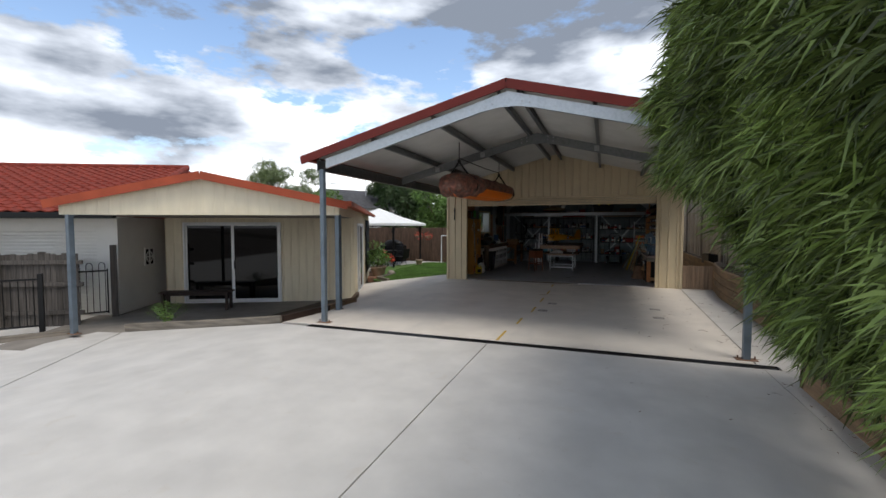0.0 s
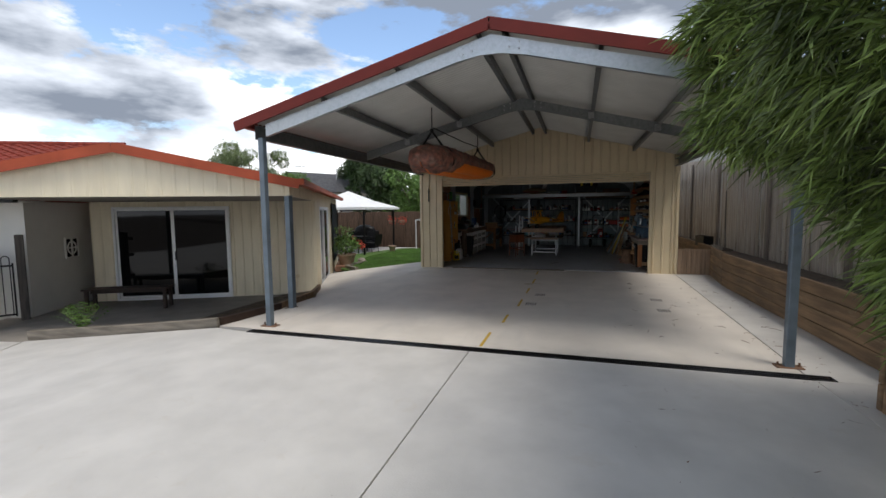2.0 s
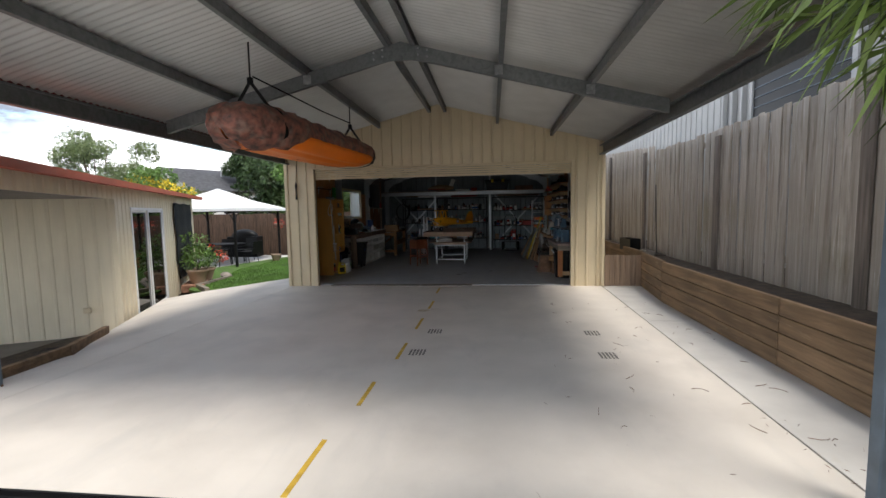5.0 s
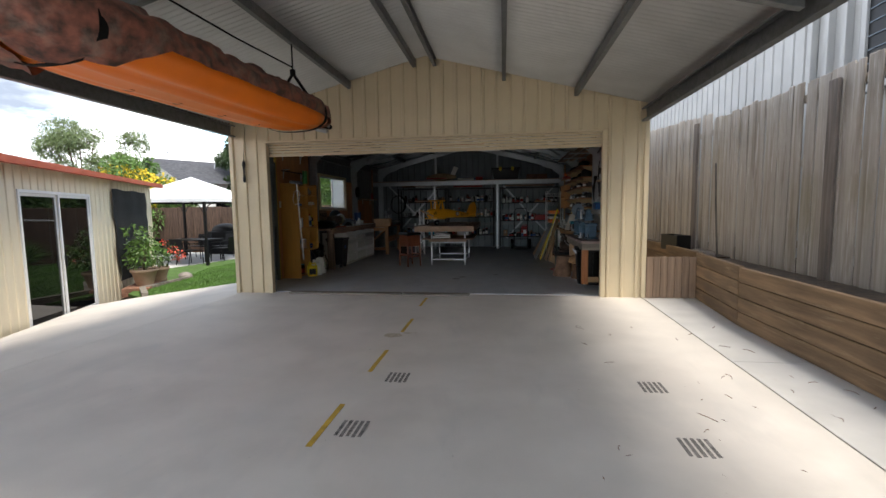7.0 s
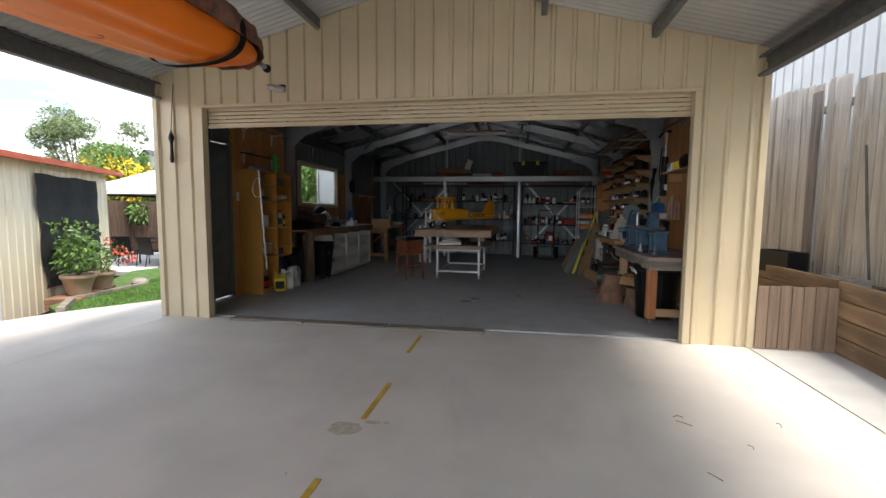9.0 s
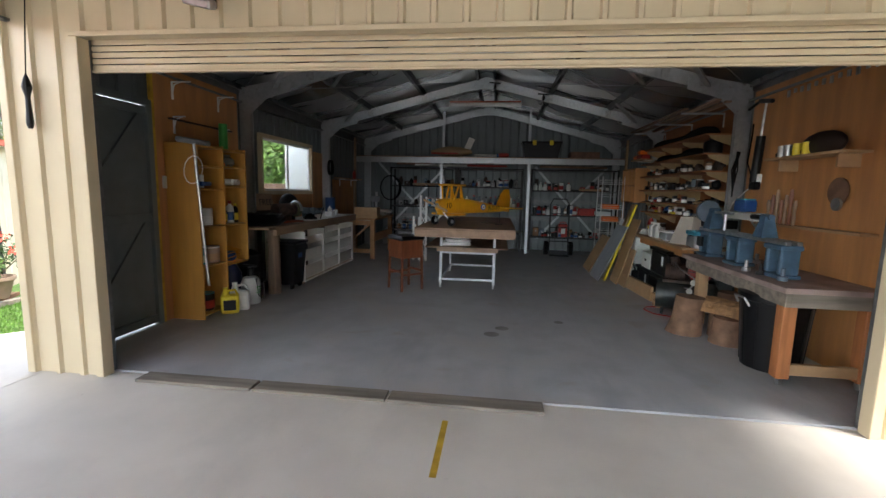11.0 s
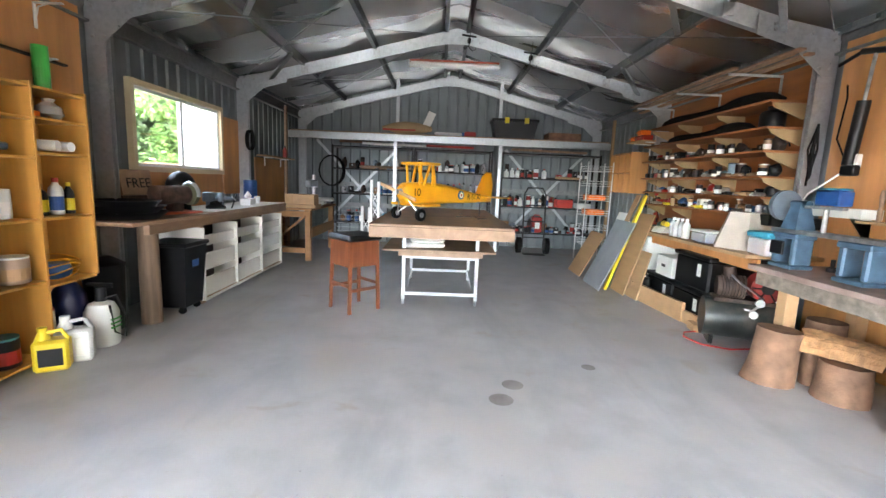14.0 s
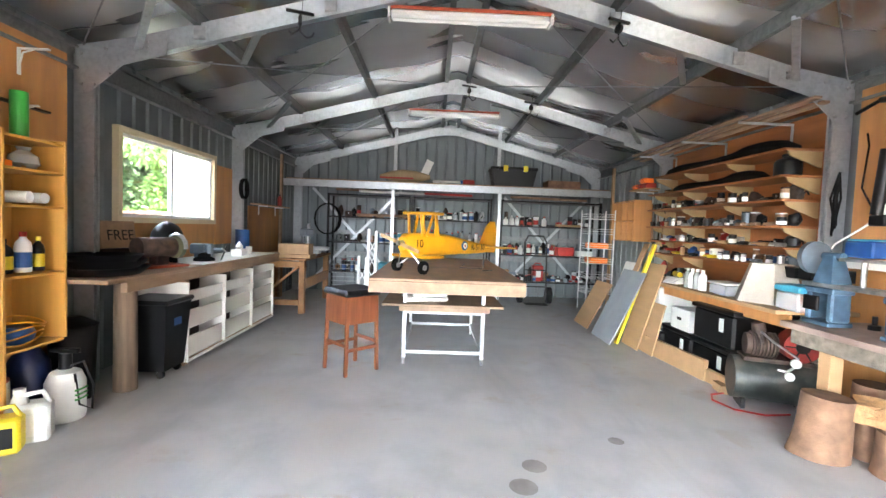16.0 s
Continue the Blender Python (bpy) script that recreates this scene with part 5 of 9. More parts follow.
part("pattern", bm, "white_paint", vb)

gp = thing("side_gate", "black steel loop-top gate between grey timber posts", "gate", (-8.72, 4.75, -0.44), 238)
for x, h in ((-0.12, 1.56), (1.02, 1.45)):
    bm = B()
    box(bm, x - 0.06, x + 0.06, -0.05, 0.05, 0, h, 0.006)
    part("gate_post", bm, "fence_old", gp)
bm = B()
box(bm, 0.0, 0.9, -0.015, 0.015, 0.12, 0.15, 0.003)
box(bm, 0.0, 0.9, -0.015, 0.015, 1.0, 1.03, 0.003)
for x in (-0.02, 0.9):
    box(bm, x, x + 0.025, -0.014, 0.014, 0.1, 1.06, 0.003)
part("gate_frame", bm, "black", gp)
for i in range(9):
    bm = B()
    cyl(bm, (0.03 + i * 0.105, 0, 0.12), (0.03 + i * 0.105, 0, 1.13), 0.008, n=6)
    part("bar", bm, "black", gp)
for i in range(4):
    bm = B()
    x = 0.03 + i * 0.21
    tube(bm, [(x + 0.0525 - 0.0525 * math.cos(t), 0, 1.13 + 0.06 * math.sin(t)) for t in (0, 0.6, 1.2, 1.57, 2, 2.6, 3.14)], 0.008, 6)
    part("loop", bm, "black", gp)

of = thing("old_fence", "dark weathered grey paling fence beside the drive", "fence", (-8.33, 4.08, -0.5), 206.5)
for i in range(44):
    h = 1.48 + random.uniform(-0.02, 0.02)
    bm = B()
    box(bm, 0.1 + i * 0.1, 0.1 + i * 0.1 + 0.094, -0.012, 0.006, 0.05, h, 0.003)
    part("paling", bm, "fence_old", of)
for z in (0.3, 0.85, 1.28):
    bm = B()
    box(bm, 0.0, 4.5, 0.01, 0.05, z, z + 0.08, 0.004)
    part("rail", bm, "fence_old", of)
for x in (1.5, 3.9):
    bm = B()
    box(bm, x - 0.07, x + 0.07, 0.04, 0.12, 0, 1.5, 0.005)
    part("fence_post", bm, "fence_old", of)
pf = thing("pool_fence", "black steel picket fence along the garden edge", "fence", (-8.5, 3.45, -0.45), 232)
bm = B()
box(bm, -0.04, 0.04, -0.04, 0.04, 0, 1.1, 0.004)
part("fence_post", bm, "black", pf)
for z in (0.12, 0.98):
    bm = B()
    box(bm, 0.0, 3.6, -0.015, 0.015, z, z + 0.035, 0.003)
    part("rail", bm, "black", pf)
for i in range(34):
    bm = B()
    cyl(bm, (0.1 + i * 0.103, 0, 0.13), (0.1 + i * 0.103, 0, 0.99), 0.009, n=6)
    part("picket", bm, "black", pf)
ge = thing("garden_edging", "weathered timber edge of the garden strip by the drive", "edging", (-7.9, 3.3, -0.42), 236)
bm = B()
box(bm, -0.3, 4.0, -0.06, 0.06, -0.08, 0.08, 0.01)
part("sleeper", bm, "sleeper_grey", ge)

# ---------- far garden ----------
gaz = thing("gazebo", "white canopy gazebo on dark steel legs over the outdoor table", "gazebo", (-8.96, 17.33, -0.33))
bm = B()
e_, hz_ = 1.72, 1.98
ap = bm.verts.new((0, 0, 2.72))
ring = [bm.verts.new((x * e_, y * e_, hz_)) for x, y in ((-1, -1), (1, -1), (1, 1), (-1, 1))]
ring2 = [bm.verts.new((x * e_ * 0.5, y * e_ * 0.5, 2.28)) for x, y in ((-1, -1), (1, -1), (1, 1), (-1, 1))]
ring3 = [bm.verts.new((x * e_, y * e_, hz_ - 0.1)) for x, y in ((-1, -1), (1, -1), (1, 1), (-1, 1))]
for i in range(4):
    j = (i + 1) % 4
    bm.faces.new((ring[i], ring[j], ring2[j], ring2[i]))
    bm.faces.new((ring2[i], ring2[j], ap))
    bm.faces.new((ring3[i], ring3[j], ring[j], ring[i]))
part("canopy", bm, "white_cloth", gaz)
for x, y in ((-1.5, -1.5), (1.5, -1.5), (1.5, 1.5), (-1.5, 1.5)):
    bm = B()
    box(bm, x - 0.035, x + 0.035, y - 0.035, y + 0.035, 0, 1.92, 0.004)
    part("leg", bm, "black", gaz)
    bm = B()
    for dx, dy in ((-x / abs(x), 0), (0, -y / abs(y))):
        tube(bm, [(x, y, 1.5), (x + dx * 0.15, y + dy * 0.15, 1.75), (x + dx * 0.4, y + dy * 0.4, 1.88)], 0.015, 6)
    part("brace", bm, "black", gaz)
bm = B()
for a, b in (((-1.6, -1.6), (1.6, -1.6)), ((1.6, -1.6), (1.6, 1.6)), ((1.6, 1.6), (-1.6, 1.6)), ((-1.6, 1.6), (-1.6, -1.6))):
    bar(bm, (*a, 1.9), (*b, 1.9), 0.04, 0.06)
part("top_rail", bm, "black", gaz)
tb = thing("patio_table", "dark glass-topped outdoor table under the gazebo", "table", (-8.9, 17.2, -0.33))
bm = B()
box(bm, -0.75, 0.75, -0.45, 0.45, 0.68, 0.71, 0.01)
part("tabletop", bm, "black", tb)
for x in (-0.65, 0.65):
    for y in (-0.38, 0.38):
        bm = B()
        cyl(bm, (x, y, 0), (x, y, 0.68), 0.02, n=8)
        part("leg", bm, "black", tb)


def chair():
    th = thing("patio_chair", "black mesh outdoor chair standing by the patio table", "chair", (0, 0, 0), group="patio chairs")
    bm = B()
    box(bm, -0.24, 0.24, -0.22, 0.24, 0.41, 0.43, 0.006)
    part("seat", bm, "black", th)
    bm = B()
    box(bm, -0.24, 0.24, 0.24, 0.265, 0.43, 0.9, 0.006, m=pose(0, 0.1, -0.04, -10, 0, 0))
    part("backrest", bm, "black", th)
    for x in (-0.24, 0.24):
        bm = B()
        tube(bm, [(x, -0.24, 0), (x, -0.22, 0.42), (x, -0.2, 0.62), (x, 0.28, 0.64)], 0.013, 6)
        part("armrest", bm, "black", th)
        bm = B()
        tube(bm, [(x, 0.3, 0), (x, 0.22, 0.42)], 0.013, 6)
        part("leg", bm, "black", th)
    return th


ch = chair()
ch.matrix_world = pose(-8.4, 16.35, -0.33, 0, 0, 170)
for m_ in (pose(-9.3, 16.4, -0.33, 0, 0, 190), pose(-7.9, 17.2, -0.33, 0, 0, -100), pose(-9.4, 18.0, -0.33, 0, 0, 5), pose(-8.5, 18.0, -0.33, 0, 0, -8)):
    copy_thing(ch, m_)
bq = thing("barbecue", "covered black barbecue by the fence", "barbecue", (-9.3, 19.5, -0.33))
bm = B()
box(bm, -0.65, 0.65, -0.28, 0.28, 0.0, 0.85, 0.03)
bmesh.ops.create_uvsphere(bm, u_segments=16, v_segments=8, radius=0.5, matrix=Matrix.Translation((0, 0, 0.85)) @ Matrix.Diagonal((1.15, 0.55, 0.6, 1)))
part("cover", bm, "black", bq, smooth=True)
bf = thing("back_fence", "brown brushwood fence at the end of the garden", "fence", (-8, 20.6, -0.4))
for i in range(20):
    bm = B()
    box(bm, -8 + i * 0.65, -7.36 + i * 0.65, -0.03, 0.03, 0, 1.85 + random.uniform(-0.03, 0.03), 0.01)
    part("panel", bm, "brush", bf)
lf = thing("side_fence", "brown brushwood fence along the side of the garden", "fence", (-13.6, 14, -0.4))
for i in range(12):
    bm = B()
    box(bm, -0.03, 0.03, -3 + i * 0.8, -2.22 + i * 0.8, 0, 1.85 + random.uniform(-0.03, 0.03), 0.01)
    part("panel", bm, "brush", lf)
for (x, y) in ((-8.0, 19.9), (-7.5, 20.0)):
    hb = thing("hanging_basket", "hanging basket with red-brown foliage on the fence", "plant", (x, y, 1.0), group="hanging baskets")
    bm = B()
    lathe(bm, [(0.04, -0.14), (0.15, -0.05), (0.19, 0.02), (0.17, 0.02)], 12)
    part("basket", bm, "terracotta", hb)
    crown("foliage", hb, [(0, 0, 0.08, 0.2), (0.05, 0, -0.05, 0.16)], 2200, 0.06, 0.03, "petal")
    bm = B()
    tube(bm, [(0, 0, 0.0), (0, 0, 0.38), (0, 0.68, 0.38)], 0.008, 5)
    part("bracket", bm, "black", hb)
pt2 = pot((-7.0, 17.6, -0.3), 0.7, "terracotta pot at the edge of the lawn")
trl = thing("trellis_frame", "pale metal goal-like frame standing on the lawn by the fence", "frame", (-5.6, 18.9, -0.3))
bm = B()
tube(bm, [(-0.75, 0, 0), (-0.75, 0, 1.35), (0.75, 0, 1.42), (0.75, 0, 0)], 0.03, 8)
part("frame", bm, "white_frame", trl)
gr = thing("tall_grass", "clump of tall arching grass by the fence", "plant", (-5.4, 19.4, -0.3))
k = 500
v = unit(rng.normal(size=(k, 3)) * [1, 1, 0.3] + [0, 0, 1.3])
leaves("blade", rng.normal(size=(k, 3)) * [0.14, 0.14, 0.0], v, 0.7 + 0.5 * rng.random(k), 0.025, "leaf_light", gr, droop=0.2)

tree("gum_tree", "tall grey-green gum tree beyond the roofs", (-24.2, 28, -0.4), 7.1, 2.3, 40, 0.13, "leaf_gum", 4, 0.2, per=4200, low=0.3)
tree("gum_tree", "tall grey-green gum tree beyond the roofs", (-21.6, 28.6, -0.4), 6.4, 1.4, 24, 0.12, "leaf_gum", 9, 0.16, per=3600, low=0.3)
tree("garden_tree", "leafy light green tree behind the back fence", (-8.4, 25.5, -0.4), 4.6, 2.2, 26, 0.2, "leaf_light", 12, 0.14, per=3000, low=0.3)
tree("garden_tree", "leafy green tree behind the back fence", (-5.6, 23.2, -0.4), 4.0, 2.0, 24, 0.18, "leaf_light", 13, 0.12, per=3000, low=0.3)
tree("garden_tree", "leafy green tree behind the back fence", (-11.8, 27, -0.4), 5.0, 2.0, 24, 0.2, "leaf", 17, 0.12, per=2600, low=0.35)
tree("garden_tree", "leafy bush with yellow flowers over the fence", (-13.4, 21.8, -0.4), 3.3, 1.5, 20, 0.15, "leaf_light", 19, 0.1, per=3400, low=0.3)
tree("garden_tree", "leafy bush with yellow flowers over the fence", (-15.2, 21.4, -0.4), 3.9, 1.9, 20, 0.15, "leaf_light", 20, 0.1, per=3400, low=0.3)

tree("street_tree", "dark green tree over the house roof", (-15.5, 31, -0.4), 6.2, 1.7, 16, 0.25, "leaf", 24, 0.2, per=2600, low=0.5)
rt = thing("flame_tree", "tree with red flowers beyond the garage roof", "tree", (4.6, 27, 0))
bm = B()
cyl(bm, (0, 0, 0), (0, 0, 6.4), 0.2, 0.1, n=8)
part("trunk", bm, "bark", rt)
crown("crown", rt, [(0, 0, 7.2, 1.4), (-1.2, 0, 7.6, 0.9), (1.4, 0, 7.4, 1.1), (2.6, 0, 7.0, 1.0)], 500, 0.2, 0.1, "leaf")
crown("flower", rt, [(0, 0, 7.7, 1.1), (-1.2, 0, 8.0, 0.8), (1.4, 0, 7.9, 0.8)], 260, 0.16, 0.1, "petal")
yf = thing("yellow_shrub", "shrub with yellow flowers over the fence", "shrub", (-14.3, 21.0, -0.4))
crown("flower", yf, [(-0.6, -0.3, 3.2, 0.6), (0.5, -0.3, 3.05, 0.55), (1.3, -0.2, 2.8, 0.5), (-0.2, -0.6, 2.4, 0.5), (0.9, -0.5, 2.2, 0.45)], 900, 0.12, 0.08, "petal_y")
crown("foliage", yf, [(-0.6, 0.3, 2.9, 0.7), (0.5, 0.2, 2.7, 0.7), (1.3, 0.2, 2.4, 0.6), (0, 0, 1.8, 0.8), (0, 0, 0.9, 0.8)], 900, 0.13, 0.06, "leaf_light")


def house(name, label, place, rz, w, d, h, rh, wallm, roofm):
    th = thing(name, label, "house", place, rz)
    bm = B()
    box(bm, -w / 2, w / 2, -d / 2, d / 2, 0, h)
    box(bm, -w / 2 + 0.01, w / 2 - 0.01, -d / 2 + 0.01, -d / 2 + 0.1, h, h + 0.02)
    part("wall", bm, wallm, th)
    bm = B()
    vs = [bm.verts.new(p) for p in ((-w / 2 - 0.4, -d / 2 - 0.4, h), (w / 2 + 0.4, -d / 2 - 0.4, h), (w / 2 + 0.4, 0, h + rh), (-w / 2 - 0.4, 0, h + rh), (-w / 2 - 0.4, d / 2 + 0.4, h), (w / 2 + 0.4, d / 2 + 0.4, h))]
    for f in ((0, 1, 2, 3), (3, 2, 5, 4)):
        bm.faces.new([vs[i] for i in f])
    bmesh.ops.solidify(bm, geom=bm.faces[:], thickness=0.12)
    part("roof", bm, roofm, th)
    bm = B()
    vs = [bm.verts.new(p) for p in ((-w / 2, -d / 2, h), (-w / 2, 0, h + rh - 0.1), (-w / 2, d / 2, h))]
    bm.faces.new(vs)
    part("gable", bm, wallm, th)
    bm = B()
    vs = [bm.verts.new(p) for p in ((w / 2, -d / 2, h), (w / 2, 0, h + rh - 0.1), (w / 2, d / 2, h))]
    bm.faces.new(vs)
    part("gable", bm, wallm, th)
    for x in (-w / 4, w / 4):
        bm = B()
        box(bm, x - 0.6, x + 0.6, -d / 2 - 0.05, -d / 2 + 0.02, h - 1.4, h - 0.4, 0.01)
        part("window", bm, "glass_dark", th)
    bm = B()
    box(bm, w * 0.28, w * 0.28 + 0.45, -0.6, -0.15, h + rh * 0.6, h + rh + 0.6, 0.01)
    part("chimney", bm, wallm, th)
    return th


house("far_house", "white weatherboard house with a dark grey roof beyond the trees", (-18.2, 33, -0.4), 62, 9, 8, 3.3, 1.7, "white_paint", "roof_grey")
house("far_house", "white house with a grey roof beyond the gum tree", (-31, 33, -0.4), 20, 12, 8, 3.0, 1.6, "white_paint", "roof_grey")
for (x, y, h) in ((-17.6, 31, 7.2), (-20.9, 31, 5.7)):
    an = thing("tv_antenna", "thin television aerial on a pole above the far roofs", "aerial", (x, y, -0.4), group="aerials")
    bm = B()
    cyl(bm, (0, 0, 0), (0, 0, h), 0.025, n=6)
    part("mast", bm, "steel", an)
    bm = B()
    for i in range(6):
        bar(bm, (-0.5 + i * 0.2, -0.35, h - 0.1), (-0.5 + i * 0.2, 0.35, h - 0.1), 0.02, 0.02)
    bar(bm, (-0.6, 0, h - 0.1), (0.6, 0, h - 0.1), 0.025, 0.025)
    part("elements", bm, "steel", an)

# dry leaves and twigs blown onto the concrete
ll = thing("leaf_litter", "scattered dry bamboo leaves on the concrete", "leaves", (2.4, 5.5, 0), kind="stuff")
n = 120
x, y = np.concatenate([rng.uniform(-1.2, 0.9, 50), rng.uniform(0.3, 0.75, 70)]), np.concatenate([rng.uniform(-5, 2.5, 50), rng.uniform(-3.5, -0.3, 70)])
leaves("leaf", np.stack([x, y, np.full(n, 0.006)], 1), np.stack([rng.normal(size=n), rng.normal(size=n), np.zeros(n)], 1), 0.02 + 0.045 * rng.random(n), 0.005, "log", ll, fold=0.1, droop=0.02)

bm = B()
rt_ = random.Random(21)
for i in range(34):
    x0, y0 = rt_.uniform(1.7, 3.45), rt_.uniform(4.9, 9.0)
    a0, l0, c0 = rt_.uniform(0, 6.28), rt_.uniform(0.04, 0.13), rt_.uniform(-1.2, 1.2)
    tube(bm, [(x0 - 2.4 + l0 * t * math.cos(a0 + c0 * t), y0 - 5.5 + l0 * t * math.sin(a0 + c0 * t), 0.006 + 0.006 * math.sin(3.14 * t)) for t in (0, 0.33, 0.66, 1)], 0.0022, 4)
part("twig", bm, "log", ll, kind="stuff")

# ---------- inside the garage ----------
F0 = 0.012


def item(name, label, cat, place, rz, parts, group="", smooth=True):
    """A thing out of (part name, material, build function) rows."""
    th = thing(name, label, cat, place, rz, group)
    for nm, m, fn in parts:
        bm = B()
        fn(bm)
        part(nm, bm, m, th, smooth=smooth)
    return th


# side door with braced leaf
dd = thing("side_door", "closed grey steel door with diagonal braces in the side wall", "door", (-2.985, 10.72, 0.035))
bm = B()
box(bm, -0.01, 0.012, 0.01, 0.81, 0, 2.03, 0.002)
part("leaf", bm, "grey_door", dd)
bm = B()
for z in (0.0, 0.97, 1.95):
    box(bm, 0.012, 0.035, 0.01, 0.81, z, z + 0.075, 0.003)
bar(bm, (0.022, 0.06, 0.1), (0.022, 0.76, 0.95), 0.07, 0.022, up=(1, 0, 0))
bar(bm, (0.022, 0.76, 1.95), (0.022, 0.06, 1.07), 0.07, 0.022, up=(1, 0, 0))
part("brace", bm, "grey_door", dd)
bm = B()
for y0, y1 in ((-0.05, 0.01), (0.81, 0.87)):
    box(bm, -0.01, 0.05, y0, y1, -0.03, 2.08, 0.003)
box(bm, -0.01, 0.05, -0.05, 0.87, 2.035, 2.09, 0.003)
part("door_frame", bm, "grey_door", dd)

# plywood linings
for nm, x0, x1, y0, y1, z0, z1 in (("ply_lining", -2.965, -2.95, 11.62, 12.98, F0, 2.47), ("ply_lining", -2.965, -2.95, 16.15, 17.4, F0, 1.53), ("ply_lining", -2.965, -2.95, 15.18, 15.62, 1.0, 1.98), ("ply_lining", -2.965, -2.95, 13.2, 15.15, 0.86, 1.26),
                                   ("ply_lining", 2.95, 2.965, 10.5, 12.98, F0, 2.47), ("ply_lining", 2.95, 2.965, 13.2, 15.6, 0.7, 2.5)):
    bm = B()
    box(bm, x0, x1, y0, y1, z0, z1, 0.002)
    # lining behind the right shelves is darkened in colour for its dimmer light
    tagged(part(nm, bm, "ply_aged" if x0 > 0 and y0 > 13 else "ply"), kind="structure")
bm = B()
box(bm, -2.968, -2.935, 11.585, 11.62, F0, 2.47, 0.002)
tagged(part("yellow_strip", bm, "yellow_line"), kind="structure")

# window in the side wall
wn = thing("window", "cream-framed aluminium sliding window above the workbench", "window", (-2.99, 13.53, 1.3), kind="structure")
bm = B()
for y0, y1, z0, z1 in ((-0.05, 1.63, -0.05, 0.0), (-0.05, 1.63, 0.73, 0.78), (-0.05, 0, 0, 0.73), (1.58, 1.63, 0, 0.73)):
    box(bm, -0.03, 0.06, y0, y1, z0, z1, 0.003)
part("window_frame", bm, "cream", wn)
bm = B()
for y0, y1, z0, z1 in ((0, 1.58, 0, 0.03), (0, 1.58, 0.7, 0.73), (0, 0.03, 0.03, 0.7), (1.55, 1.58, 0.03, 0.7), (0.77, 0.81, 0.03, 0.7)):
    box(bm, -0.02, 0.02, y0, y1, z0, z1, 0.002)
part("sash", bm, "white_frame", wn)
fr = glass_mat("frosted", (0.95, 0.96, 0.95), 0.45, 1.0)
for y0, y1, m_ in ((0.03, 0.77, "glass"), (0.81, 1.55, fr)):
    bm = B()
    box(bm, -0.003, 0.003, y0, y1, 0.03, 0.7)
    o = part("pane", bm, m_, wn)
    o.visible_shadow = False

# girts on the steel walls and straps on the back wall
bm = B()
for z in (0.75, 1.15, 2.1):
    channel(bm, (-2.95, 18.32, z), (2.95, 18.32, z), 0.04, 0.09, (0, 0, 1), (0, -1, 0))
struct("wall_girt", bm, "galv_dull")
bm = B()
for a, b in (((-2.6, 2.0), (-0.9, 0.2)), ((-0.9, 2.0), (-2.6, 0.2)), ((1.1, 1.95), (2.6, 0.3)), ((2.7, 1.95), (1.2, 0.3))):
    bar(bm, (a[0], 18.24, a[1]), (b[0], 18.24, b[1]), 0.004, 0.05, up=(0.7, 0, 0.7))
struct("strap_brace", bm, "galv")
# roof bracing
bm = B()
for s in (-1, 1):
    for (ya, yb) in ((10.6, 13.0), (13.15, 15.6), (15.7, 18.2)):
        for (xa, xb) in ((0.3, 2.85), (2.85, 0.3)):
            tube(bm, [(s * xa, ya, under(xa) - 0.05), (s * xb, yb, under(xb) - 0.05)], 0.006, 5)
struct("brace_rod", bm, "steel")
bm = B()
for s in (-1, 1):
    for ya in (13.09, 15.67):
        bar(bm, (s * 2.05, ya - 0.55, under(2.05) - 0.04), (s * 2.5, ya - 0.03, under(2.5) - 0.13), 0.05, 0.03)
        bar(bm, (s * 2.05, ya + 0.75, under(2.05) - 0.04), (s * 1.6, ya + 0.03, under(1.6) - 0.1), 0.05, 0.03)
struct("fly_brace", bm, "galv")


def fluoro(y, z):
    return item("ceiling_light", "long white fluorescent batten light under the garage roof", "light", (-0.02, y, z), 0, [
        ("housing", "red_trim_faded", lambda b: box(b, -0.63, 0.63, -0.05, 0.05, 0.02, 0.045, 0.004)),
        ("diffuser", "white_frame", lambda b: (box(b, -0.62, 0.62, -0.055, -0.005, -0.045, 0.02, 0.018), box(b, -0.62, 0.62, 0.005, 0.055, -0.045, 0.02, 0.018))),
        ("end_cap", "white_frame", lambda b: (box(b, -0.64, -0.62, -0.06, 0.06, -0.05, 0.03, 0.003), box(b, 0.62, 0.64, -0.06, 0.06, -0.05, 0.03, 0.003))),
        ("hanger", "steel", lambda b: (tube(b, [(-0.5, 0, 0.04), (-0.5, 0, 0.14)], 0.006, 5), tube(b, [(0.5, 0, 0.04), (0.5, 0, 0.14)], 0.006, 5)))], "fluorescent lights", smooth=False)


fluoro(13.06 + 0.12, 2.96)
fluoro(15.88, 2.90)
for (x, y) in ((-1.3, 13.05), (1.1, 13.05), (0.15, 15.5), (0.95, 15.4)):
    z = under(x) - 0.18
    item("pulley_hook", "black pulley with hooks hanging from a roof beam", "hook", (x, y, z), 20, [
        ("pulley", "black", lambda b: (cyl(b, (-0.012, 0, 0), (0.012, 0, 0), 0.035, n=12), box(b, -0.1, 0.1, -0.012, 0.012, 0.05, 0.07, 0.003))),
        ("hook", "black", lambda b: (tube(b, [(0, 0, 0.05), (0, 0, -0.08), (0.05, 0, -0.12), (0.09, 0, -0.1), (0.1, 0, -0.07)], 0.006, 5), tube(b, [(0, 0, -0.06), (-0.05, 0, -0.11), (-0.08, 0, -0.09)], 0.006, 5))),
        ("cord", "black_soft", lambda b: tube(b, [(0.01, 0, 0.03), (0.02, 0, 0.2)], 0.003, 4))], "pulley hooks")

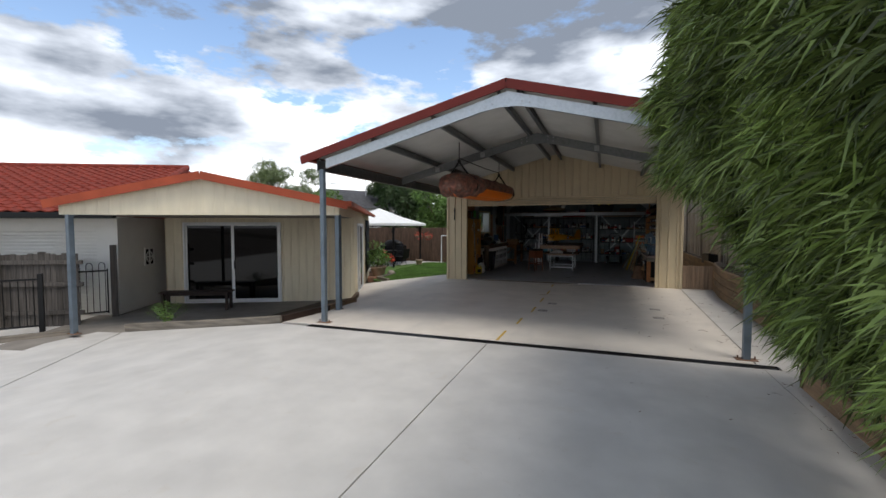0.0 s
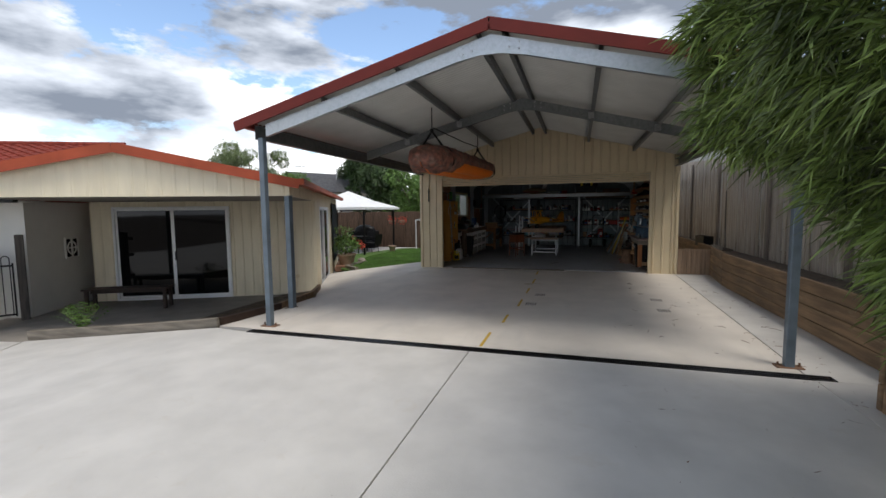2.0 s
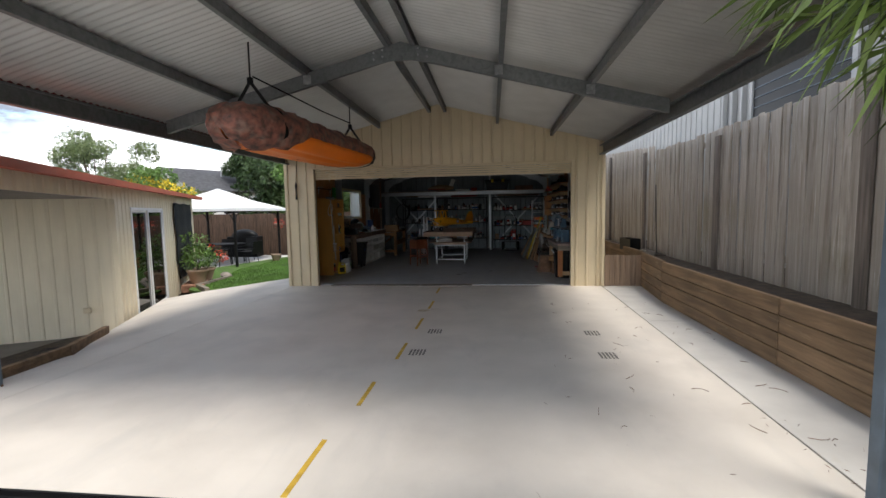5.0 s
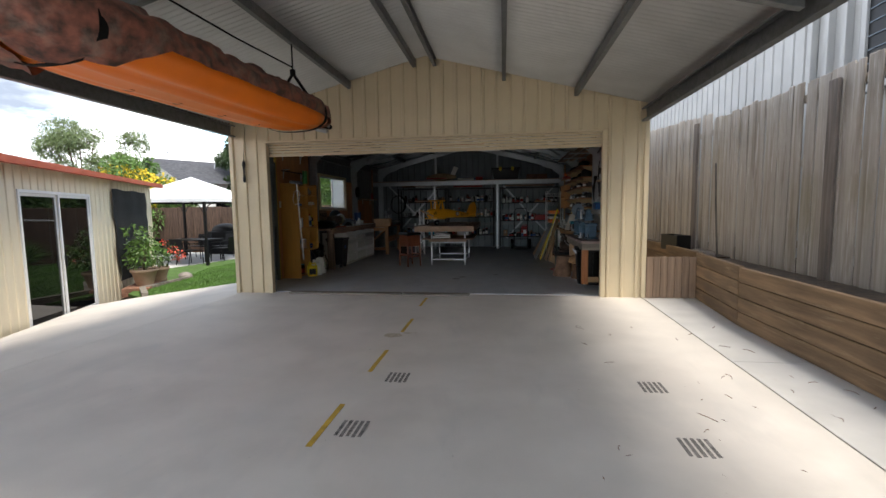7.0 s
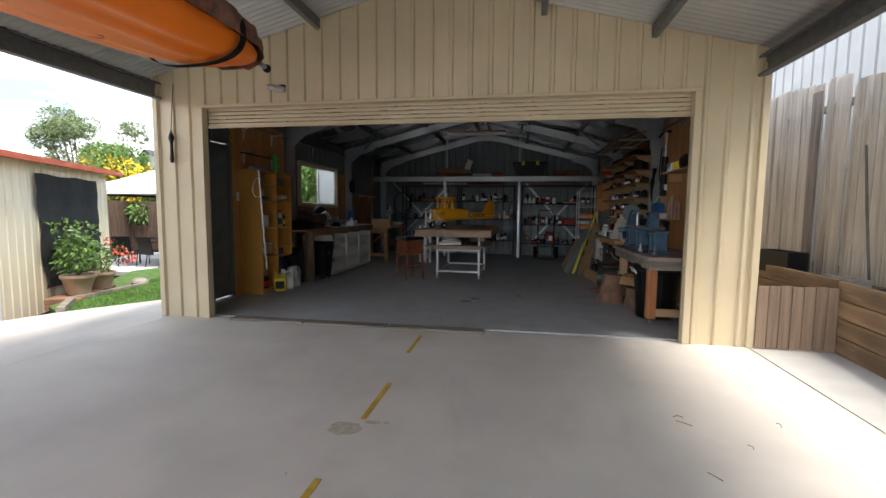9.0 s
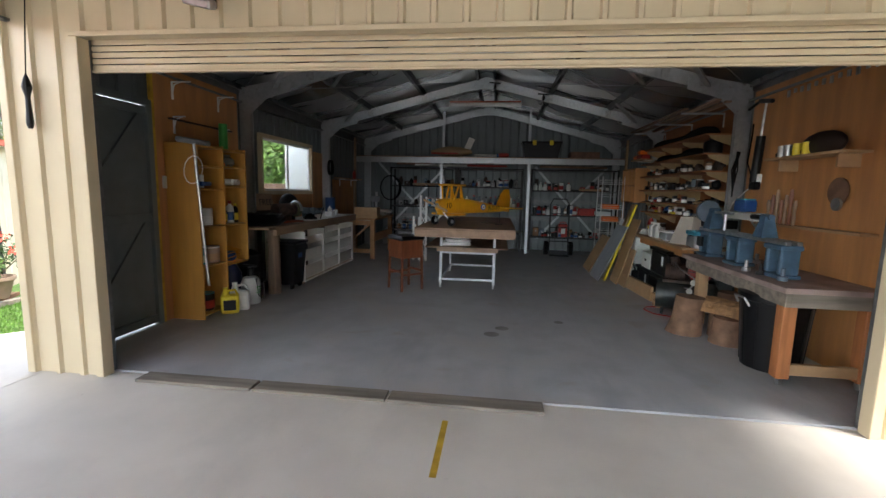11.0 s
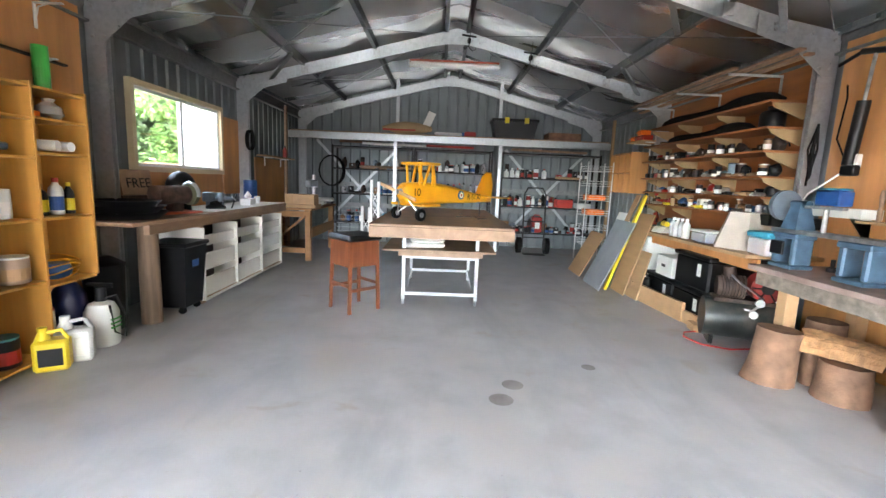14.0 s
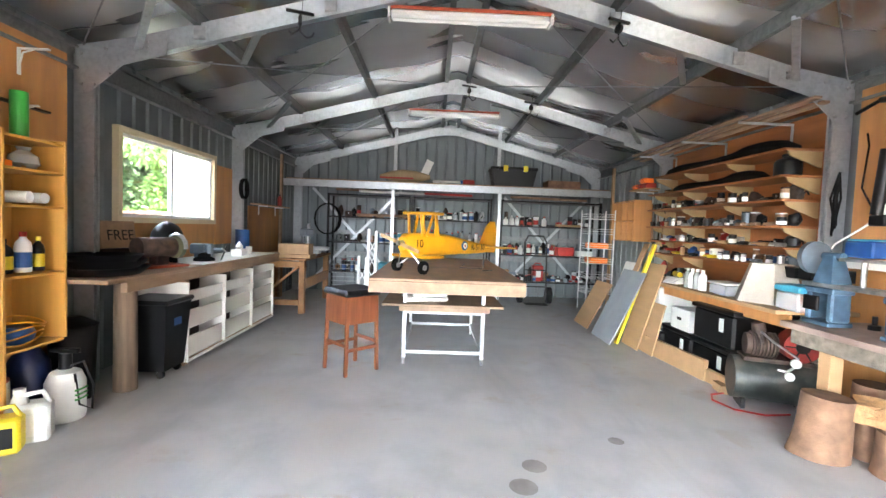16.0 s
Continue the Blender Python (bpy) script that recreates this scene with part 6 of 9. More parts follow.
# bookcase with tins and bottles
bc = thing("bookcase", "tall honey-coloured open shelving against the plywood lining", "shelves", (-2.94, 11.72, F0))
SH1, SH2 = (0.05, 0.54, 0.93, 1.31, 1.54, 1.73), (0.50, 0.93, 1.34, 1.55, 1.73)
for y, z0 in ((0, 0), (0.40, 0), (0.81, 0.5)):
    bm = B()
    box(bm, 0, 0.34, y, y + 0.018, z0, 1.75, 0.002)
    part("side_panel", bm, "melamine", bc)
for col, zs in ((0, SH1), (1, SH2)):
    for z in zs:
        bm = B()
        box(bm, 0, 0.335, 0.018 + col * 0.4, 0.4 + col * 0.41, z - 0.016, z, 0.002)
        part("shelf", bm, "melamine", bc)
bm = B()
box(bm, 0, 0.006, 0.018, 0.81, 0.5, 1.73)
part("back", bm, "melamine", bc)


def can(place, r, h, body, lid, label, band=None, name="tin"):
    th = thing(name, label, "container", place)
    bm = B()
    lathe(bm, [(r * 0.97, 0), (r, 0.006), (r, h - 0.008), (r * 0.98, h)], 18)
    part("body", bm, body, th, smooth=True)
    bm = B()
    lathe(bm, [(r * 0.99, h), (r * 0.99, h + 0.012), (r * 0.85, h + 0.012)], 18)
    part("lid", bm, lid, th, smooth=True)
    if band:
        bm = B()
        lathe(bm, [(r * 1.006, h * 0.15), (r * 1.006, h * 0.62)], 18)
        part("paper_label", bm, band, th)
    return th


def bottle(place, r, h, body, cap, label, band=None, name="bottle"):
    th = thing(name, label, "bottle", place)
    bm = B()
    lathe(bm, [(r * 0.9, 0), (r, 0.01), (r, h * 0.62), (r * 0.85, h * 0.74), (r * 0.4, h * 0.84), (r * 0.38, h * 0.9)], 16)
    part("body", bm, body, th, smooth=True)
    bm = B()
    lathe(bm, [(r * 0.45, h * 0.88), (r * 0.45, h), (r * 0.3, h)], 12)
    part("cap", bm, cap, th)
    if band:
        bm = B()
        lathe(bm, [(r * 1.01, h * 0.12), (r * 1.01, h * 0.5)], 16)
        part("paper_label", bm, band, th)
    return th


can((-2.72, 11.95, 0.94 + F0), 0.08, 0.16, "white_plastic", "white_plastic", "white plastic tub with a blue band on the shelf", "white_cloth", "tub")
can((-2.72, 11.81, 0.94 + F0), 0.05, 0.13, "pine", "steel", "brown tin on the shelf")
can((-2.70, 11.82, 0.55 + F0), 0.065, 0.15, "cyan_lid", "black", "blue tin on the shelf", "white_plastic")
can((-2.70, 12.0, 0.55 + F0), 0.085, 0.15, "terracotta", "white_plastic", "orange-labelled paint tin on the shelf", "pine")
can((-2.70, 11.9, 0.06 + F0), 0.075, 0.17, "black", "cyan_lid", "dark tin with a blue lid on the bottom shelf", "red")
can((-2.74, 11.93, 1.32 + F0), 0.04, 0.12, "white_plastic", "white_plastic", "small white jar on the shelf", name="jar")
bottle((-2.70, 12.22, 0.94 + F0), 0.05, 0.2, "black", "black", "dark bottle with a yellow label on the shelf", "yellow_plastic")
bottle((-2.68, 12.33, 0.94 + F0), 0.042, 0.24, "white_plastic", "red", "white bottle with a red cap on the shelf", "blue")
bottle((-2.68, 12.43, 0.94 + F0), 0.032, 0.21, "black", "yellow_plastic", "black bottle with a yellow label on the shelf", "yellow_plastic")
item("roll", "white rolls of paper lying on the shelf", "roll", (-2.8, 12.35, 1.385 + F0), 0, [("roll", "white_cloth", lambda b: (cyl(b, (0, -0.08, 0), (0.18, -0.04, 0), 0.035, n=14), cyl(b, (0.02, 0.06, 0), (0.19, 0.05, 0), 0.032, n=14)))])
item("plastic_bag", "clear bag of small parts on the shelf", "bag", (-2.72, 12.38, 1.555 + F0), 0, [("bag", "clear", lambda b: lathe(b, [(0.05, 0), (0.08, 0.03), (0.07, 0.08), (0.03, 0.11), (0.04, 0.13)], 9)), ("contents", "pine", lambda b: box(b, -0.05, 0.05, -0.05, 0.05, 0.002, 0.06, 0.01))])
item("orange_box", "flat orange box on the shelf", "box", (-2.72, 12.2, 1.555 + F0), 0, [("box", "orange", lambda b: box(b, -0.06, 0.06, -0.05, 0.05, 0, 0.035, 0.004))])
item("blue_tool_case", "blue hand tool on the shelf", "tool", (-2.7, 11.95, 1.555 - 0.22 + F0 + 0.003), 10, [("body", "blue", lambda b: box(b, -0.03, 0.03, -0.1, 0.1, 0.0, 0.045, 0.01))])
M["orange_cable"] = mat("orange_cable", (0.75, 0.33, 0.01), 0.4)
item("cable_coil", "coil of orange-yellow cable on the shelf", "hose", (-2.72, 12.33, 0.512 + F0), 0, [("coil", "orange_cable", lambda b: [tube(b, [(0.1 * math.cos(t) * (1 + 0.1 * k), 0.13 * math.sin(t), 0.02 + 0.035 * k + 0.018 * math.sin(t * 2 + k)) for t in [i * 0.2244 for i in range(29)]], 0.0045, 6) for k in range(4)]), ("core", "blue", lambda b: lathe(b, [(0.07, 0), (0.09, 0.05), (0.07, 0.1)], 14))])
sp = can((-2.78, 12.42, 1.75 + F0), 0.045, 0.26, "green", "green", "tall green canister standing on top of the shelves", "green", "canister")
item("floor_squeegee", "grey floor squeegee leaning on the shelving", "tool", (-2.56, 11.72, F0), 0, [
    ("handle", "steel", lambda b: tube(b, [(0.02, 0.0, 0.36), (-0.04, -0.04, 1.74)], 0.013, 8)),
    ("head", "grey_board", lambda b: box(b, -0.07, -0.02, -0.26, 0.2, 1.73, 1.78, 0.015))])
item("wire_loop", "loop of pale cord hanging on the side of the shelving", "cord", (-2.6, 11.66, 1.5), 0, [("loop", "white_cloth", lambda b: tube(b, [(0.0 + 0.02 * math.sin(t), 0.13 * math.cos(t), 0.13 * math.sin(t)) for t in [i * 0.4488 for i in range(15)]], 0.005, 5))])
for (y, z) in ((11.88, 2.36), (12.6, 2.36), (11.88, 2.03), (12.6, 2.0)):
    item("shelf_bracket", "white steel shelf bracket screwed to the plywood", "bracket", (-2.95, y, z), 0, [("bracket", "white_frame", lambda b: (box(b, 0, 0.01, -0.012, 0.012, -0.17, 0, 0.002), box(b, 0, 0.2 if z > 2.2 else 0.13, -0.012, 0.012, -0.01, 0, 0.002), tube(b, [(0.005, 0, -0.12), (0.03, 0, -0.03), (0.1, 0, -0.008)], 0.006, 5)))], "shelf brackets")
item("narrow_shelf", "narrow brown shelf edge on the plywood", "shelf", (-2.95, 11.7, 1.99), 0, [("board", "dark_wood", lambda b: box(b, 0, 0.04, 0.1, 1.1, 0, 0.015, 0.002))])
item("switch_plate", "white switch plate on the plywood", "switch", (-2.95, 11.73, 1.38), 0, [("plate", "white_plastic", lambda b: box(b, 0, 0.02, -0.05, 0.05, -0.06, 0.06, 0.005))])


def jug(place, body, label, band, s=1.0, rz=0):
    th = thing("jug", label, "container", place, rz)
    bm = B()
    box(bm, -0.06 * s, 0.06 * s, -0.09 * s, 0.09 * s, 0, 0.2 * s, 0.018 * s)
    cyl(bm, (0, -0.04 * s, 0.19 * s), (0, -0.04 * s, 0.25 * s), 0.045 * s, 0.022 * s, n=12)
    tube(bm, [(0, -0.02 * s, 0.24 * s), (0, 0.05 * s, 0.25 * s), (0, 0.08 * s, 0.19 * s)], 0.013 * s, 8)
    part("body", bm, body, th, smooth=True)
    bm = B()
    cyl(bm, (0, -0.04 * s, 0.25 * s), (0, -0.04 * s, 0.275 * s), 0.026 * s, n=12)
    part("cap", bm, body, th)
    bm = B()
    box(bm, 0.06 * s, 0.062 * s, -0.06 * s, 0.06 * s, 0.04 * s, 0.15 * s)
    part("paper_label", bm, band, th)
    return th


jug((-2.52, 12.02, F0), "yellow_plastic", "yellow plastic jug with a black label on the floor", "black", 1.0, -60)
jug((-2.5, 12.17, F0), "white_plastic", "white plastic jug with a pale label on the floor", "white_cloth", 1.1, -60)
item("pressure_sprayer", "white pressure sprayer with a black pump and hose on the floor", "sprayer", (-2.54, 12.46, F0), 0, [
    ("tank", "white_plastic", lambda b: lathe(b, [(0.1, 0), (0.105, 0.02), (0.105, 0.24), (0.08, 0.3), (0.035, 0.32)], 20)),
    ("pump", "black", lambda b: (cyl(b, (0, 0, 0.31), (0, 0, 0.42), 0.035, n=14), box(b, -0.09, 0.09, -0.015, 0.015, 0.42, 0.45, 0.006))),
    ("hose", "black", lambda b: tube(b, [(0.03, 0, 0.34), (0.09, 0.03, 0.36), (0.13, 0.06, 0.2), (0.12, 0.06, 0.04), (0.1, -0.02, 0.1), (0.09, -0.04, 0.3)], 0.008, 6)),
    ("stripe", "green", lambda b: [box(b, 0.085, 0.107, -0.045, 0.045, 0.13 + i * 0.03, 0.14 + i * 0.03) for i in range(3)])])
can((-2.78, 12.22, F0), 0.09, 0.3, "white_plastic", "red", "white drum with a red lid under the shelves", "white_cloth", "drum")
item("blue_bag", "dark blue plastic sack standing under the shelves", "bag", (-2.78, 12.47, F0), 0, [("sack", mat("navy", (0.015, 0.025, 0.09), 0.3, bump=0.3, bscale=12), lambda b: lathe(b, [(0.1, 0), (0.12, 0.15), (0.11, 0.35), (0.05, 0.45), (0.07, 0.5)], 11))])
item("cylinder_bin", "black tall bin in the shade under the workbench", "bin", (-2.75, 12.78, F0), 0, [("bin", "black", lambda b: lathe(b, [(0.12, 0), (0.14, 0.5), (0.15, 0.52), (0.05, 0.58)], 18))])

# long workbench
wb = thing("workbench", "long worn timber workbench along the wall on a round log post", "workbench", (-2.95, 12.56, F0))
bm = B()
box(bm, 0, 0.6, 0, 3.2, 0.84, 0.87, 0.004)
part("worktop", bm, "bench_wood", wb)
bm = B()
box(bm, 0.02, 0.57, 1.25, 3.18, 0.87, 0.876, 0.002)
part("white_top_sheet", bm, "white_paint", wb, "white painted sheet on the worktop")
bm = B()
box(bm, 0.54, 0.59, 0.2, 3.2, 0.76, 0.84, 0.004)
part("front_rail", bm, "bench_wood", wb)
bm = B()
cyl(bm, (0.44, 0.4, 0), (0.44, 0.4, 0.84), 0.08, 0.075, n=16)
part("log_post", bm, "post_wood", wb, smooth=True)
bm = B()
box(bm, 0.44, 0.56, 0.96, 1.03, 0, 0.84, 0.004)
part("post", bm, "bench_wood", wb)
dc = thing("drawer_cabinet", "white cabinet of nine open-gapped drawers under the workbench", "cabinet", (-2.93, 13.5, F0))
bm = B()
for y in (0, 0.68, 1.36, 2.02):
    box(bm, 0, 0.585, y, y + 0.02, 0.06, 0.74, 0.002)
box(bm, 0, 0.585, 0, 2.04, 0.04, 0.06, 0.002)
part("carcass", bm, "white_paint", dc)
# added dark panel and floor stand in for the shade behind the drawer gaps
bm = B()
box(bm, 0.3, 0.32, 0.02, 2.02, 0.066, 0.74)
box(bm, 0.02, 0.5, 0.02, 2.02, 0.06, 0.066)
part("back", bm, "dark_wood", dc)
bm = B()
box(bm, 0.561, 0.566, 0, 2.04, 0.03, 0.07)
part("toe_rail", bm, "pine", dc)
for i in range(3):
    for z0, z1 in ((0.075, 0.25), (0.325, 0.485), (0.56, 0.66)):
        bm = B()
        box(bm, 0.535, 0.56, 0.03 + i * 0.68, 0.67 + i * 0.675, z0, z1, 0.003)
        part("drawer", bm, "white_paint", dc)
item("wheelie_bin", "black plastic bin with a blue sticker under the workbench", "bin", (-2.5, 13.32, F0), 0, [
    ("body", "black", lambda b: bmesh.ops.create_cone(b, cap_ends=True, segments=4, radius1=0.2, radius2=0.255, depth=0.54, matrix=pose(0, 0, 0.33, 0, 0, 45))),
    ("lid", "black", lambda b: box(b, -0.2, 0.2, -0.2, 0.2, 0.6, 0.64, 0.012)),
    ("sticker", "blue", lambda b: box(b, 0.172, 0.176, -0.06, 0.04, 0.42, 0.48)),
    ("wheel", "black_soft", lambda b: (cyl(b, (0.1, -0.13, 0.03), (0.1, -0.1, 0.03), 0.03, n=12), cyl(b, (0.1, 0.1, 0.03), (0.1, 0.13, 0.03), 0.03, n=12)))], smooth=False)
ZB = 0.87 + F0
for i, (r, z) in enumerate(((0.3, 0.0), (0.28, 0.05), (0.24, 0.09))):
    item("black_tray", "round black tray in a stack on the workbench", "tray", (-2.66 + 0.01 * i, 12.92, ZB + z), 0, [("tray", "black", lambda b: lathe(b, [(r * 0.8, 0), (r, 0.05), (r * 1.02, 0.055), (r * 0.8, 0.014)], 24))], "black trays")
item("bench_grinder", "rusty old bench grinder with a wheel on the workbench", "grinder", (-2.6, 13.5, ZB), 70, [
    ("base", "red_trim_faded", lambda b: box(b, -0.2, 0.2, -0.12, 0.12, 0, 0.02, 0.003)),
    ("motor", "rust_brown", lambda b: (cyl(b, (-0.2, 0, 0.17), (0.12, 0, 0.17), 0.085, n=18), box(b, -0.06, 0.06, -0.05, 0.05, 0.02, 0.1, 0.01))),
    ("wheel", "olive", lambda b: cyl(b, (0.15, 0, 0.17), (0.19, 0, 0.17), 0.1, n=22)),
    ("hub", "yellow_line", lambda b: cyl(b, (0.19, 0, 0.17), (0.2, 0, 0.17), 0.05, n=14)),
    ("guard", "steel", lambda b: tube(b, [(0.17, 0.11 * math.cos(t), 0.17 + 0.11 * math.sin(t)) for t in (0.3, 0.9, 1.5, 2.1, 2.7, 3.3)], 0.02, 6))])
item("welding_helmet", "glossy black welding helmet on the workbench below the window", "helmet", (-2.74, 13.85, ZB + 0.12), 40, [
    ("shell", "black", lambda b: bmesh.ops.create_uvsphere(b, u_segments=20, v_segments=14, radius=0.14, matrix=Matrix.Translation((0, 0, 0.1)) @ Matrix.Diagonal((1, 0.85, 1.2, 1)))),
    ("visor", "steel", lambda b: box(b, 0.1, 0.145, -0.06, 0.06, 0.05, 0.1, 0.006)),
    ("stand", "black_soft", lambda b: lathe(b, [(0.09, -0.12), (0.08, -0.02), (0.1, 0.04)], 14))])
item("vice", "dark cast iron vice on the workbench", "vice", (-2.55, 14.15, ZB), 15, [
    ("base", "black_soft", lambda b: lathe(b, [(0.1, 0), (0.1, 0.03), (0.06, 0.05), (0.06, 0.09)], 16)),
    ("jaw", "grey_steel", lambda b: (box(b, -0.12, 0.0, -0.06, 0.06, 0.08, 0.18, 0.012), box(b, 0.03, 0.08, -0.06, 0.06, 0.08, 0.18, 0.012), cyl(b, (-0.1, 0, 0.12), (0.18, 0, 0.12), 0.018, n=10))),
    ("handle", "steel", lambda b: cyl(b, (0.18, -0.09, 0.14), (0.18, 0.09, 0.1), 0.008, n=8))])
item("small_motor", "grey-green small electric motor on the workbench", "motor", (-2.7, 14.45, ZB), 30, [("body", "grey_steel", lambda b: (cyl(b, (-0.1, 0, 0.09), (0.08, 0, 0.09), 0.075, n=16), box(b, -0.08, 0.06, -0.06, 0.06, 0, 0.04, 0.005))), ("shaft", "steel", lambda b: cyl(b, (0.08, 0, 0.09), (0.15, 0, 0.09), 0.012, n=8))])
item("pen_rod", "dark rod leaning on the workbench", "tool", (-2.46, 14.35, ZB), 0, [("rod", "black", lambda b: tube(b, [(0.03, -0.1, 0.006), (0, 0.1, 0.16)], 0.008, 6))])
item("tissue_box", "white tissue box with a tissue sticking up", "box", (-2.55, 14.95, ZB + 0.006), 8, [("box", "white_cloth", lambda b: box(b, -0.06, 0.06, -0.12, 0.12, 0, 0.08, 0.006)), ("tissue", "white_cloth", lambda b: (lathe(b, [(0.03, 0.078), (0.045, 0.11), (0.02, 0.15), (0.004, 0.17)], 7)))])
item("mug", "white mug on the workbench", "mug", (-2.6, 15.35, ZB + 0.006), 0, [("cup", "white_plastic", lambda b: lathe(b, [(0.035, 0), (0.04, 0.09), (0.036, 0.09), (0.032, 0.01)], 14))])
item("blue_cylinder", "blue plastic cylinder standing on the workbench end", "container", (-2.82, 15.66, ZB + 0.006), 0, [("body", "blue", lambda b: lathe(b, [(0.09, 0), (0.09, 0.3), (0.085, 0.3), (0.085, 0.28)], 18))])
fs = item("timber_sign", "small timber box with the word FREE painted on it", "sign", (-2.84, 13.33, ZB + 0.161), 78, [("board", "bench_wood", lambda b: box(b, -0.16, 0.16, -0.04, 0.0, 0, 0.22, 0.004, m=pose(0, 0, 0, -10, 0, 0)))])


def text(body, size, m, parent, loc, rot, name="lettering"):
    c = bpy.data.curves.new(name, "FONT")
    c.body, c.size, c.extrude, c.align_x = body, size, 0.001, "CENTER"
    o = new(name, c)
    dg = bpy.context.evaluated_depsgraph_get()
    me = bpy.data.meshes.new_from_object(o.evaluated_get(dg))
    bpy.data.objects.remove(o)
    me.materials.clear()
    me.materials.append(M[m])
    o = new(name, me)
    o.parent = parent
    o.location = loc
    o.rotation_euler = [radians(a) for a in rot]
    return o


item("timber_box", "brown timber box under the painted sign on the workbench", "box", (-2.86, 13.33, ZB), 78, [("box", "rust_brown", lambda b: box(b, -0.15, 0.15, -0.06, 0.06, 0, 0.16, 0.005)), ("lid", "dark_wood", lambda b: box(b, -0.152, 0.152, -0.062, 0.062, 0.13, 0.1605, 0.004))])
text("FREE", 0.12, "black", fs, (0, -0.046, 0.07), (80, 0, 0))
for (y, z, r, cx) in ((15.6, 1.78, 0.13, -2.8), (15.93, 1.85, 0.08, -2.94)):
    item("cable_coil", "coil of black cable hanging beside the steel column", "cable", (cx, y, z - 0.05), 0, [("coil", "black_soft", lambda b: [tube(b, [(0.012 * k, r * math.cos(t) * 0.8, r * math.sin(t)) for t in [i * 0.4488 for i in range(15)]], 0.009, 6) for k in range(4)])])
item("wall_shelf", "narrow timber shelf on white brackets by the back corner", "shelf", (-2.95, 16.2, 1.55), 0, [("board", "pine", lambda b: box(b, 0, 0.16, 0, 1.3, 0, 0.02, 0.002)), *[("bracket", "white_frame", lambda b, y=y: (box(b, 0, 0.14, y, y + 0.02, -0.015, 0), box(b, 0, 0.012, y, y + 0.02, -0.14, 0))) for y in (0.3, 1.0)]])
bottle((-2.87, 17.2, 1.572), 0.035, 0.2, "red", "black", "small red fire extinguisher bottle on the wall shelf")
item("upright_batten", "brown timber batten standing against the wall", "timber", (-2.9, 17.3, F0), 0, [("batten", "bench_wood", lambda b: box(b, 0, 0.04, -0.03, 0.03, 0, 2.45, 0.003))])

# second bench of pine
b2 = thing("pine_bench", "rough pine bench with diagonal braces by the back corner", "workbench", (-2.95, 15.9, F0))
bm = B()
box(bm, 0, 0.92, 0, 1.5, 0.76, 0.79, 0.003)
part("worktop", bm, "pine_old", b2)
for x, y in ((0.85, 0.03), (0.85, 1.4), (0.05, 0.03), (0.05, 1.4)):
    bm = B()
    box(bm, x - 0.04, x + 0.04, y, y + 0.09, 0, 0.76, 0.003)
    part("leg", bm, "pine_old", b2)
bm = B()
box(bm, 0.1, 0.82, 0.02, 0.05, 0.12, 0.2, 0.003)
box(bm, 0.1, 0.9, 0.0, 0.03, 0.66, 0.75, 0.003)
bar(bm, (0.2, 0.01, 0.15), (0.82, 0.01, 0.68), 0.03, 0.07, up=(0, 1, 0))
box(bm, 0.87, 0.9, 0.1, 1.4, 0.35, 0.5, 0.003)
part("rail", bm, "pine_old", b2)
item("pine_box", "pale pine box on the pine bench", "box", (-2.25, 16.15, 0.79 + F0), 0, [("box", "pine", lambda b: box(b, -0.22, 0.22, -0.12, 0.12, 0.05, 0.2, 0.004)), ("base", "pine", lambda b: box(b, -0.25, 0.25, -0.15, 0.15, 0, 0.05, 0.003))])
item("drill_press", "small grey drill press on the pine bench", "tool", (-2.2, 16.6, 0.79 + F0), -30, [("column", "steel", lambda b: (cyl(b, (0, 0, 0), (0, 0, 0.5), 0.025, n=10), box(b, -0.1, 0.1, -0.1, 0.1, 0, 0.025, 0.004))), ("head", "grey_board", lambda b: (box(b, -0.06, 0.06, -0.14, 0.06, 0.3, 0.42, 0.02), cyl(b, (0, -0.1, 0.18), (0, -0.1, 0.3), 0.018, n=8)))])
item("belt_sander", "grey bench tool on the pine bench", "tool", (-2.2, 17.1, 0.79 + F0), -10, [("body", "white_plastic", lambda b: (box(b, -0.2, 0.2, -0.08, 0.08, 0.06, 0.12, 0.02), box(b, -0.06, 0.06, -0.06, 0.06, 0, 0.06, 0.01)))])
item("wire_basket", "black wire basket stack on the floor", "basket", (-1.75, 17.3, F0), 0, [("wire", "steel", lambda b: ([bar(b, (-0.2, -0.15, z), (0.2, -0.15, z), 0.006, 0.006) for z in [0.06 + 0.07 * i for i in range(11)]], [bar(b, (x, -0.15, 0), (x, -0.15, 0.85), 0.008, 0.008) for x in (-0.2, -0.1, 0, 0.1, 0.2)]))])
for (x, y, h) in ((-1.12, 16.0, 1.25), (-1.27, 16.1, 0.85)):
    item("folding_gate", "folded white lattice gate standing behind the stool", "gate", (x, y, F0), 0, [
        ("stile", "white_frame", lambda b: (box(b, -0.07, -0.03, -0.02, 0.02, 0, h, 0.003), box(b, 0.03, 0.07, 0.02, 0.06, 0, h * 0.98, 0.003))),
        ("lattice", "white_frame", lambda b: [(bar(b, (-0.05, 0, z), (0.05, 0.04, z + 0.2), 0.012, 0.012, up=(0, 1, 0)), bar(b, (0.05, 0.03, z), (-0.05, 0.01, z + 0.2), 0.012, 0.012, up=(0, 1, 0))) for z in [0.05 + 0.21 * i for i in range(int(h / 0.22))]])])

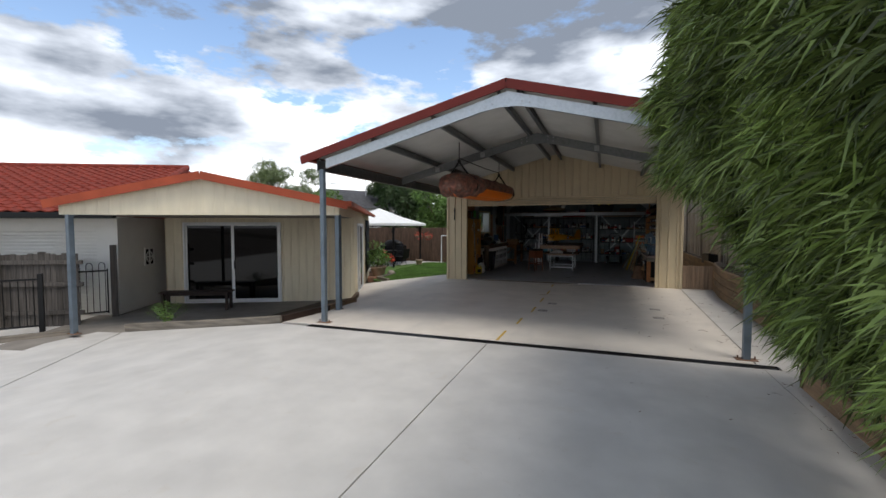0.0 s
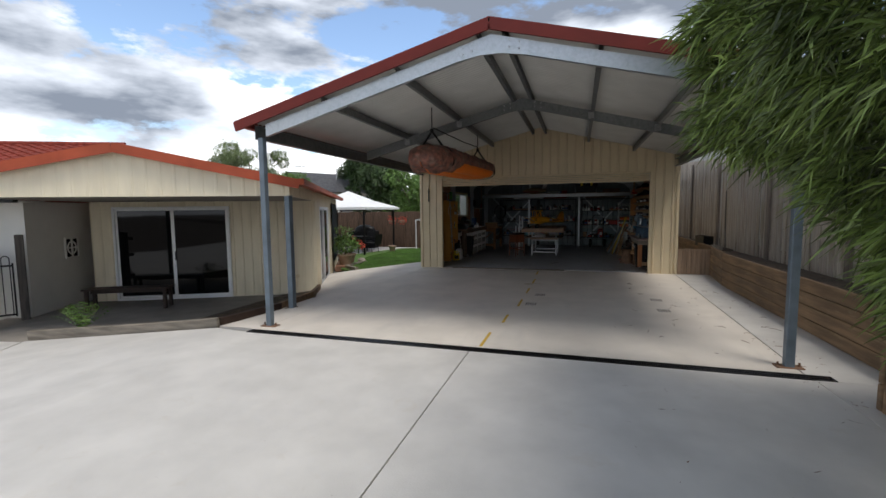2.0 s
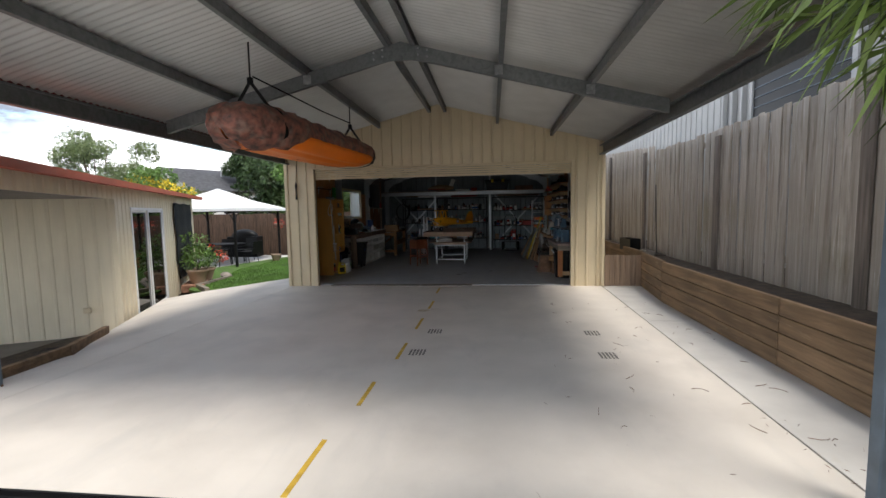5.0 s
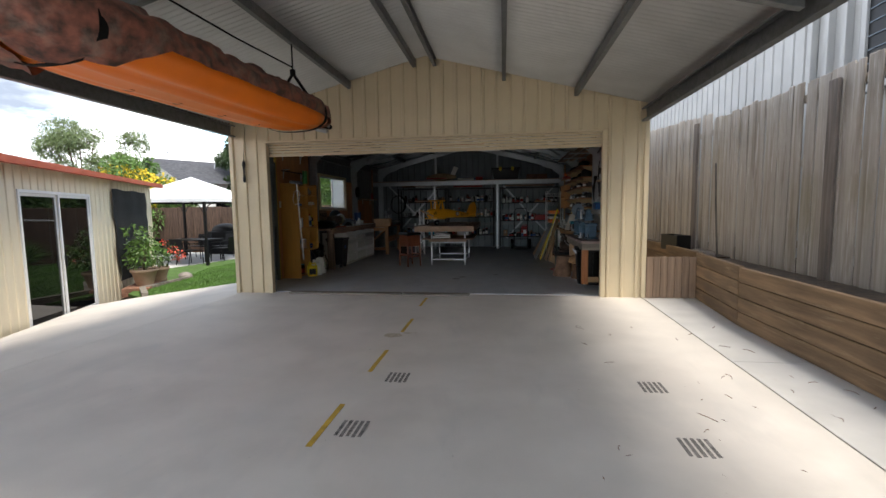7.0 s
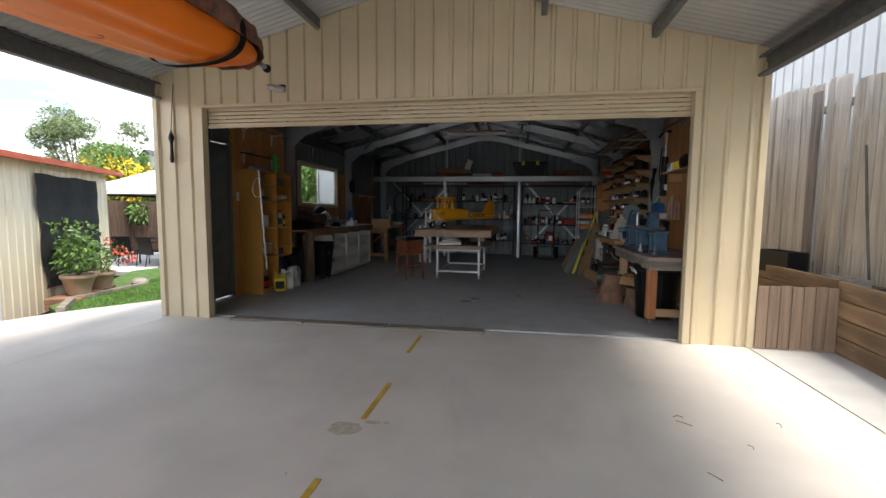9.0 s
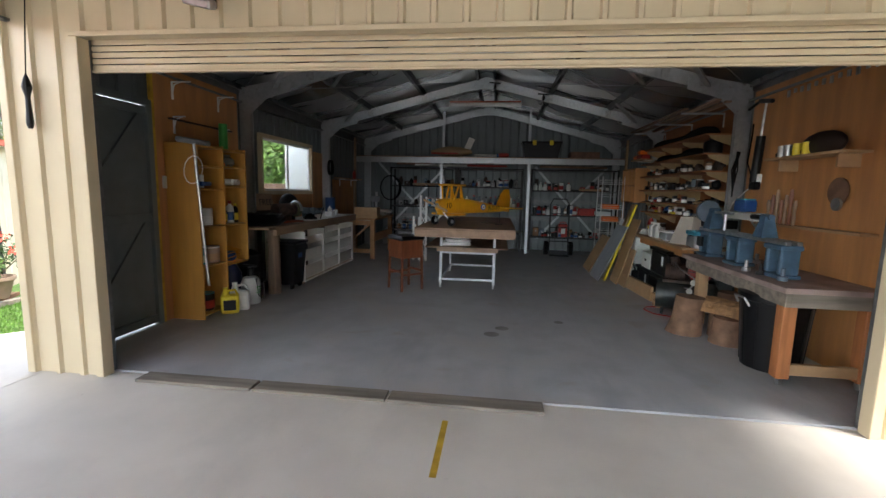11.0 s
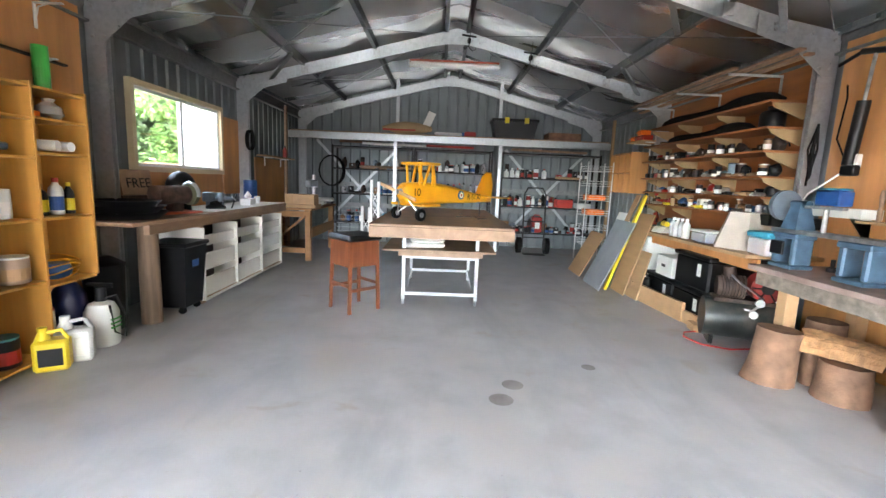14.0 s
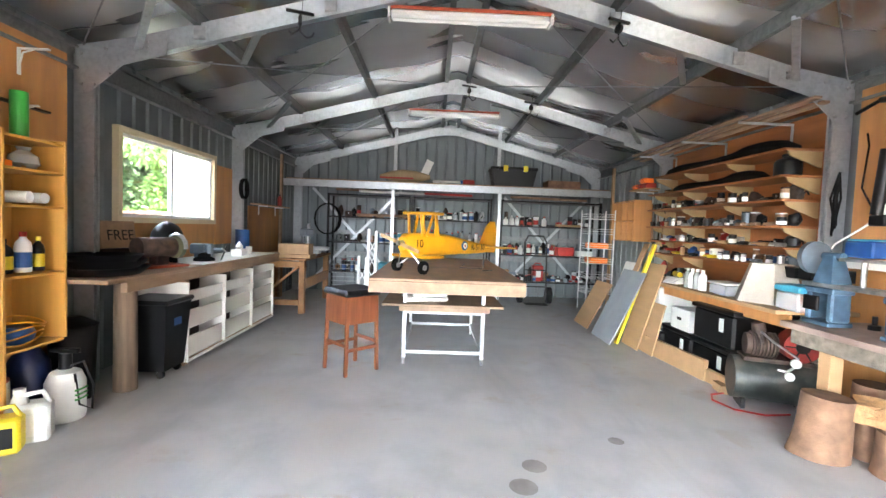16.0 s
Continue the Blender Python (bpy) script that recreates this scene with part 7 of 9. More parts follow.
# stool
sl = thing("bar_stool", "teak bar stool with a black seat before the work table", "stool", (-0.95, 13.6, F0), 45)
for sx in (-1, 1):
    for sy in (-1, 1):
        bm = B()
        bar(bm, (sx * 0.165, sy * 0.165, 0), (sx * 0.15, sy * 0.15, 0.68), 0.027, 0.027, up=(0, 1, 0))
        part("leg", bm, "teak", sl)
for a, b_, z in (((-0.16, -0.16), (0.16, -0.16), 0.22), ((0.16, -0.16), (0.16, 0.16), 0.26), ((-0.16, 0.16), (0.16, 0.16), 0.22), ((-0.16, -0.16), (-0.16, 0.16), 0.26)):
    bm = B()
    bar(bm, (*a, z), (*b_, z), 0.016, 0.028)
    part("stretcher", bm, "teak", sl)
    bm = B()
    bar(bm, (*a, 0.56), (*b_, 0.56), 0.012, 0.24)
    part("apron", bm, "teak", sl)
bm = B()
box(bm, -0.19, 0.19, -0.19, 0.19, 0.68, 0.725, 0.018)
for v in bm.verts:
    if v.co.z > 0.71:
        v.co.z += 0.03 * (abs(v.co.x) / 0.2) - 0.012
part("seat", bm, "black", sl, "black vinyl seat", smooth=True)

# table on castors
tt = thing("work_table", "thick timber work table on a pale grey steel frame with castors", "table", (-0.12, 14.42, F0))
bm = B()
box(bm, -0.62, 0.62, -1.32, 1.3, 0.87, 0.89, 0.003)
part("tabletop", bm, "bench_wood", tt)
bm = B()
for a0, a1, c0, c1 in ((-0.62, 0.62, -1.32, -1.28), (-0.62, 0.62, 1.26, 1.3), (-0.62, -0.58, -1.28, 1.26), (0.58, 0.62, -1.28, 1.26)):
    box(bm, a0, a1, c0, c1, 0.775, 0.868, 0.003)
part("edge_rail", bm, "bench_wood", tt)
for x in (-0.37, 0.37):
    for y in (-0.62, 0.62):
        bm = B()
        box(bm, x - 0.018, x + 0.018, y - 0.018, y + 0.018, 0.1, 0.78, 0.003)
        part("leg", bm, "frame_grey", tt)
        bm = B()
        cyl(bm, (x - 0.012, y, 0.035), (x + 0.012, y, 0.035), 0.035, n=14)
        box(bm, x - 0.02, x + 0.02, y - 0.02, y + 0.02, 0.06, 0.1, 0.004)
        part("castor", bm, "steel", tt)
bm = B()
for z in (0.12, 0.5):
    for a, b_ in (((-0.37, -0.62), (0.37, -0.62)), ((-0.37, 0.62), (0.37, 0.62)), ((-0.37, -0.62), (-0.37, 0.62)), ((0.37, -0.62), (0.37, 0.62))):
        bar(bm, (*a, z), (*b_, z), 0.03, 0.03)
part("frame_rail", bm, "frame_grey", tt)
bm = B()
box(bm, -0.58, 0.55, -0.72, 0.8, 0.565, 0.585, 0.002)
box(bm, -0.42, 0.42, -0.72, -0.68, 0.52, 0.564, 0.002)
part("lower_shelf", bm, "bench_wood", tt)
item("cloth_pile", "pile of folded cream cloth on the lower shelf of the table", "cloth", (-0.3, 14.0, 0.585 + F0), 12, [("cloth", "white_cloth", lambda b: (box(b, -0.22, 0.2, -0.15, 0.15, 0, 0.05, 0.02), box(b, -0.15, 0.2, -0.14, 0.13, 0.05, 0.09, 0.018), box(b, -0.16, 0.12, -0.1, 0.1, 0.09, 0.13, 0.018, m=pose(0, 0, 0, 3, 8, 10))))])
item("white_box", "white box under the far end of the table", "box", (0.12, 15.0, 0.585 + F0), 0, [("box", "white_plastic", lambda b: box(b, -0.15, 0.15, -0.12, 0.12, 0, 0.17, 0.006))])

# model aeroplane
ap_ = thing("model_aeroplane", "yellow model biplane fuselage with black wheels on the work table", "model", (-0.5, 13.52, 0.89 + F0), -42)
bm = B()
secs = [(-0.02, 0.055, 0.06, 0.26), (0.03, 0.085, 0.1, 0.25), (0.25, 0.09, 0.11, 0.25), (0.5, 0.085, 0.1, 0.25), (0.75, 0.065, 0.08, 0.235), (1.05, 0.045, 0.055, 0.21), (1.38, 0.012, 0.03, 0.2)]
rings = []
for y, w, h, z in secs:
    rings.append([bm.verts.new((w * math.copysign(abs(math.cos(a)) ** 0.6, math.cos(a)), y, z + h * math.copysign(abs(math.sin(a)) ** 0.6, math.sin(a)))) for a in [i * 6.28318 / 14 for i in range(14)]])
for a, b_ in zip(rings, rings[1:]):
    for i in range(14):
        bm.faces.new((a[i], a[(i + 1) % 14], b_[(i + 1) % 14], b_[i]))
bm.faces.new(rings[0])
bm.faces.new(rings[-1])
part("fuselage", bm, "yellow", ap_, smooth=True)
bm = B()
box(bm, -0.17, 0.17, 0.12, 0.34, 0.52, 0.545, 0.012)
part("upper_wing", bm, "yellow", ap_)
bm = B()
box(bm, -0.22, 0.22, 0.05, 0.3, 0.135, 0.16, 0.01)
part("lower_wing", bm, "yellow", ap_)
for x in (-0.08, 0.08):
    for y0, y1 in ((0.14, 0.14), (0.2, 0.26), (0.32, 0.3), (0.36, 0.3)):
        bm = B()
        bar(bm, (x, y0, 0.33), (x * 1.2, y1, 0.52), 0.012, 0.022, up=(0, 1, 0))
        part("strut", bm, "yellow", ap_)
bm = B()
vs = [(0, 1.12, 0.26), (0, 1.22, 0.44), (0, 1.3, 0.5), (0, 1.4, 0.5), (0, 1.44, 0.36), (0, 1.42, 0.16), (0, 1.3, 0.16)]
f = bm.faces.new([bm.verts.new((x - 0.006, y, z)) for x, y, z in vs])
bmesh.ops.solidify(bm, geom=bm.faces[:], thickness=0.012)
part("tail_fin", bm, "yellow", ap_)
bm = B()
box(bm, -0.3, 0.3, 1.18, 1.38, 0.215, 0.228, 0.006)
part("tailplane", bm, "yellow", ap_)
bm = B()
bar(bm, (-0.24, -0.06, 0.33), (0.24, -0.06, 0.2), 0.03, 0.012, up=(0, 1, 0))
part("propeller", bm, "pine", ap_)
bm = B()
cyl(bm, (0, -0.08, 0.265), (0, -0.01, 0.265), 0.02, 0.03, n=12)
part("spinner", bm, "steel", ap_)
for s in (-1, 1):
    bm = B()
    cyl(bm, (s * 0.15, 0.08, 0.058), (s * 0.18, 0.08, 0.058), 0.058, n=20)
    w_ = part("wheel", bm, "black_soft", ap_)
    bm = B()
    cyl(bm, (s * 0.145, 0.08, 0.058), (s * 0.186, 0.08, 0.058), 0.024, n=12)
    part("hub", bm, "steel", w_)
    bm = B()
    tube(bm, [(s * 0.15, 0.08, 0.06), (s * 0.06, 0.02, 0.19)], 0.006, 6)
    tube(bm, [(s * 0.15, 0.08, 0.06), (s * 0.06, 0.2, 0.17)], 0.006, 6)
    part("undercarriage", bm, "steel", ap_)
    for r, m_, dx in ((0.045, "blue", 0.0), (0.03, "white_plastic", 0.001), (0.014, "red", 0.002)):
        bm = B()
        cyl(bm, (s * (0.066 + dx), 0.77, 0.24), (s * (0.078 + dx), 0.77, 0.24), r, n=20)
        part("roundel", bm, m_, ap_)
text("R-5130", 0.085, "black", ap_, (0.068, 1.0, 0.195), (90, 0, 93))
text("10", 0.1, "black", ap_, (0.093, 0.1, 0.23), (90, 0, 90))
bm = B()
cyl(bm, (0, 1.2, 0.0), (0, 1.2, 0.15), 0.006, n=6)
part("tail_skid", bm, "black", ap_)
for i, (x, y, l) in enumerate(((0.15, 14.2, 0.12), (0.3, 14.0, 0.07), (0.1, 14.6, 0.1))):
    item("small_part", "small dark tool lying on the work table", "tool", (x, y, 0.89 + F0), 40 * i, [("rod", "black", lambda b: box(b, -l, l, -0.006, 0.006, 0, 0.01, 0.002))])

# back wall: raised beam with a deck and what lies on it
mz = thing("storage_deck", "galvanised steel beam carrying a timber storage deck across the back", "shelf", (0, 17.6, 2.0))
bm = B()
channel(bm, (-2.95, 0, 0.03), (2.95, 0, 0.03), 0.05, 0.12, (0, 0, 1), (0, 1, 0))
part("beam", bm, "galv", mz)
bm = B()
box(bm, -2.9, 2.9, 0.0, 0.7, 0.092, 0.11, 0.002)
part("deck", bm, "bench_wood", mz)
for x in (-1.0, 0.92):
    bm = B()
    box(bm, x - 0.03, x + 0.03, 0.3, 0.33, 0.12, 1.2, 0.003)
    box(bm, x - 0.03, x + 0.03, 0.02, 0.06, -2.0, -0.03, 0.003)
    part("hanger", bm, "galv", mz)
DZ = 2.11
item("storage_tub", "black plastic storage tub with yellow clips on the deck", "tub", (1.17, 17.85, DZ), 0, [
    ("body", "black", lambda b: bmesh.ops.create_cone(b, cap_ends=True, segments=4, radius1=0.5, radius2=0.58, depth=0.3, matrix=Matrix.Translation((0, 0, 0.15)) @ Matrix.Diagonal((1, 0.5, 1, 1)) @ pose(0, 0, 0, 0, 0, 45))),
    ("lid", "black", lambda b: box(b, -0.43, 0.43, -0.22, 0.22, 0.3, 0.35, 0.012)),
    ("clip", "yellow_plastic", lambda b: box(b, -0.2, -0.12, -0.235, -0.2, 0.27, 0.37, 0.005)), ("clip", "yellow_plastic", lambda b: box(b, 0.16, 0.24, -0.235, -0.2, 0.27, 0.37, 0.005))], smooth=False)
item("cardboard_box", "low brown cardboard box on the deck", "box", (2.1, 17.9, DZ), 0, [("box", "log", lambda b: box(b, -0.3, 0.3, -0.2, 0.2, 0, 0.14, 0.005))])
mb = item("model_boat", "cream and red model aeroplane fuselage on the deck", "model", (-0.85, 17.8, DZ + 0.12), 0, [
    ("stripe", "red", lambda b: box(b, -0.4, 0.2, -0.122, -0.1, -0.06, -0.03, 0.003)),
    ("fin", "white_paint", lambda b: bar(b, (0.38, 0, 0.02), (0.5, 0, 0.3), 0.02, 0.14, up=(1, 0, 0)))])
bm = B()
lathe(bm, [(0.02, -0.42), (0.09, -0.2), (0.12, 0.0), (0.1, 0.25), (0.04, 0.5)], 14)
part("hull", bm, "pale_pine", mb, smooth=True).matrix_local = pose(0, 0, 0, 0, 90, 0)
item("model_wing", "white model aeroplane part with a red tip on the deck", "model", (0.05, 17.8, DZ), 3, [("wing", "white_paint", lambda b: box(b, -0.35, 0.2, -0.06, 0.06, 0.02, 0.07, 0.02)), ("tip", "red", lambda b: box(b, 0.2, 0.42, -0.06, 0.06, 0.01, 0.1, 0.02)), ("band", "blue", lambda b: box(b, 0.15, 0.2, -0.064, 0.064, 0.015, 0.08, 0.01))])
for i in range(4):
    item("pipe", "long pale pipe lying on the deck", "pipe", (-1.5 + 0.1 * i, 18.05 + 0.05 * i, DZ + 0.02), 0, [("pipe", "steel", lambda b: cyl(b, (-1.2, 0, 0), (1.6, 0, 0), 0.018, n=8))], "deck pipes")


def rack(x0, x1, zs, y=18.05, depth=0.4):
    th = thing("steel_rack", "black steel rack with loaded shelves against the back wall", "shelves", (x0, y, F0))
    w = x1 - x0
    for x in (0, w):
        for yy in (-depth / 2, depth / 2):
            bm = B()
            box(bm, x - 0.018, x + 0.018, yy - 0.018, yy + 0.018, 0, 1.87, 0.002)
            part("upright", bm, "black", th)
    for z in zs:
        bm = B()
        box(bm, 0, w, -depth / 2, depth / 2, z - 0.025, z, 0.002)
        part("shelf", bm, "black", th)
    return th


rack(-2.2, -0.7, (0.42, 0.98, 1.45, 1.86))
rack(-0.65, 0.8, (0.42, 0.98, 1.45, 1.86))
rack(1.0, 2.85, (0.36, 0.86, 1.40, 1.86))
ri = random.Random(11)
for (x0, x1, z, cols, hh) in ((-1.3, -0.4, 0.98, ("white_plastic", "blue", "steel", "white_plastic", "cyan_lid"), 0.2), (-0.3, 0.55, 1.45, ("white_plastic", "steel", "black", "white_plastic"), 0.16), (-0.55, 0.75, 0.98, ("grey_steel", "white_plastic", "grey_board"), 0.28), (1.1, 2.1, 0.86, ("white_plastic", "black", "red", "terracotta", "white_cloth"), 0.22), (1.1, 1.9, 1.40, ("white_plastic", "black", "olive"), 0.18), (-1.9, -1.4, 0.42, ("black", "grey_steel"), 0.25), (1.3, 2.6, 0.36, ("black", "grey_board"), 0.12), (0.0, 0.6, 0.42, ("steel", "black"), 0.2)):
    x = x0
    while x < x1:
        r = ri.uniform(0.028, 0.05)
        m_ = ri.choice(cols)
        cname = {"white_plastic": "white", "blue": "blue", "steel": "silver", "cyan_lid": "light blue", "black": "black", "grey_steel": "dark grey", "grey_board": "grey", "red": "red", "terracotta": "brown", "white_cloth": "white", "olive": "olive"}[m_]
        (bottle if ri.random() < 0.55 else can)((x, 17.93 + ri.uniform(-0.03, 0.03), z + F0), r, hh * ri.uniform(0.7, 1.05), m_, ri.choice(("black", "white_plastic", "red")), cname + " container in the row on the steel rack", ri.choice(("white_cloth", "blue", "red", None)))
        x += 2.25 * r + ri.choice((0.0, 0.01, 0.06))
item("red_crate", "red plastic crate on the steel rack", "crate", (2.25, 18.0, 0.86 + F0), 0, [("crate", "red", lambda b: box(b, -0.16, 0.16, -0.1, 0.1, 0, 0.16, 0.01))])
item("white_crate", "white box on the steel rack", "box", (2.62, 18.0, 0.86 + F0), 0, [("box", "white_plastic", lambda b: box(b, -0.14, 0.14, -0.1, 0.1, 0, 0.1, 0.005))])
item("jerry_can", "red fuel can on the lower shelf of the steel rack", "container", (1.75, 17.98, 0.36 + F0), 0, [("body", "red", lambda b: (box(b, -0.1, 0.1, -0.07, 0.07, 0, 0.3, 0.015), tube(b, [(-0.07, 0, 0.3), (-0.05, 0, 0.34), (0.05, 0, 0.34), (0.07, 0, 0.3)], 0.01, 6))), ("paper_label", "white_plastic", lambda b: box(b, -0.04, 0.05, -0.073, -0.07, 0.08, 0.2))])
item("grey_tub", "pale blue-grey tub on the steel rack", "tub", (-0.95, 17.95, 0.42 + F0), 0, [("tub", "cyan_lid", lambda b: box(b, -0.3, 0.3, -0.13, 0.13, 0, 0.2, 0.02))])
for i, (x, z, l, m_) in enumerate(((-1.2, 1.47, 1.0, "bench_wood"), (-0.8, 1.9, 1.3, "white_paint"), (-1.7, 1.93, 0.8, "log"), (0.0, 1.9, 0.9, "red"), (1.9, 1.9, 1.5, "bench_wood"), (2.3, 1.41, 0.5, "pine"), (-1.3, 1.9, 0.7, "white_paint"))):
    item("timber_length", "length of timber or moulding lying on the rack", "timber", (x, 17.9 + 0.05 * (i % 3), z + F0 + 0.012), 2 * i, [("length", m_, lambda b: box(b, -l / 2, l / 2, -0.04, 0.04, -0.012, 0.03, 0.012))])
item("hose_coil", "black hose coiled on the end of the rack", "hose", (-2.2, 17.75, 1.4), 0, [("coil", "black_soft", lambda b: [tube(b, [(0.22 * math.cos(t) * (1 + 0.04 * k), 0.02 * k, 0.28 * math.sin(t)) for t in [i * 0.4488 for i in range(15)]], 0.012, 6) for k in range(4)])])
ht = item("hand_truck", "black hand truck with two rubber tyres by the back racks", "trolley", (1.62, 17.55, F0), 0, [
    ("frame", "black", lambda b: (tube(b, [(-0.2, 0, 0.08), (-0.2, 0.1, 1.1), (-0.14, 0.12, 1.22), (0.14, 0.12, 1.22), (0.2, 0.1, 1.1), (0.2, 0, 0.08)], 0.014, 8), [bar(b, (-0.2, 0.03 + 0.08 * z, z), (0.2, 0.03 + 0.08 * z, z), 0.02, 0.02) for z in (0.3, 0.6, 0.9)], box(b, -0.2, 0.2, -0.2, 0.0, 0, 0.012, 0.002))),
    ("tyre", "black_soft", lambda b: cyl(b, (-0.3, 0.05, 0.15), (-0.22, 0.05, 0.15), 0.15, n=20)), ("tyre", "black_soft", lambda b: cyl(b, (0.22, 0.05, 0.15), (0.3, 0.05, 0.15), 0.15, n=20))])

# ---------- right side of the garage ----------
# timber rack of shelves on white brackets
sr = thing("wall_shelving", "brown timber wall shelves on pale brackets above the side bench", "shelves", (2.95, 13.2, 0))
SZ = (2.06, 1.84, 1.64, 1.42, 1.24, 1.08)
for i, z in enumerate(SZ):
    bm = B()
    d = 0.34 if i < 4 else 0.3
    box(bm, -d, 0, 0.05, 2.35 if i else 2.2, z, z + 0.018, 0.002)
    part("shelf", bm, "ply_aged", sr)
    for y in (0.08, 0.85, 1.6, 2.25):
        bm = B()
        vs = [(-d + 0.05, y, z), (0, y, z), (0, y, z - 0.13), (-0.02, y, z - 0.13), (-d + 0.07, y, z - 0.035)]
        if i >= 4 and y in (0.85,):
            continue
        p_ = [bm.verts.new((v[0], v[1], v[2] - 0.001)) for v in vs]
        q_ = [bm.verts.new((v[0], v[1] + 0.018, v[2] - 0.001)) for v in vs]
        bm.faces.new(p_)
        bm.faces.new(q_)
        for j in range(5):
            bm.faces.new((p_[j], p_[(j + 1) % 5], q_[(j + 1) % 5], q_[j]))
        part("bracket", bm, "pale_pine", sr, "pale timber bracket")


def longbag(y0, y1, z, r, label):
    th = thing("long_bag", label, "bag", (2.76, y0, z))
    bm = B()
    n = 14
    rings = []
    for i in range(n + 1):
        t = i / n
        rr_ = r * (0.8 + 0.15 * (t < 0.3) + 0.1 * math.sin(t * 9)) * (1 - 0.7 * (abs(2 * t - 1) ** 8))
        rings.append([bm.verts.new((rr_ * math.cos(a) * 1.1, (y1 - y0) * t, rr_ * 0.75 * (1 + math.sin(a)))) for a in [k * 6.28318 / 10 for k in range(10)]])
    for a, b_ in zip(rings, rings[1:]):
        for k2 in range(10):
            bm.faces.new((a[k2], a[(k2 + 1) % 10], b_[(k2 + 1) % 10], b_[k2]))
    bm.faces.new(rings[0])
    bm.faces.new(rings[-1])
    return part("bag", bm, "black_soft", th, smooth=True)


longbag(13.3, 15.4, 2.08, 0.085, "long black soft bag lying on the top wall shelf")
longbag(13.6, 15.2, 1.86, 0.075, "long black soft bag lying on the wall shelf")
bottle((2.76, 13.4, 1.86), 0.1, 0.19, "black", "black", "short black tub on the wall shelf", name="tub")
rs = random.Random(5)
names_ = {"white_plastic": "white", "red": "red", "steel": "silver", "black": "black", "bench_wood": "brown", "blue": "blue", "yellow_plastic": "yellow", "pine": "pale timber", "green": "green"}
for z, dens, cols in ((1.66, 16, ("black", "black", "bench_wood")), (1.44, 16, ("black", "steel", "bench_wood", "black")), (1.26, 18, ("white_plastic", "red", "black", "steel", "pine", "black")), (1.1, 18, ("white_plastic", "yellow_plastic", "black", "pine", "steel", "black"))):
    y = 13.35
    while y < 15.3:
        c = rs.choice(cols)
        if rs.random() < 0.5:
            can((2.72 + rs.uniform(-0.03, 0.03), y, z), rs.uniform(0.02, 0.038), rs.uniform(0.05, 0.10), c, rs.choice(("black", "black", "dark_wood", "dark_wood")), names_[c] + " small tin among the clutter on the wall shelves", rs.choice((None, "white_cloth")))
            y += 0.09
        else:
            l = rs.uniform(0.06, 0.14)
            item("hand_tool", names_[c] + " hand tool lying among the clutter on the wall shelves", "tool", (2.74, y + l, z), rs.uniform(-15, 15), [("body", c, lambda b: (box(b, -0.03, 0.03, -l, l * 0.2, 0, 0.035, 0.01), tube(b, [(0, l * 0.2, 0.018), (0.01, l, 0.02)], 0.01, 6)))])
            y += 2.1 * l + 0.02
        y += rs.uniform(0.0, 0.9 / dens)
# denser heaps of dark gear on the same shelves
M["rust_iron"] = mat("rust_iron", (0.07, 0.045, 0.035), 0.75, 0.2, var=0.3, scale=14, bump=0.3, stain=0.3, scol=(0.16, 0.07, 0.03))
M["tan_timber"] = mat("tan_timber", (0.30, 0.17, 0.085), 0.7, var=0.2, scale=5, bump=0.1)
GEAR = {"black": "black", "black_soft": "dark", "rust_iron": "rusty iron", "tan_timber": "brown timber", "grey_steel": "grey steel", "red": "red", "olive": "olive green", "steel": "silver", "white_plastic": "white", "pine": "pale timber", "blue": "blue"}


def lump(place, size, m_, label, seed, cat="gear"):
    """An uneven soft or cast piece lying on a shelf."""
    th = thing("tool_bundle", label, cat, place, (seed * 37) % 50 - 25)
    bm = B()
    bmesh.ops.create_icosphere(bm, subdivisions=2, radius=1.0)
    for v in bm.verts:
        f = 1 + 0.35 * noise.noise(v.co * 1.8 + Vector((seed, 0, 0)))
        v.co = Vector((v.co.x * f * size[0], v.co.y * f * size[1], max(0, (v.co.z * f + 0.8) * size[2] * 0.55)))
    part("body", bm, m_, th, smooth=True)
    bm = B()
    tube(bm, [(0, -size[1] * 0.9, size[2] * 0.4), (0.01, -size[1] * 1.3, size[2] * 0.55), (0, -size[1] * 1.6, size[2] * 0.3)], 0.008, 6)
    part("handle", bm, "black", th)
    return th


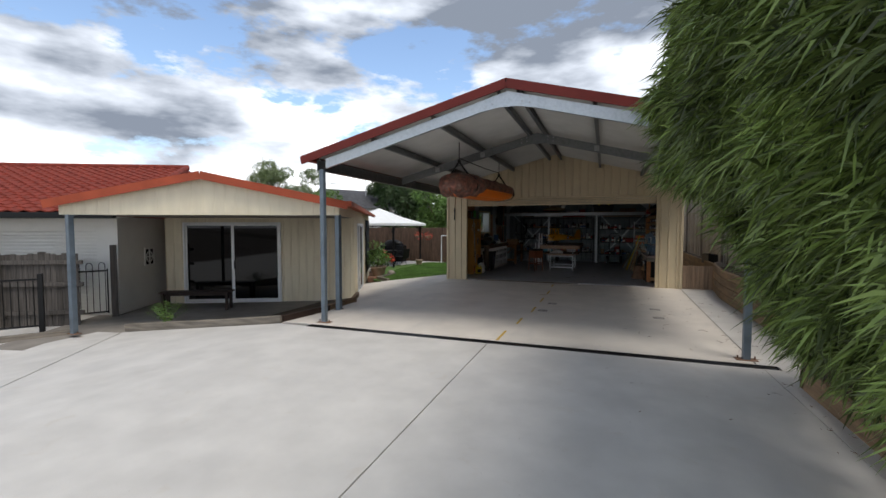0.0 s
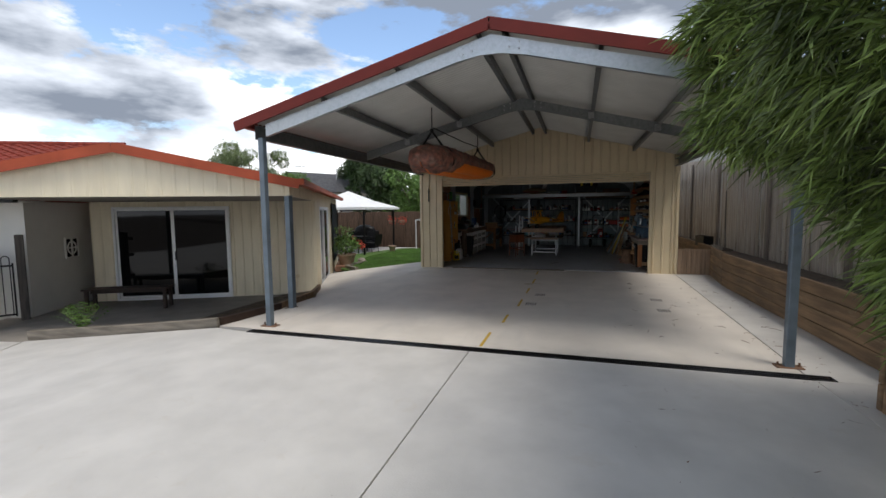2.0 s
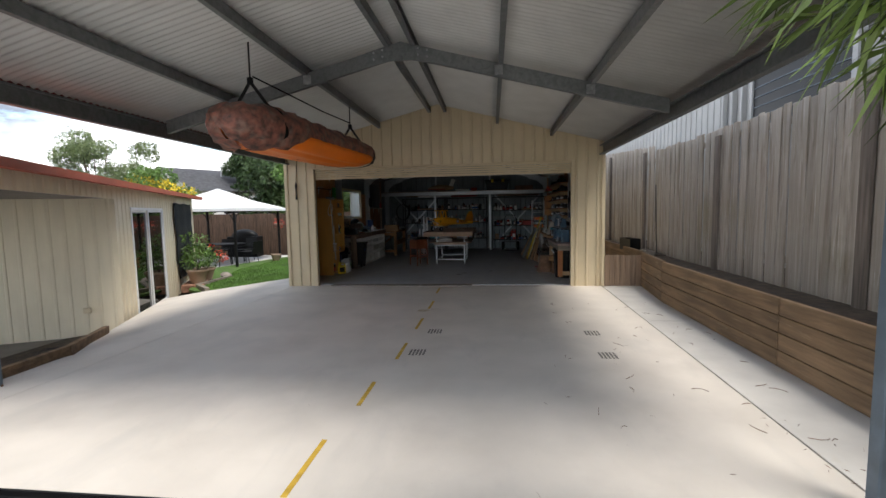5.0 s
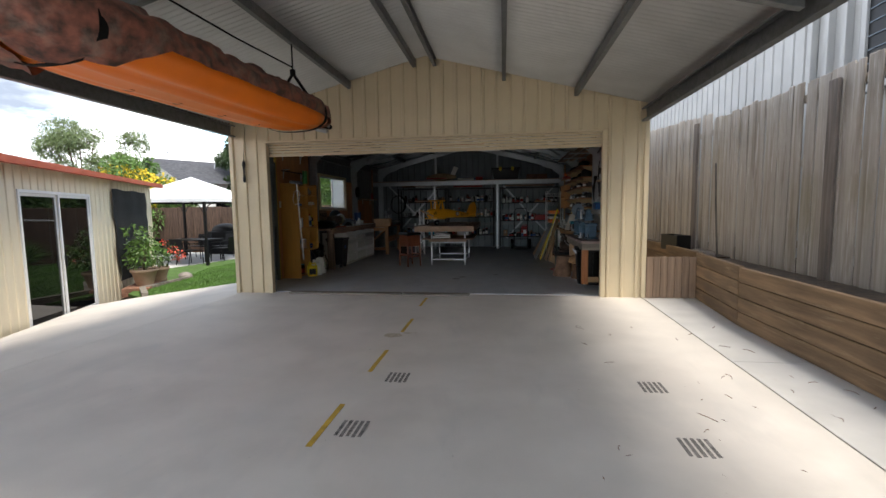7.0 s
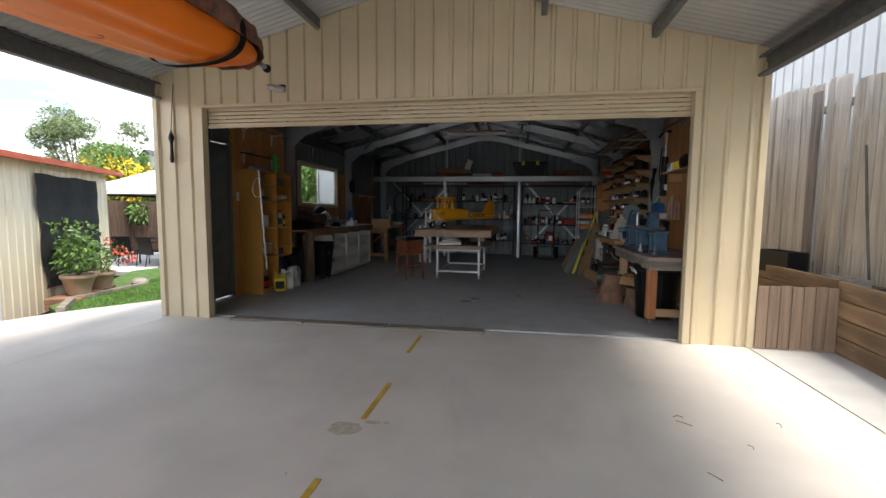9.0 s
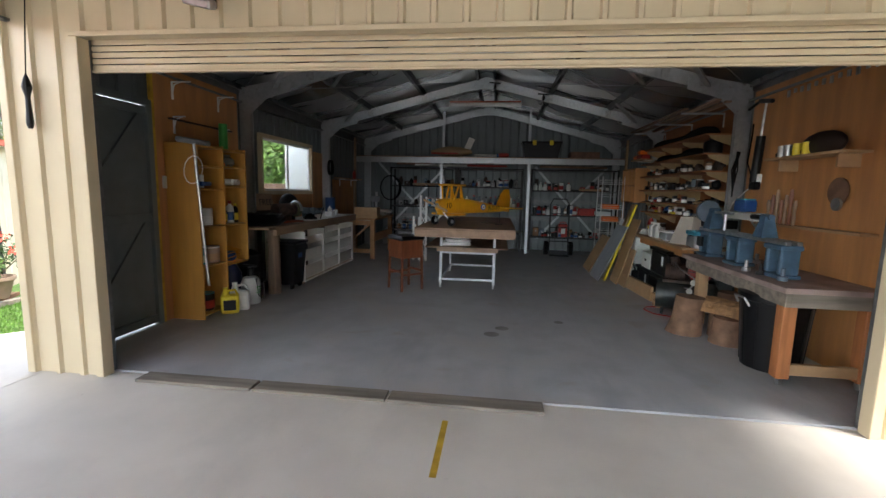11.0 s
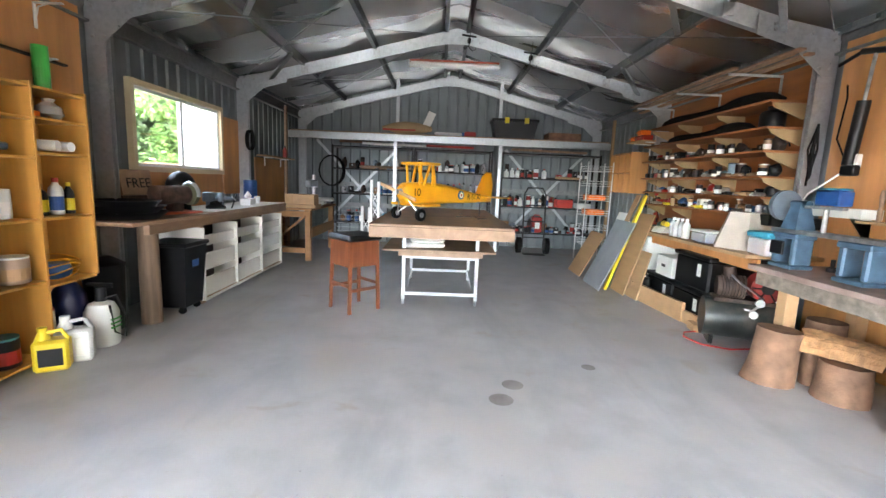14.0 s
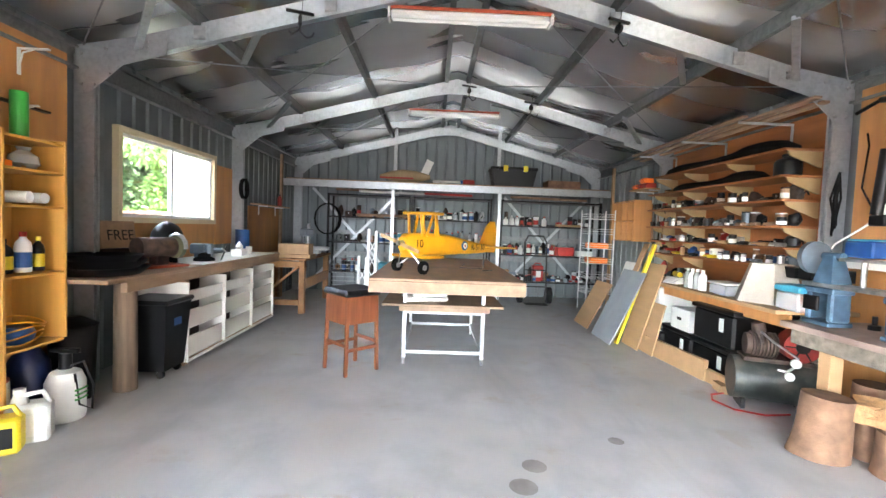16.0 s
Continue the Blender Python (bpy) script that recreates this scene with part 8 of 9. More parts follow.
def gear_row(x, y0, y1, z, top, seed, cols, where, along="y"):
    """Things packed side by side along a shelf: cases, lumps, tins and rods, none higher than top."""
    r_ = random.Random(seed)
    p = y0
    while p < y1:
        m_ = r_.choice(cols)
        k_ = r_.random()
        h = top * r_.uniform(0.45, 1.0)
        w = r_.uniform(0.05, 0.14)
        q = (x + r_.uniform(-0.03, 0.03), p + w / 2, z) if along == "y" else (p + w / 2, x + r_.uniform(-0.03, 0.03), z)
        if k_ < 0.35:
            lump(q, (0.05, w * 0.5, h), m_, GEAR[m_] + " tool bundle packed on " + where, seed * 10 + int(p * 10))
        elif k_ < 0.6:
            item("tool_case", GEAR[m_] + " case packed on " + where, "case", q, 0 if along == "y" else 90, [("case", m_, lambda b: box(b, -0.06, 0.06, -w / 2, w / 2, 0, h * 0.8, 0.008)), ("latch", "steel", lambda b: box(b, -0.064, -0.06, -0.01, 0.01, h * 0.4, h * 0.6, 0.001))])
        elif k_ < 0.8:
            can(q, min(0.045, w / 2), h, m_, r_.choice(("black", "steel", "white_plastic")), GEAR[m_] + " tin packed on " + where, r_.choice((None, "white_cloth", "red")))
            w = 0.09
        else:
            n_ = 3
            item("rod_bundle", GEAR[m_] + " rods lying on " + where, "tool", q, 0 if along == "y" else 90, [("rod", m_, lambda b, i=i: cyl(b, (-0.05 + 0.03 * i, -w, 0.012 + 0.004 * i), (-0.04 + 0.03 * i, w, 0.014 + 0.004 * i), 0.011, n=6)) for i in range(n_)])
        p += w + r_.uniform(0.0, 0.03)


DARK = ("black", "black_soft", "rust_iron", "rust_iron", "tan_timber", "black", "grey_steel")
for i, (z, top) in enumerate(((1.86, 0.12), (1.66, 0.14), (1.44, 0.14), (1.26, 0.12), (1.1, 0.13))):
    gear_row(2.84, 13.32 if i else 14.6, 15.45, z, top, 40 + i, DARK if i < 3 else DARK + ("red", "white_plastic", "steel", "blue"), "a brown wall shelf")
for i, z in enumerate((0.42, 0.98, 1.45)):
    gear_row(18.14, -2.1, -0.75, z + F0, 0.25, 60 + i, DARK + ("steel", "white_plastic"), "the steel rack", "x")
    gear_row(18.14, -0.6, 0.75, z + F0, 0.25, 70 + i, DARK + ("steel", "olive"), "the steel rack", "x")
for i, z in enumerate((0.36, 0.86, 1.40)):
    gear_row(18.14, 1.1, 2.75, z + F0, 0.25, 80 + i, DARK + ("red", "steel"), "the steel rack", "x")
gear_row(2.76, 14.7, 15.4, 0.785 + F0, 0.2, 90, DARK + ("red", "white_plastic"), "the side counter")
# loose timber high on the wall
for i, (x, y0, y1, z) in enumerate(((2.55, 12.9, 15.7, 2.37), (2.62, 13.1, 16.0, 2.39), (2.7, 13.0, 15.2, 2.37), (2.8, 13.2, 16.2, 2.40), (2.5, 13.6, 15.8, 2.40))):
    item("timber_length", "long thin pine length stored under the eave", "timber", (x, y0, z), 0, [("length", "pine" if i % 2 else "bench_wood", lambda b: box(b, -0.03, 0.03, 0, y1 - y0, 0, 0.02, 0.003))])
item("timber_rack", "pale steel shelf arms holding the long timber", "bracket", (2.95, 13.4, 2.355), 0, [*[("arm", "frame_grey", lambda b, y=y: (box(b, -0.5, 0, y, y + 0.02, -0.01, 0.01), box(b, -0.012, 0, y, y + 0.02, -0.16, 0))) for y in (0.2, 1.1, 2.1)]])
for i, (y, c) in enumerate(((15.75, "red"), (15.9, "red"), (16.05, "orange"), (15.83, "orange"))):
    item("parts_bin", ("red" if c == "red" else "orange") + " plastic parts bin on the small wall shelf", "bin", (2.72, y, 1.97 + (0.075 if i == 3 else 0)), 0, [("bin", c, lambda b: (box(b, -0.07, 0.07, -0.065, 0.065, 0, 0.07, 0.008), box(b, -0.09, -0.07, -0.06, 0.06, 0.03, 0.045, 0.003)))], "parts bins")
item("wall_shelf", "small timber shelf under the red bins", "shelf", (2.95, 15.65, 1.95), 0, [("board", "pine", lambda b: box(b, -0.34, 0, 0, 0.5, 0, 0.018, 0.002)), *[("bracket", "white_frame", lambda b, y=y: (box(b, -0.25, 0, y, y + 0.02, -0.015, 0), box(b, -0.012, 0, y, y + 0.02, -0.16, 0))) for y in (0.05, 0.42)]])
# hanging dark tools by the second column
for i in range(9):
    y, z = 15.45 + (i % 3) * 0.13, 1.75 - (i // 3) * 0.24
    item("hanging_tool", "dark hand tool hanging on the steel column", "tool", (2.8 - 0.02 * (i % 2), y, z), 0, [("head", "black" if i % 3 else "red", lambda b: box(b, -0.02, 0.02, -0.04, 0.04, -0.06, 0.0, 0.008)), ("shaft", "log" if i % 2 else "black", lambda b: tube(b, [(0, 0, -0.05), (0.01, 0.02, -0.24)], 0.011, 6))])
pg = thing("pigeonholes", "honey-coloured timber pigeonhole cabinet on the side wall", "cabinet", (2.985, 16.15, 1.22))
for y in (0, 0.2, 0.4, 0.6, 0.8):
    bm = B()
    box(bm, -0.28, -0.011, y, y + 0.018, 0, 0.62, 0.002)
    part("divider", bm, "ply", pg)
for y in (0, 0.2, 0.4, 0.6):
    for z in (0, 0.3, 0.6):
        bm = B()
        box(bm, -0.278, -0.011, y + 0.0185, y + 0.1995, z, z + 0.016)
        part("shelf", bm, "ply", pg)
# darkened ply puts the shade inside the pigeonholes into the back's colour
bm = B()
box(bm, -0.01, 0, 0, 0.818, 0, 0.62)
part("back", bm, "ply_aged", pg)
item("upright_batten", "brown timber batten standing against the wall", "timber", (2.88, 17.35, F0), 0, [("batten", "pine", lambda b: box(b, -0.04, 0, -0.03, 0.03, 0, 2.45, 0.003))])

# near panel: bow saw stand, shelf and handles
item("bow_and_pump", "black floor pump hanging on the plywood wall", "pump", (2.9, 12.72, 1.42), 0, [
    ("barrel", "black", lambda b: cyl(b, (0, 0.02, 0.1), (0, -0.02, 0.56), 0.042, n=14)),
    ("rod", "steel", lambda b: cyl(b, (0, -0.02, 0.56), (0, -0.05, 0.9), 0.012, n=8)),
    ("handle", "black", lambda b: (cyl(b, (0, -0.15, 0.88), (0, 0.06, 0.92), 0.022, n=10), tube(b, [(0, 0.06, 0.92), (-0.02, 0.22, 0.86)], 0.014, 8))),
    ("foot", "black", lambda b: (box(b, -0.03, 0.03, -0.06, 0.06, 0.02, 0.1, 0.01),)),
    ("hose", "black_soft", lambda b: tube(b, [(0, 0.03, 0.1), (-0.03, 0.12, 0.3), (-0.02, 0.1, 0.6), (0, 0.14, 0.7)], 0.007, 6))])
item("strap_bundle", "dark cord bundle hanging on the steel column", "cord", (2.83, 13.0, 1.7), 0, [("cord", "black_soft", lambda b, k=k: tube(b, [(0.01 * k, -0.02 + 0.012 * k, 0.15), (0.02 * math.sin(k), 0.03 * math.sin(k * 2), -0.05), (0.015 * math.cos(k), 0.035 * math.cos(k), -0.2 - 0.02 * k)], 0.008, 5)) for k in range(8)])
gs = item("wall_shelf", "pine shelf on the plywood wall carrying a dark case", "shelf", (2.95, 11.35, 1.7), 0, [("board", "pine", lambda b: box(b, -0.22, 0, 0, 0.95, 0, 0.02, 0.002)), *[("bracket", "pine", lambda b, y=y: box(b, -0.16, 0, y, y + 0.02, -0.1, 0)) for y in (0.1, 0.8)]])
item("dark_case", "dark brown curved instrument case on the wall shelf", "case", (2.84, 11.75, 1.72), 90, [("case", "dark_wood", lambda b: (bmesh.ops.create_uvsphere(b, u_segments=18, v_segments=8, radius=0.2, matrix=Matrix.Translation((-0.05, 0, 0.08)) @ Matrix.Diagonal((1.2, 0.35, 0.5, 1))), box(b, 0.1, 0.5, -0.05, 0.05, 0, 0.06, 0.02)))])
for i, (y, m_, nm) in enumerate(((12.12, "steel", "silver"), (12.04, "steel", "silver"), (11.92, "yellow_plastic", "yellow"), (11.8, "yellow_plastic", "yellow"))):
    can((2.78, y, 1.72), 0.032, 0.09, m_, m_, nm + " tin on the pine wall shelf")
sh2_ = item("tool_ledge", "narrow pine ledge holding chisels on the plywood wall", "shelf", (2.95, 11.2, 1.10), 0, [("board", "pine", lambda b: box(b, -0.12, 0, 0, 1.35, 0, 0.02, 0.002))])
for i in range(7):
    h = 0.22 + 0.05 * (i % 3)
    item("chisel", "turned timber handled chisel standing in the ledge rack", "tool", (2.89, 12.42 - i * 0.065, 1.12), 0, [("handle", "teak" if i % 2 else "bench_wood", lambda b: lathe(b, [(0.012, 0), (0.016, 0.05), (0.012, h * 0.5), (0.018, h * 0.8), (0.012, h)], 8))], "chisels")
item("blue_pack", "blue plastic pack on a white wall ledge", "box", (2.85, 12.75, 1.21), 0, [("pack", "blue", lambda b: box(b, -0.06, 0.06, -0.11, 0.11, 0, 0.12, 0.012)), ("top", "cyan_lid", lambda b: box(b, -0.05, 0.05, -0.1, 0.1, 0.12, 0.135, 0.005))])
item("white_ledge", "white wall ledge with a triangular bracket", "shelf", (2.95, 12.45, 1.13), 0, [("board", "white_paint", lambda b: box(b, -0.16, 0, 0, 0.75, 0, 0.07, 0.003)), ("bracket", "white_paint", lambda b: bmesh.ops.solidify(b, geom=[b.faces.new([b.verts.new(v) for v in ((-0.16, 0.08, 0), (0, 0.08, 0), (0, 0.08, -0.2))])], thickness=0.01))])
item("power_cable", "white power cable looping on the plywood wall", "cable", (2.9, 12.8, 1.3), 0, [("cable", "white_plastic", lambda b: tube(b, [(0.02, -0.08, 0.22), (-0.03, 0.02, 0.12), (-0.05, 0.2, 0.0), (-0.06, 0.25, -0.1)], 0.008, 6)), ("socket", "white_plastic", lambda b: box(b, 0, 0.04, -0.13, -0.05, 0.2, 0.3, 0.005))])
item("spanner_rail", "row of steel spanners hung high on the plywood wall", "tool", (2.945, 11.3, 2.36), 0, [("spanners", "steel", lambda b: [box(b, -0.012, 0, i * 0.09, i * 0.09 + 0.035, -0.06 + 0.01 * (i % 3), 0.0, 0.003) for i in range(13)])])
item("wall_disc", "brown round saw blade hung on the plywood wall", "tool", (2.93, 11.6, 1.42), 0, [("disc", "log", lambda b: cyl(b, (-0.01, 0, 0), (0, 0, 0), 0.11, n=24)), ("hub", "steel", lambda b: cyl(b, (-0.03, -0.02, -0.1), (-0.01, -0.02, -0.1), 0.05, n=16))])

# heavy bench on castors
rb = thing("heavy_bench", "heavy paint-stained timber bench on castors by the side wall", "workbench", (2.27, 11.0, F0))
bm = B()
box(bm, 0, 0.66, 0, 1.76, 0.69, 0.73, 0.004)
part("worktop", bm, mat("bench_pinkish", (0.36, 0.27, 0.24), 0.6, var=0.2, scale=4, stain=0.4, scol=(0.2, 0.12, 0.08)), rb)
bm = B()
box(bm, 0.02, 0.06, 0.02, 1.68, 0.59, 0.69, 0.003)
box(bm, 0.06, 0.64, 0.02, 0.06, 0.59, 0.69, 0.003)
part("apron", bm, "sleeper_grey", rb)
for x, y, m_ in ((0.07, 0.08, "red_wood"), (0.6, 0.08, "red_wood"), (0.08, 1.42, "pine"), (0.6, 1.42, "pine")):
    M.setdefault("red_wood", mat("red_wood", (0.45, 0.17, 0.06), 0.6, var=0.15, scale=4, stretch=(6, 6, 0.6)))
    bm = B()
    box(bm, x - 0.045, x + 0.045, y - 0.045, y + 0.045, 0.06, 0.69, 0.004)
    part("leg", bm, m_, rb)
    bm = B()
    cyl(bm, (x - 0.012, y, 0.028), (x + 0.012, y, 0.028), 0.028, n=12)
    part("castor", bm, "steel", rb)
bm = B()
box(bm, 0.07, 0.6, 0.04, 0.08, 0.09, 0.17, 0.003)
part("rail", bm, "pine", rb)
lt = thing("wood_lathe", "blue cast iron wood lathe on stands on the heavy bench", "lathe", (2.5, 11.42, 0.73 + F0))


def stand(y):
    bm = B()
    box(bm, -0.09, 0.09, y - 0.11, y + 0.11, 0, 0.03, 0.008)
    box(bm, -0.07, 0.07, y - 0.11, y - 0.06, 0.03, 0.24, 0.012)
    box(bm, -0.07, 0.07, y + 0.06, y + 0.11, 0.03, 0.24, 0.012)
    box(bm, -0.08, 0.08, y - 0.12, y + 0.12, 0.22, 0.26, 0.008)
    part("stand", bm, "blue_tool", lt)


stand(1.22)
stand(0.66)
stand(0.05)
bm = B()
box(bm, -0.06, -0.02, -0.08, 1.38, 0.26, 0.29, 0.004)
box(bm, 0.02, 0.06, -0.08, 1.38, 0.26, 0.29, 0.004)
part("bed", bm, "steel", lt)
for y, s in ((1.2, 0.8), (0.3, 0.72)):
    bm = B()
    bmesh.ops.create_cone(bm, cap_ends=True, segments=4, radius1=0.13 * s, radius2=0.065 * s, depth=0.24 * s, matrix=pose(0, y, 0.29 + 0.12 * s, 0, 0, 45))
    cyl(bm, (0, y - 0.09 * s, 0.29 + 0.23 * s), (0, y + 0.09 * s, 0.29 + 0.23 * s), 0.035 * s, n=14)
    part("headstock" if s == 1 else "tailstock", bm, "blue_tool", lt)
bm = B()
cyl(bm, (0, 1.33, 0.46), (0, 1.37, 0.46), 0.115, n=28)
part("wheel", bm, "grey_steel", lt)
bm = B()
cyl(bm, (0, 0.38, 0.45), (0, 0.52, 0.45), 0.022, n=12)
cyl(bm, (-0.05, 0.38, 0.45), (0.05, 0.38, 0.45), 0.008, n=8)
part("quill", bm, "black", lt)
bm = B()
cyl(bm, (0, 0.98, 0.29), (0, 0.98, 0.45), 0.016, n=10)
bar(bm, (-0.02, 0.82, 0.46), (-0.02, 1.12, 0.46), 0.04, 0.02)
part("tool_rest", bm, "steel", lt)
bm = B()
box(bm, -0.11, -0.09, 1.18, 1.3, 0.1, 0.2, 0.005)
part("switch_box", bm, "black", lt)
for i, (x, y) in enumerate(((2.4, 11.55), (2.38, 11.72), (2.42, 11.3), (2.7, 12.5), (2.72, 12.2))):
    item("small_part", "small dark metal part lying on the heavy bench", "tool", (x, y, 0.73 + F0), 30 * i, [("part", ("black", "steel", "grey_steel")[i % 3], lambda b: (lathe(b, [(0.035, 0), (0.035, 0.03), (0.015, 0.035), (0.015, 0.09)], 10)))])
# black bin, logs
item("rubbish_bin", "black ribbed plastic rubbish bin with a metal handle under the bench", "bin", (2.5, 11.47, F0), 0, [
    ("body", "black", lambda b: lathe(b, [(0.2, 0), (0.24, 0.54), (0.255, 0.55), (0.255, 0.58)], 28)),
    ("rib", "black", lambda b: [bar(b, (0.203 * math.cos(a), 0.203 * math.sin(a), 0.02), (0.24 * math.cos(a), 0.24 * math.sin(a), 0.53), 0.012, 0.012) for a in [k * 0.5236 for k in range(12)]]),
    ("lid", "black", lambda b: lathe(b, [(0.26, 0.57), (0.26, 0.6), (0.1, 0.645), (0.02, 0.65)], 28)),
    ("handle", "steel", lambda b: tube(b, [(-0.235, 0.09, 0.5), (-0.27, 0.08, 0.56), (-0.27, -0.06, 0.56), (-0.235, -0.07, 0.5)], 0.009, 6))])


def log(place, r, h, label, lean=(0, 0, 0), seed=1, flare=0.0):
    th = thing("log", label, "log", place)
    bm = B()
    rings = []
    n = 20
    for j in range(7):
        t = j / 6
        fl_ = flare * max(0, 1 - t * 1.6) ** 2
        rings.append([bm.verts.new(((r * fl_ * -0.5) + r * (1.06 - 0.1 * t + fl_ * 0.6) * (1 + 0.07 * noise.noise((math.cos(a) * 2, math.sin(a) * 2, seed + t))) * math.cos(a), r * (1.06 - 0.1 * t) * (1 + 0.07 * noise.noise((math.cos(a) * 2, math.sin(a) * 2, seed + 3 + t))) * math.sin(a), h * t)) for a in [k * 6.28318 / n for k in range(n)]])
    for a, b_ in zip(rings, rings[1:]):
        for k2 in range(n):
            bm.faces.new((a[k2], a[(k2 + 1) % n], b_[(k2 + 1) % n], b_[k2]))
    bm.faces.new(rings[0])
    bm.faces.new(rings[-1])
    o = part("trunk", bm, "log", th, smooth=True)
    o.rotation_euler = [radians(a) for a in lean]
    return th


M["log_face"] = mat("log_face", (0.36, 0.20, 0.09), 0.8, var=0.2, scale=5, stretch=(6, 6, 1), bump=0.4, bscale=20, stain=0.4, sscale=6, scol=(0.2, 0.08, 0.03))
log((2.17, 12.25, F0), 0.135, 0.37, "upright brown log section with a flared base on the floor", (0, 3, 0), 1, 0.32)
log((2.44, 12.0, F0), 0.14, 0.24, "short brown log section under the bench", (0, 0, 0), 4, 0.1)
log((2.62, 12.38, F0), 0.12, 0.4, "upright brown log section under the bench", (0, 0, 0), 9)
log((2.42, 12.22, F0), 0.06, 0.33, "thin rough dark log standing between two others", (0, 0, 0), 13)
sp_ = thing("split_log", "split log wedge with rough pale faces resting on a short log", "log", (2.46, 12.06, F0 + 0.245), 35)
bm = B()
rings = []
for i in range(13):
    t = i / 12
    r = 0.11 * (1 + 0.12 * noise.noise((t * 4, 3, 1)))
    row = []
    for k in range(13):
        a = math.pi * k / 12
        row.append(bm.verts.new((r * 1.25 * math.cos(a) * (1 + 0.08 * noise.noise((k, t * 5, 2))), -0.21 + 0.42 * t + 0.03 * noise.noise((k * 0.7, 5, t)), 0.02 + r * (1.1 * math.sin(a) + 0.15 * noise.noise((k * 0.6, t * 6, 7))))))
    for k in range(1, 6):
        row.append(bm.verts.new((-r * 1.25 + r * 2.5 * k / 6, row[0].co.y, 0.01 * noise.noise((k, t * 7, 4)) + 0.005)))
    rings.append(row)
for a, b_ in zip(rings, rings[1:]):
    for k in range(18):
        f = bm.faces.new((a[k], a[(k + 1) % 18], b_[(k + 1) % 18], b_[k]))
for r in (rings[0], rings[-1]):
    bm.faces.new(r)
part("wood", bm, "log_face", sp_)
# compressor
M["tank_paint"] = mat("tank_paint", (0.035, 0.042, 0.04), 0.4, 0.2, var=0.3, scale=6, stain=0.5, sscale=6, scol=(0.12, 0.09, 0.065), bump=0.05)
M["dark_red"] = mat("dark_red", (0.26, 0.02, 0.015), 0.45, var=0.2, scale=9, stain=0.3)
cmp_ = item("air_compressor", "old dark air compressor with a red motor on the floor", "compressor", (2.41, 12.97, F0), 68, [
    ("tank", "tank_paint", lambda b: (cyl(b, (0, -0.25, 0.2), (0, 0.25, 0.2), 0.15, n=24), bmesh.ops.create_uvsphere(b, u_segments=20, v_segments=10, radius=0.15, matrix=Matrix.Translation((0, -0.25, 0.2)) @ Matrix.Diagonal((1, 0.5, 1, 1))))),
    ("foot", "black", lambda b: box(b, -0.1, 0.1, -0.2, -0.17, 0, 0.07, 0.004)), ("foot", "black", lambda b: box(b, -0.1, 0.1, 0.17, 0.2, 0, 0.07, 0.004)),
    ("motor", "rust_iron", lambda b: (cyl(b, (-0.02, 0.0, 0.45), (-0.02, 0.18, 0.45), 0.075, n=16), [cyl(b, (-0.02, 0.02 * i, 0.45), (-0.02, 0.02 * i + 0.008, 0.45), 0.09, n=16) for i in range(8)], box(b, -0.1, 0.08, -0.2, 0.2, 0.34, 0.37, 0.004), cyl(b, (-0.02, 0.09, 0.5), (-0.02, 0.11, 0.6), 0.05, 0.04, n=12))),
    ("fan_cover", "dark_red", lambda b: (cyl(b, (-0.1, -0.13, 0.47), (0.04, -0.13, 0.47), 0.105, 0.11, n=22))), ("fan_guard", "black", lambda b: [cyl(b, (-0.115, -0.13, 0.47), (-0.1, -0.13, 0.47), 0.04, n=14)] + [tube(b, [(-0.108, -0.13, 0.47), (-0.108, -0.13 + 0.1 * math.cos(k * 1.047), 0.47 + 0.1 * math.sin(k * 1.047))], 0.005, 5) for k in range(6)]),
    ("gauge", "white_plastic", lambda b: (cyl(b, (-0.17, -0.08, 0.37), (-0.15, -0.08, 0.37), 0.03, n=14), cyl(b, (-0.17, -0.05, 0.28), (-0.15, -0.05, 0.28), 0.028, n=14))),
    ("pipe", "steel", lambda b: (tube(b, [(-0.15, -0.08, 0.35), (-0.12, -0.05, 0.3), (-0.1, 0, 0.3)], 0.01, 6), tube(b, [(-0.05, 0.1, 0.55), (-0.15, 0.05, 0.5), (-0.14, -0.1, 0.4)], 0.008, 6)))])
cmp_.scale = (1.1, 1.1, 1.1)

M["cream_plastic"] = mat("cream_plastic", (0.62, 0.54, 0.30), 0.4, var=0.05)
item("yellow_tub", "cream-yellow plastic tub behind the compressor", "tub", (2.48, 13.3, F0), 0, [("tub", "cream_plastic", lambda b: lathe(b, [(0.075, 0), (0.088, 0.34), (0.092, 0.34), (0.085, 0.3)], 18))])
item("red_hose", "thin red air hose lying on the floor", "hose", (2.2, 13.0, F0), 0, [("hose", "red", lambda b: tube(b, [(0.25, -0.18, 0.012), (0.05, -0.2, 0.01), (-0.12, -0.1, 0.01), (-0.17, 0.08, 0.01), (-0.1, 0.2, 0.01), (0.05, 0.24, 0.012)], 0.008, 6))])
# side counter
sc = thing("side_counter", "timber side counter with clutter along the wall", "counter", (2.3, 12.84, F0))
bm = B()
box(bm, 0, 0.64, 0, 2.7, 0.755, 0.785, 0.003)
part("worktop", bm, "pine", sc)
bm = B()
box(bm, 0.1, 0.13, 0, 2.7, 0.65, 0.75, 0.003)
part("rail", bm, "ply", sc)
for y in (1.42, 2.66):
    bm = B()
    box(bm, 0.3, 0.37, y, y + 0.04, 0, 0.755, 0.003)
    part("leg", bm, "pine", sc)
ZC = 0.785 + F0

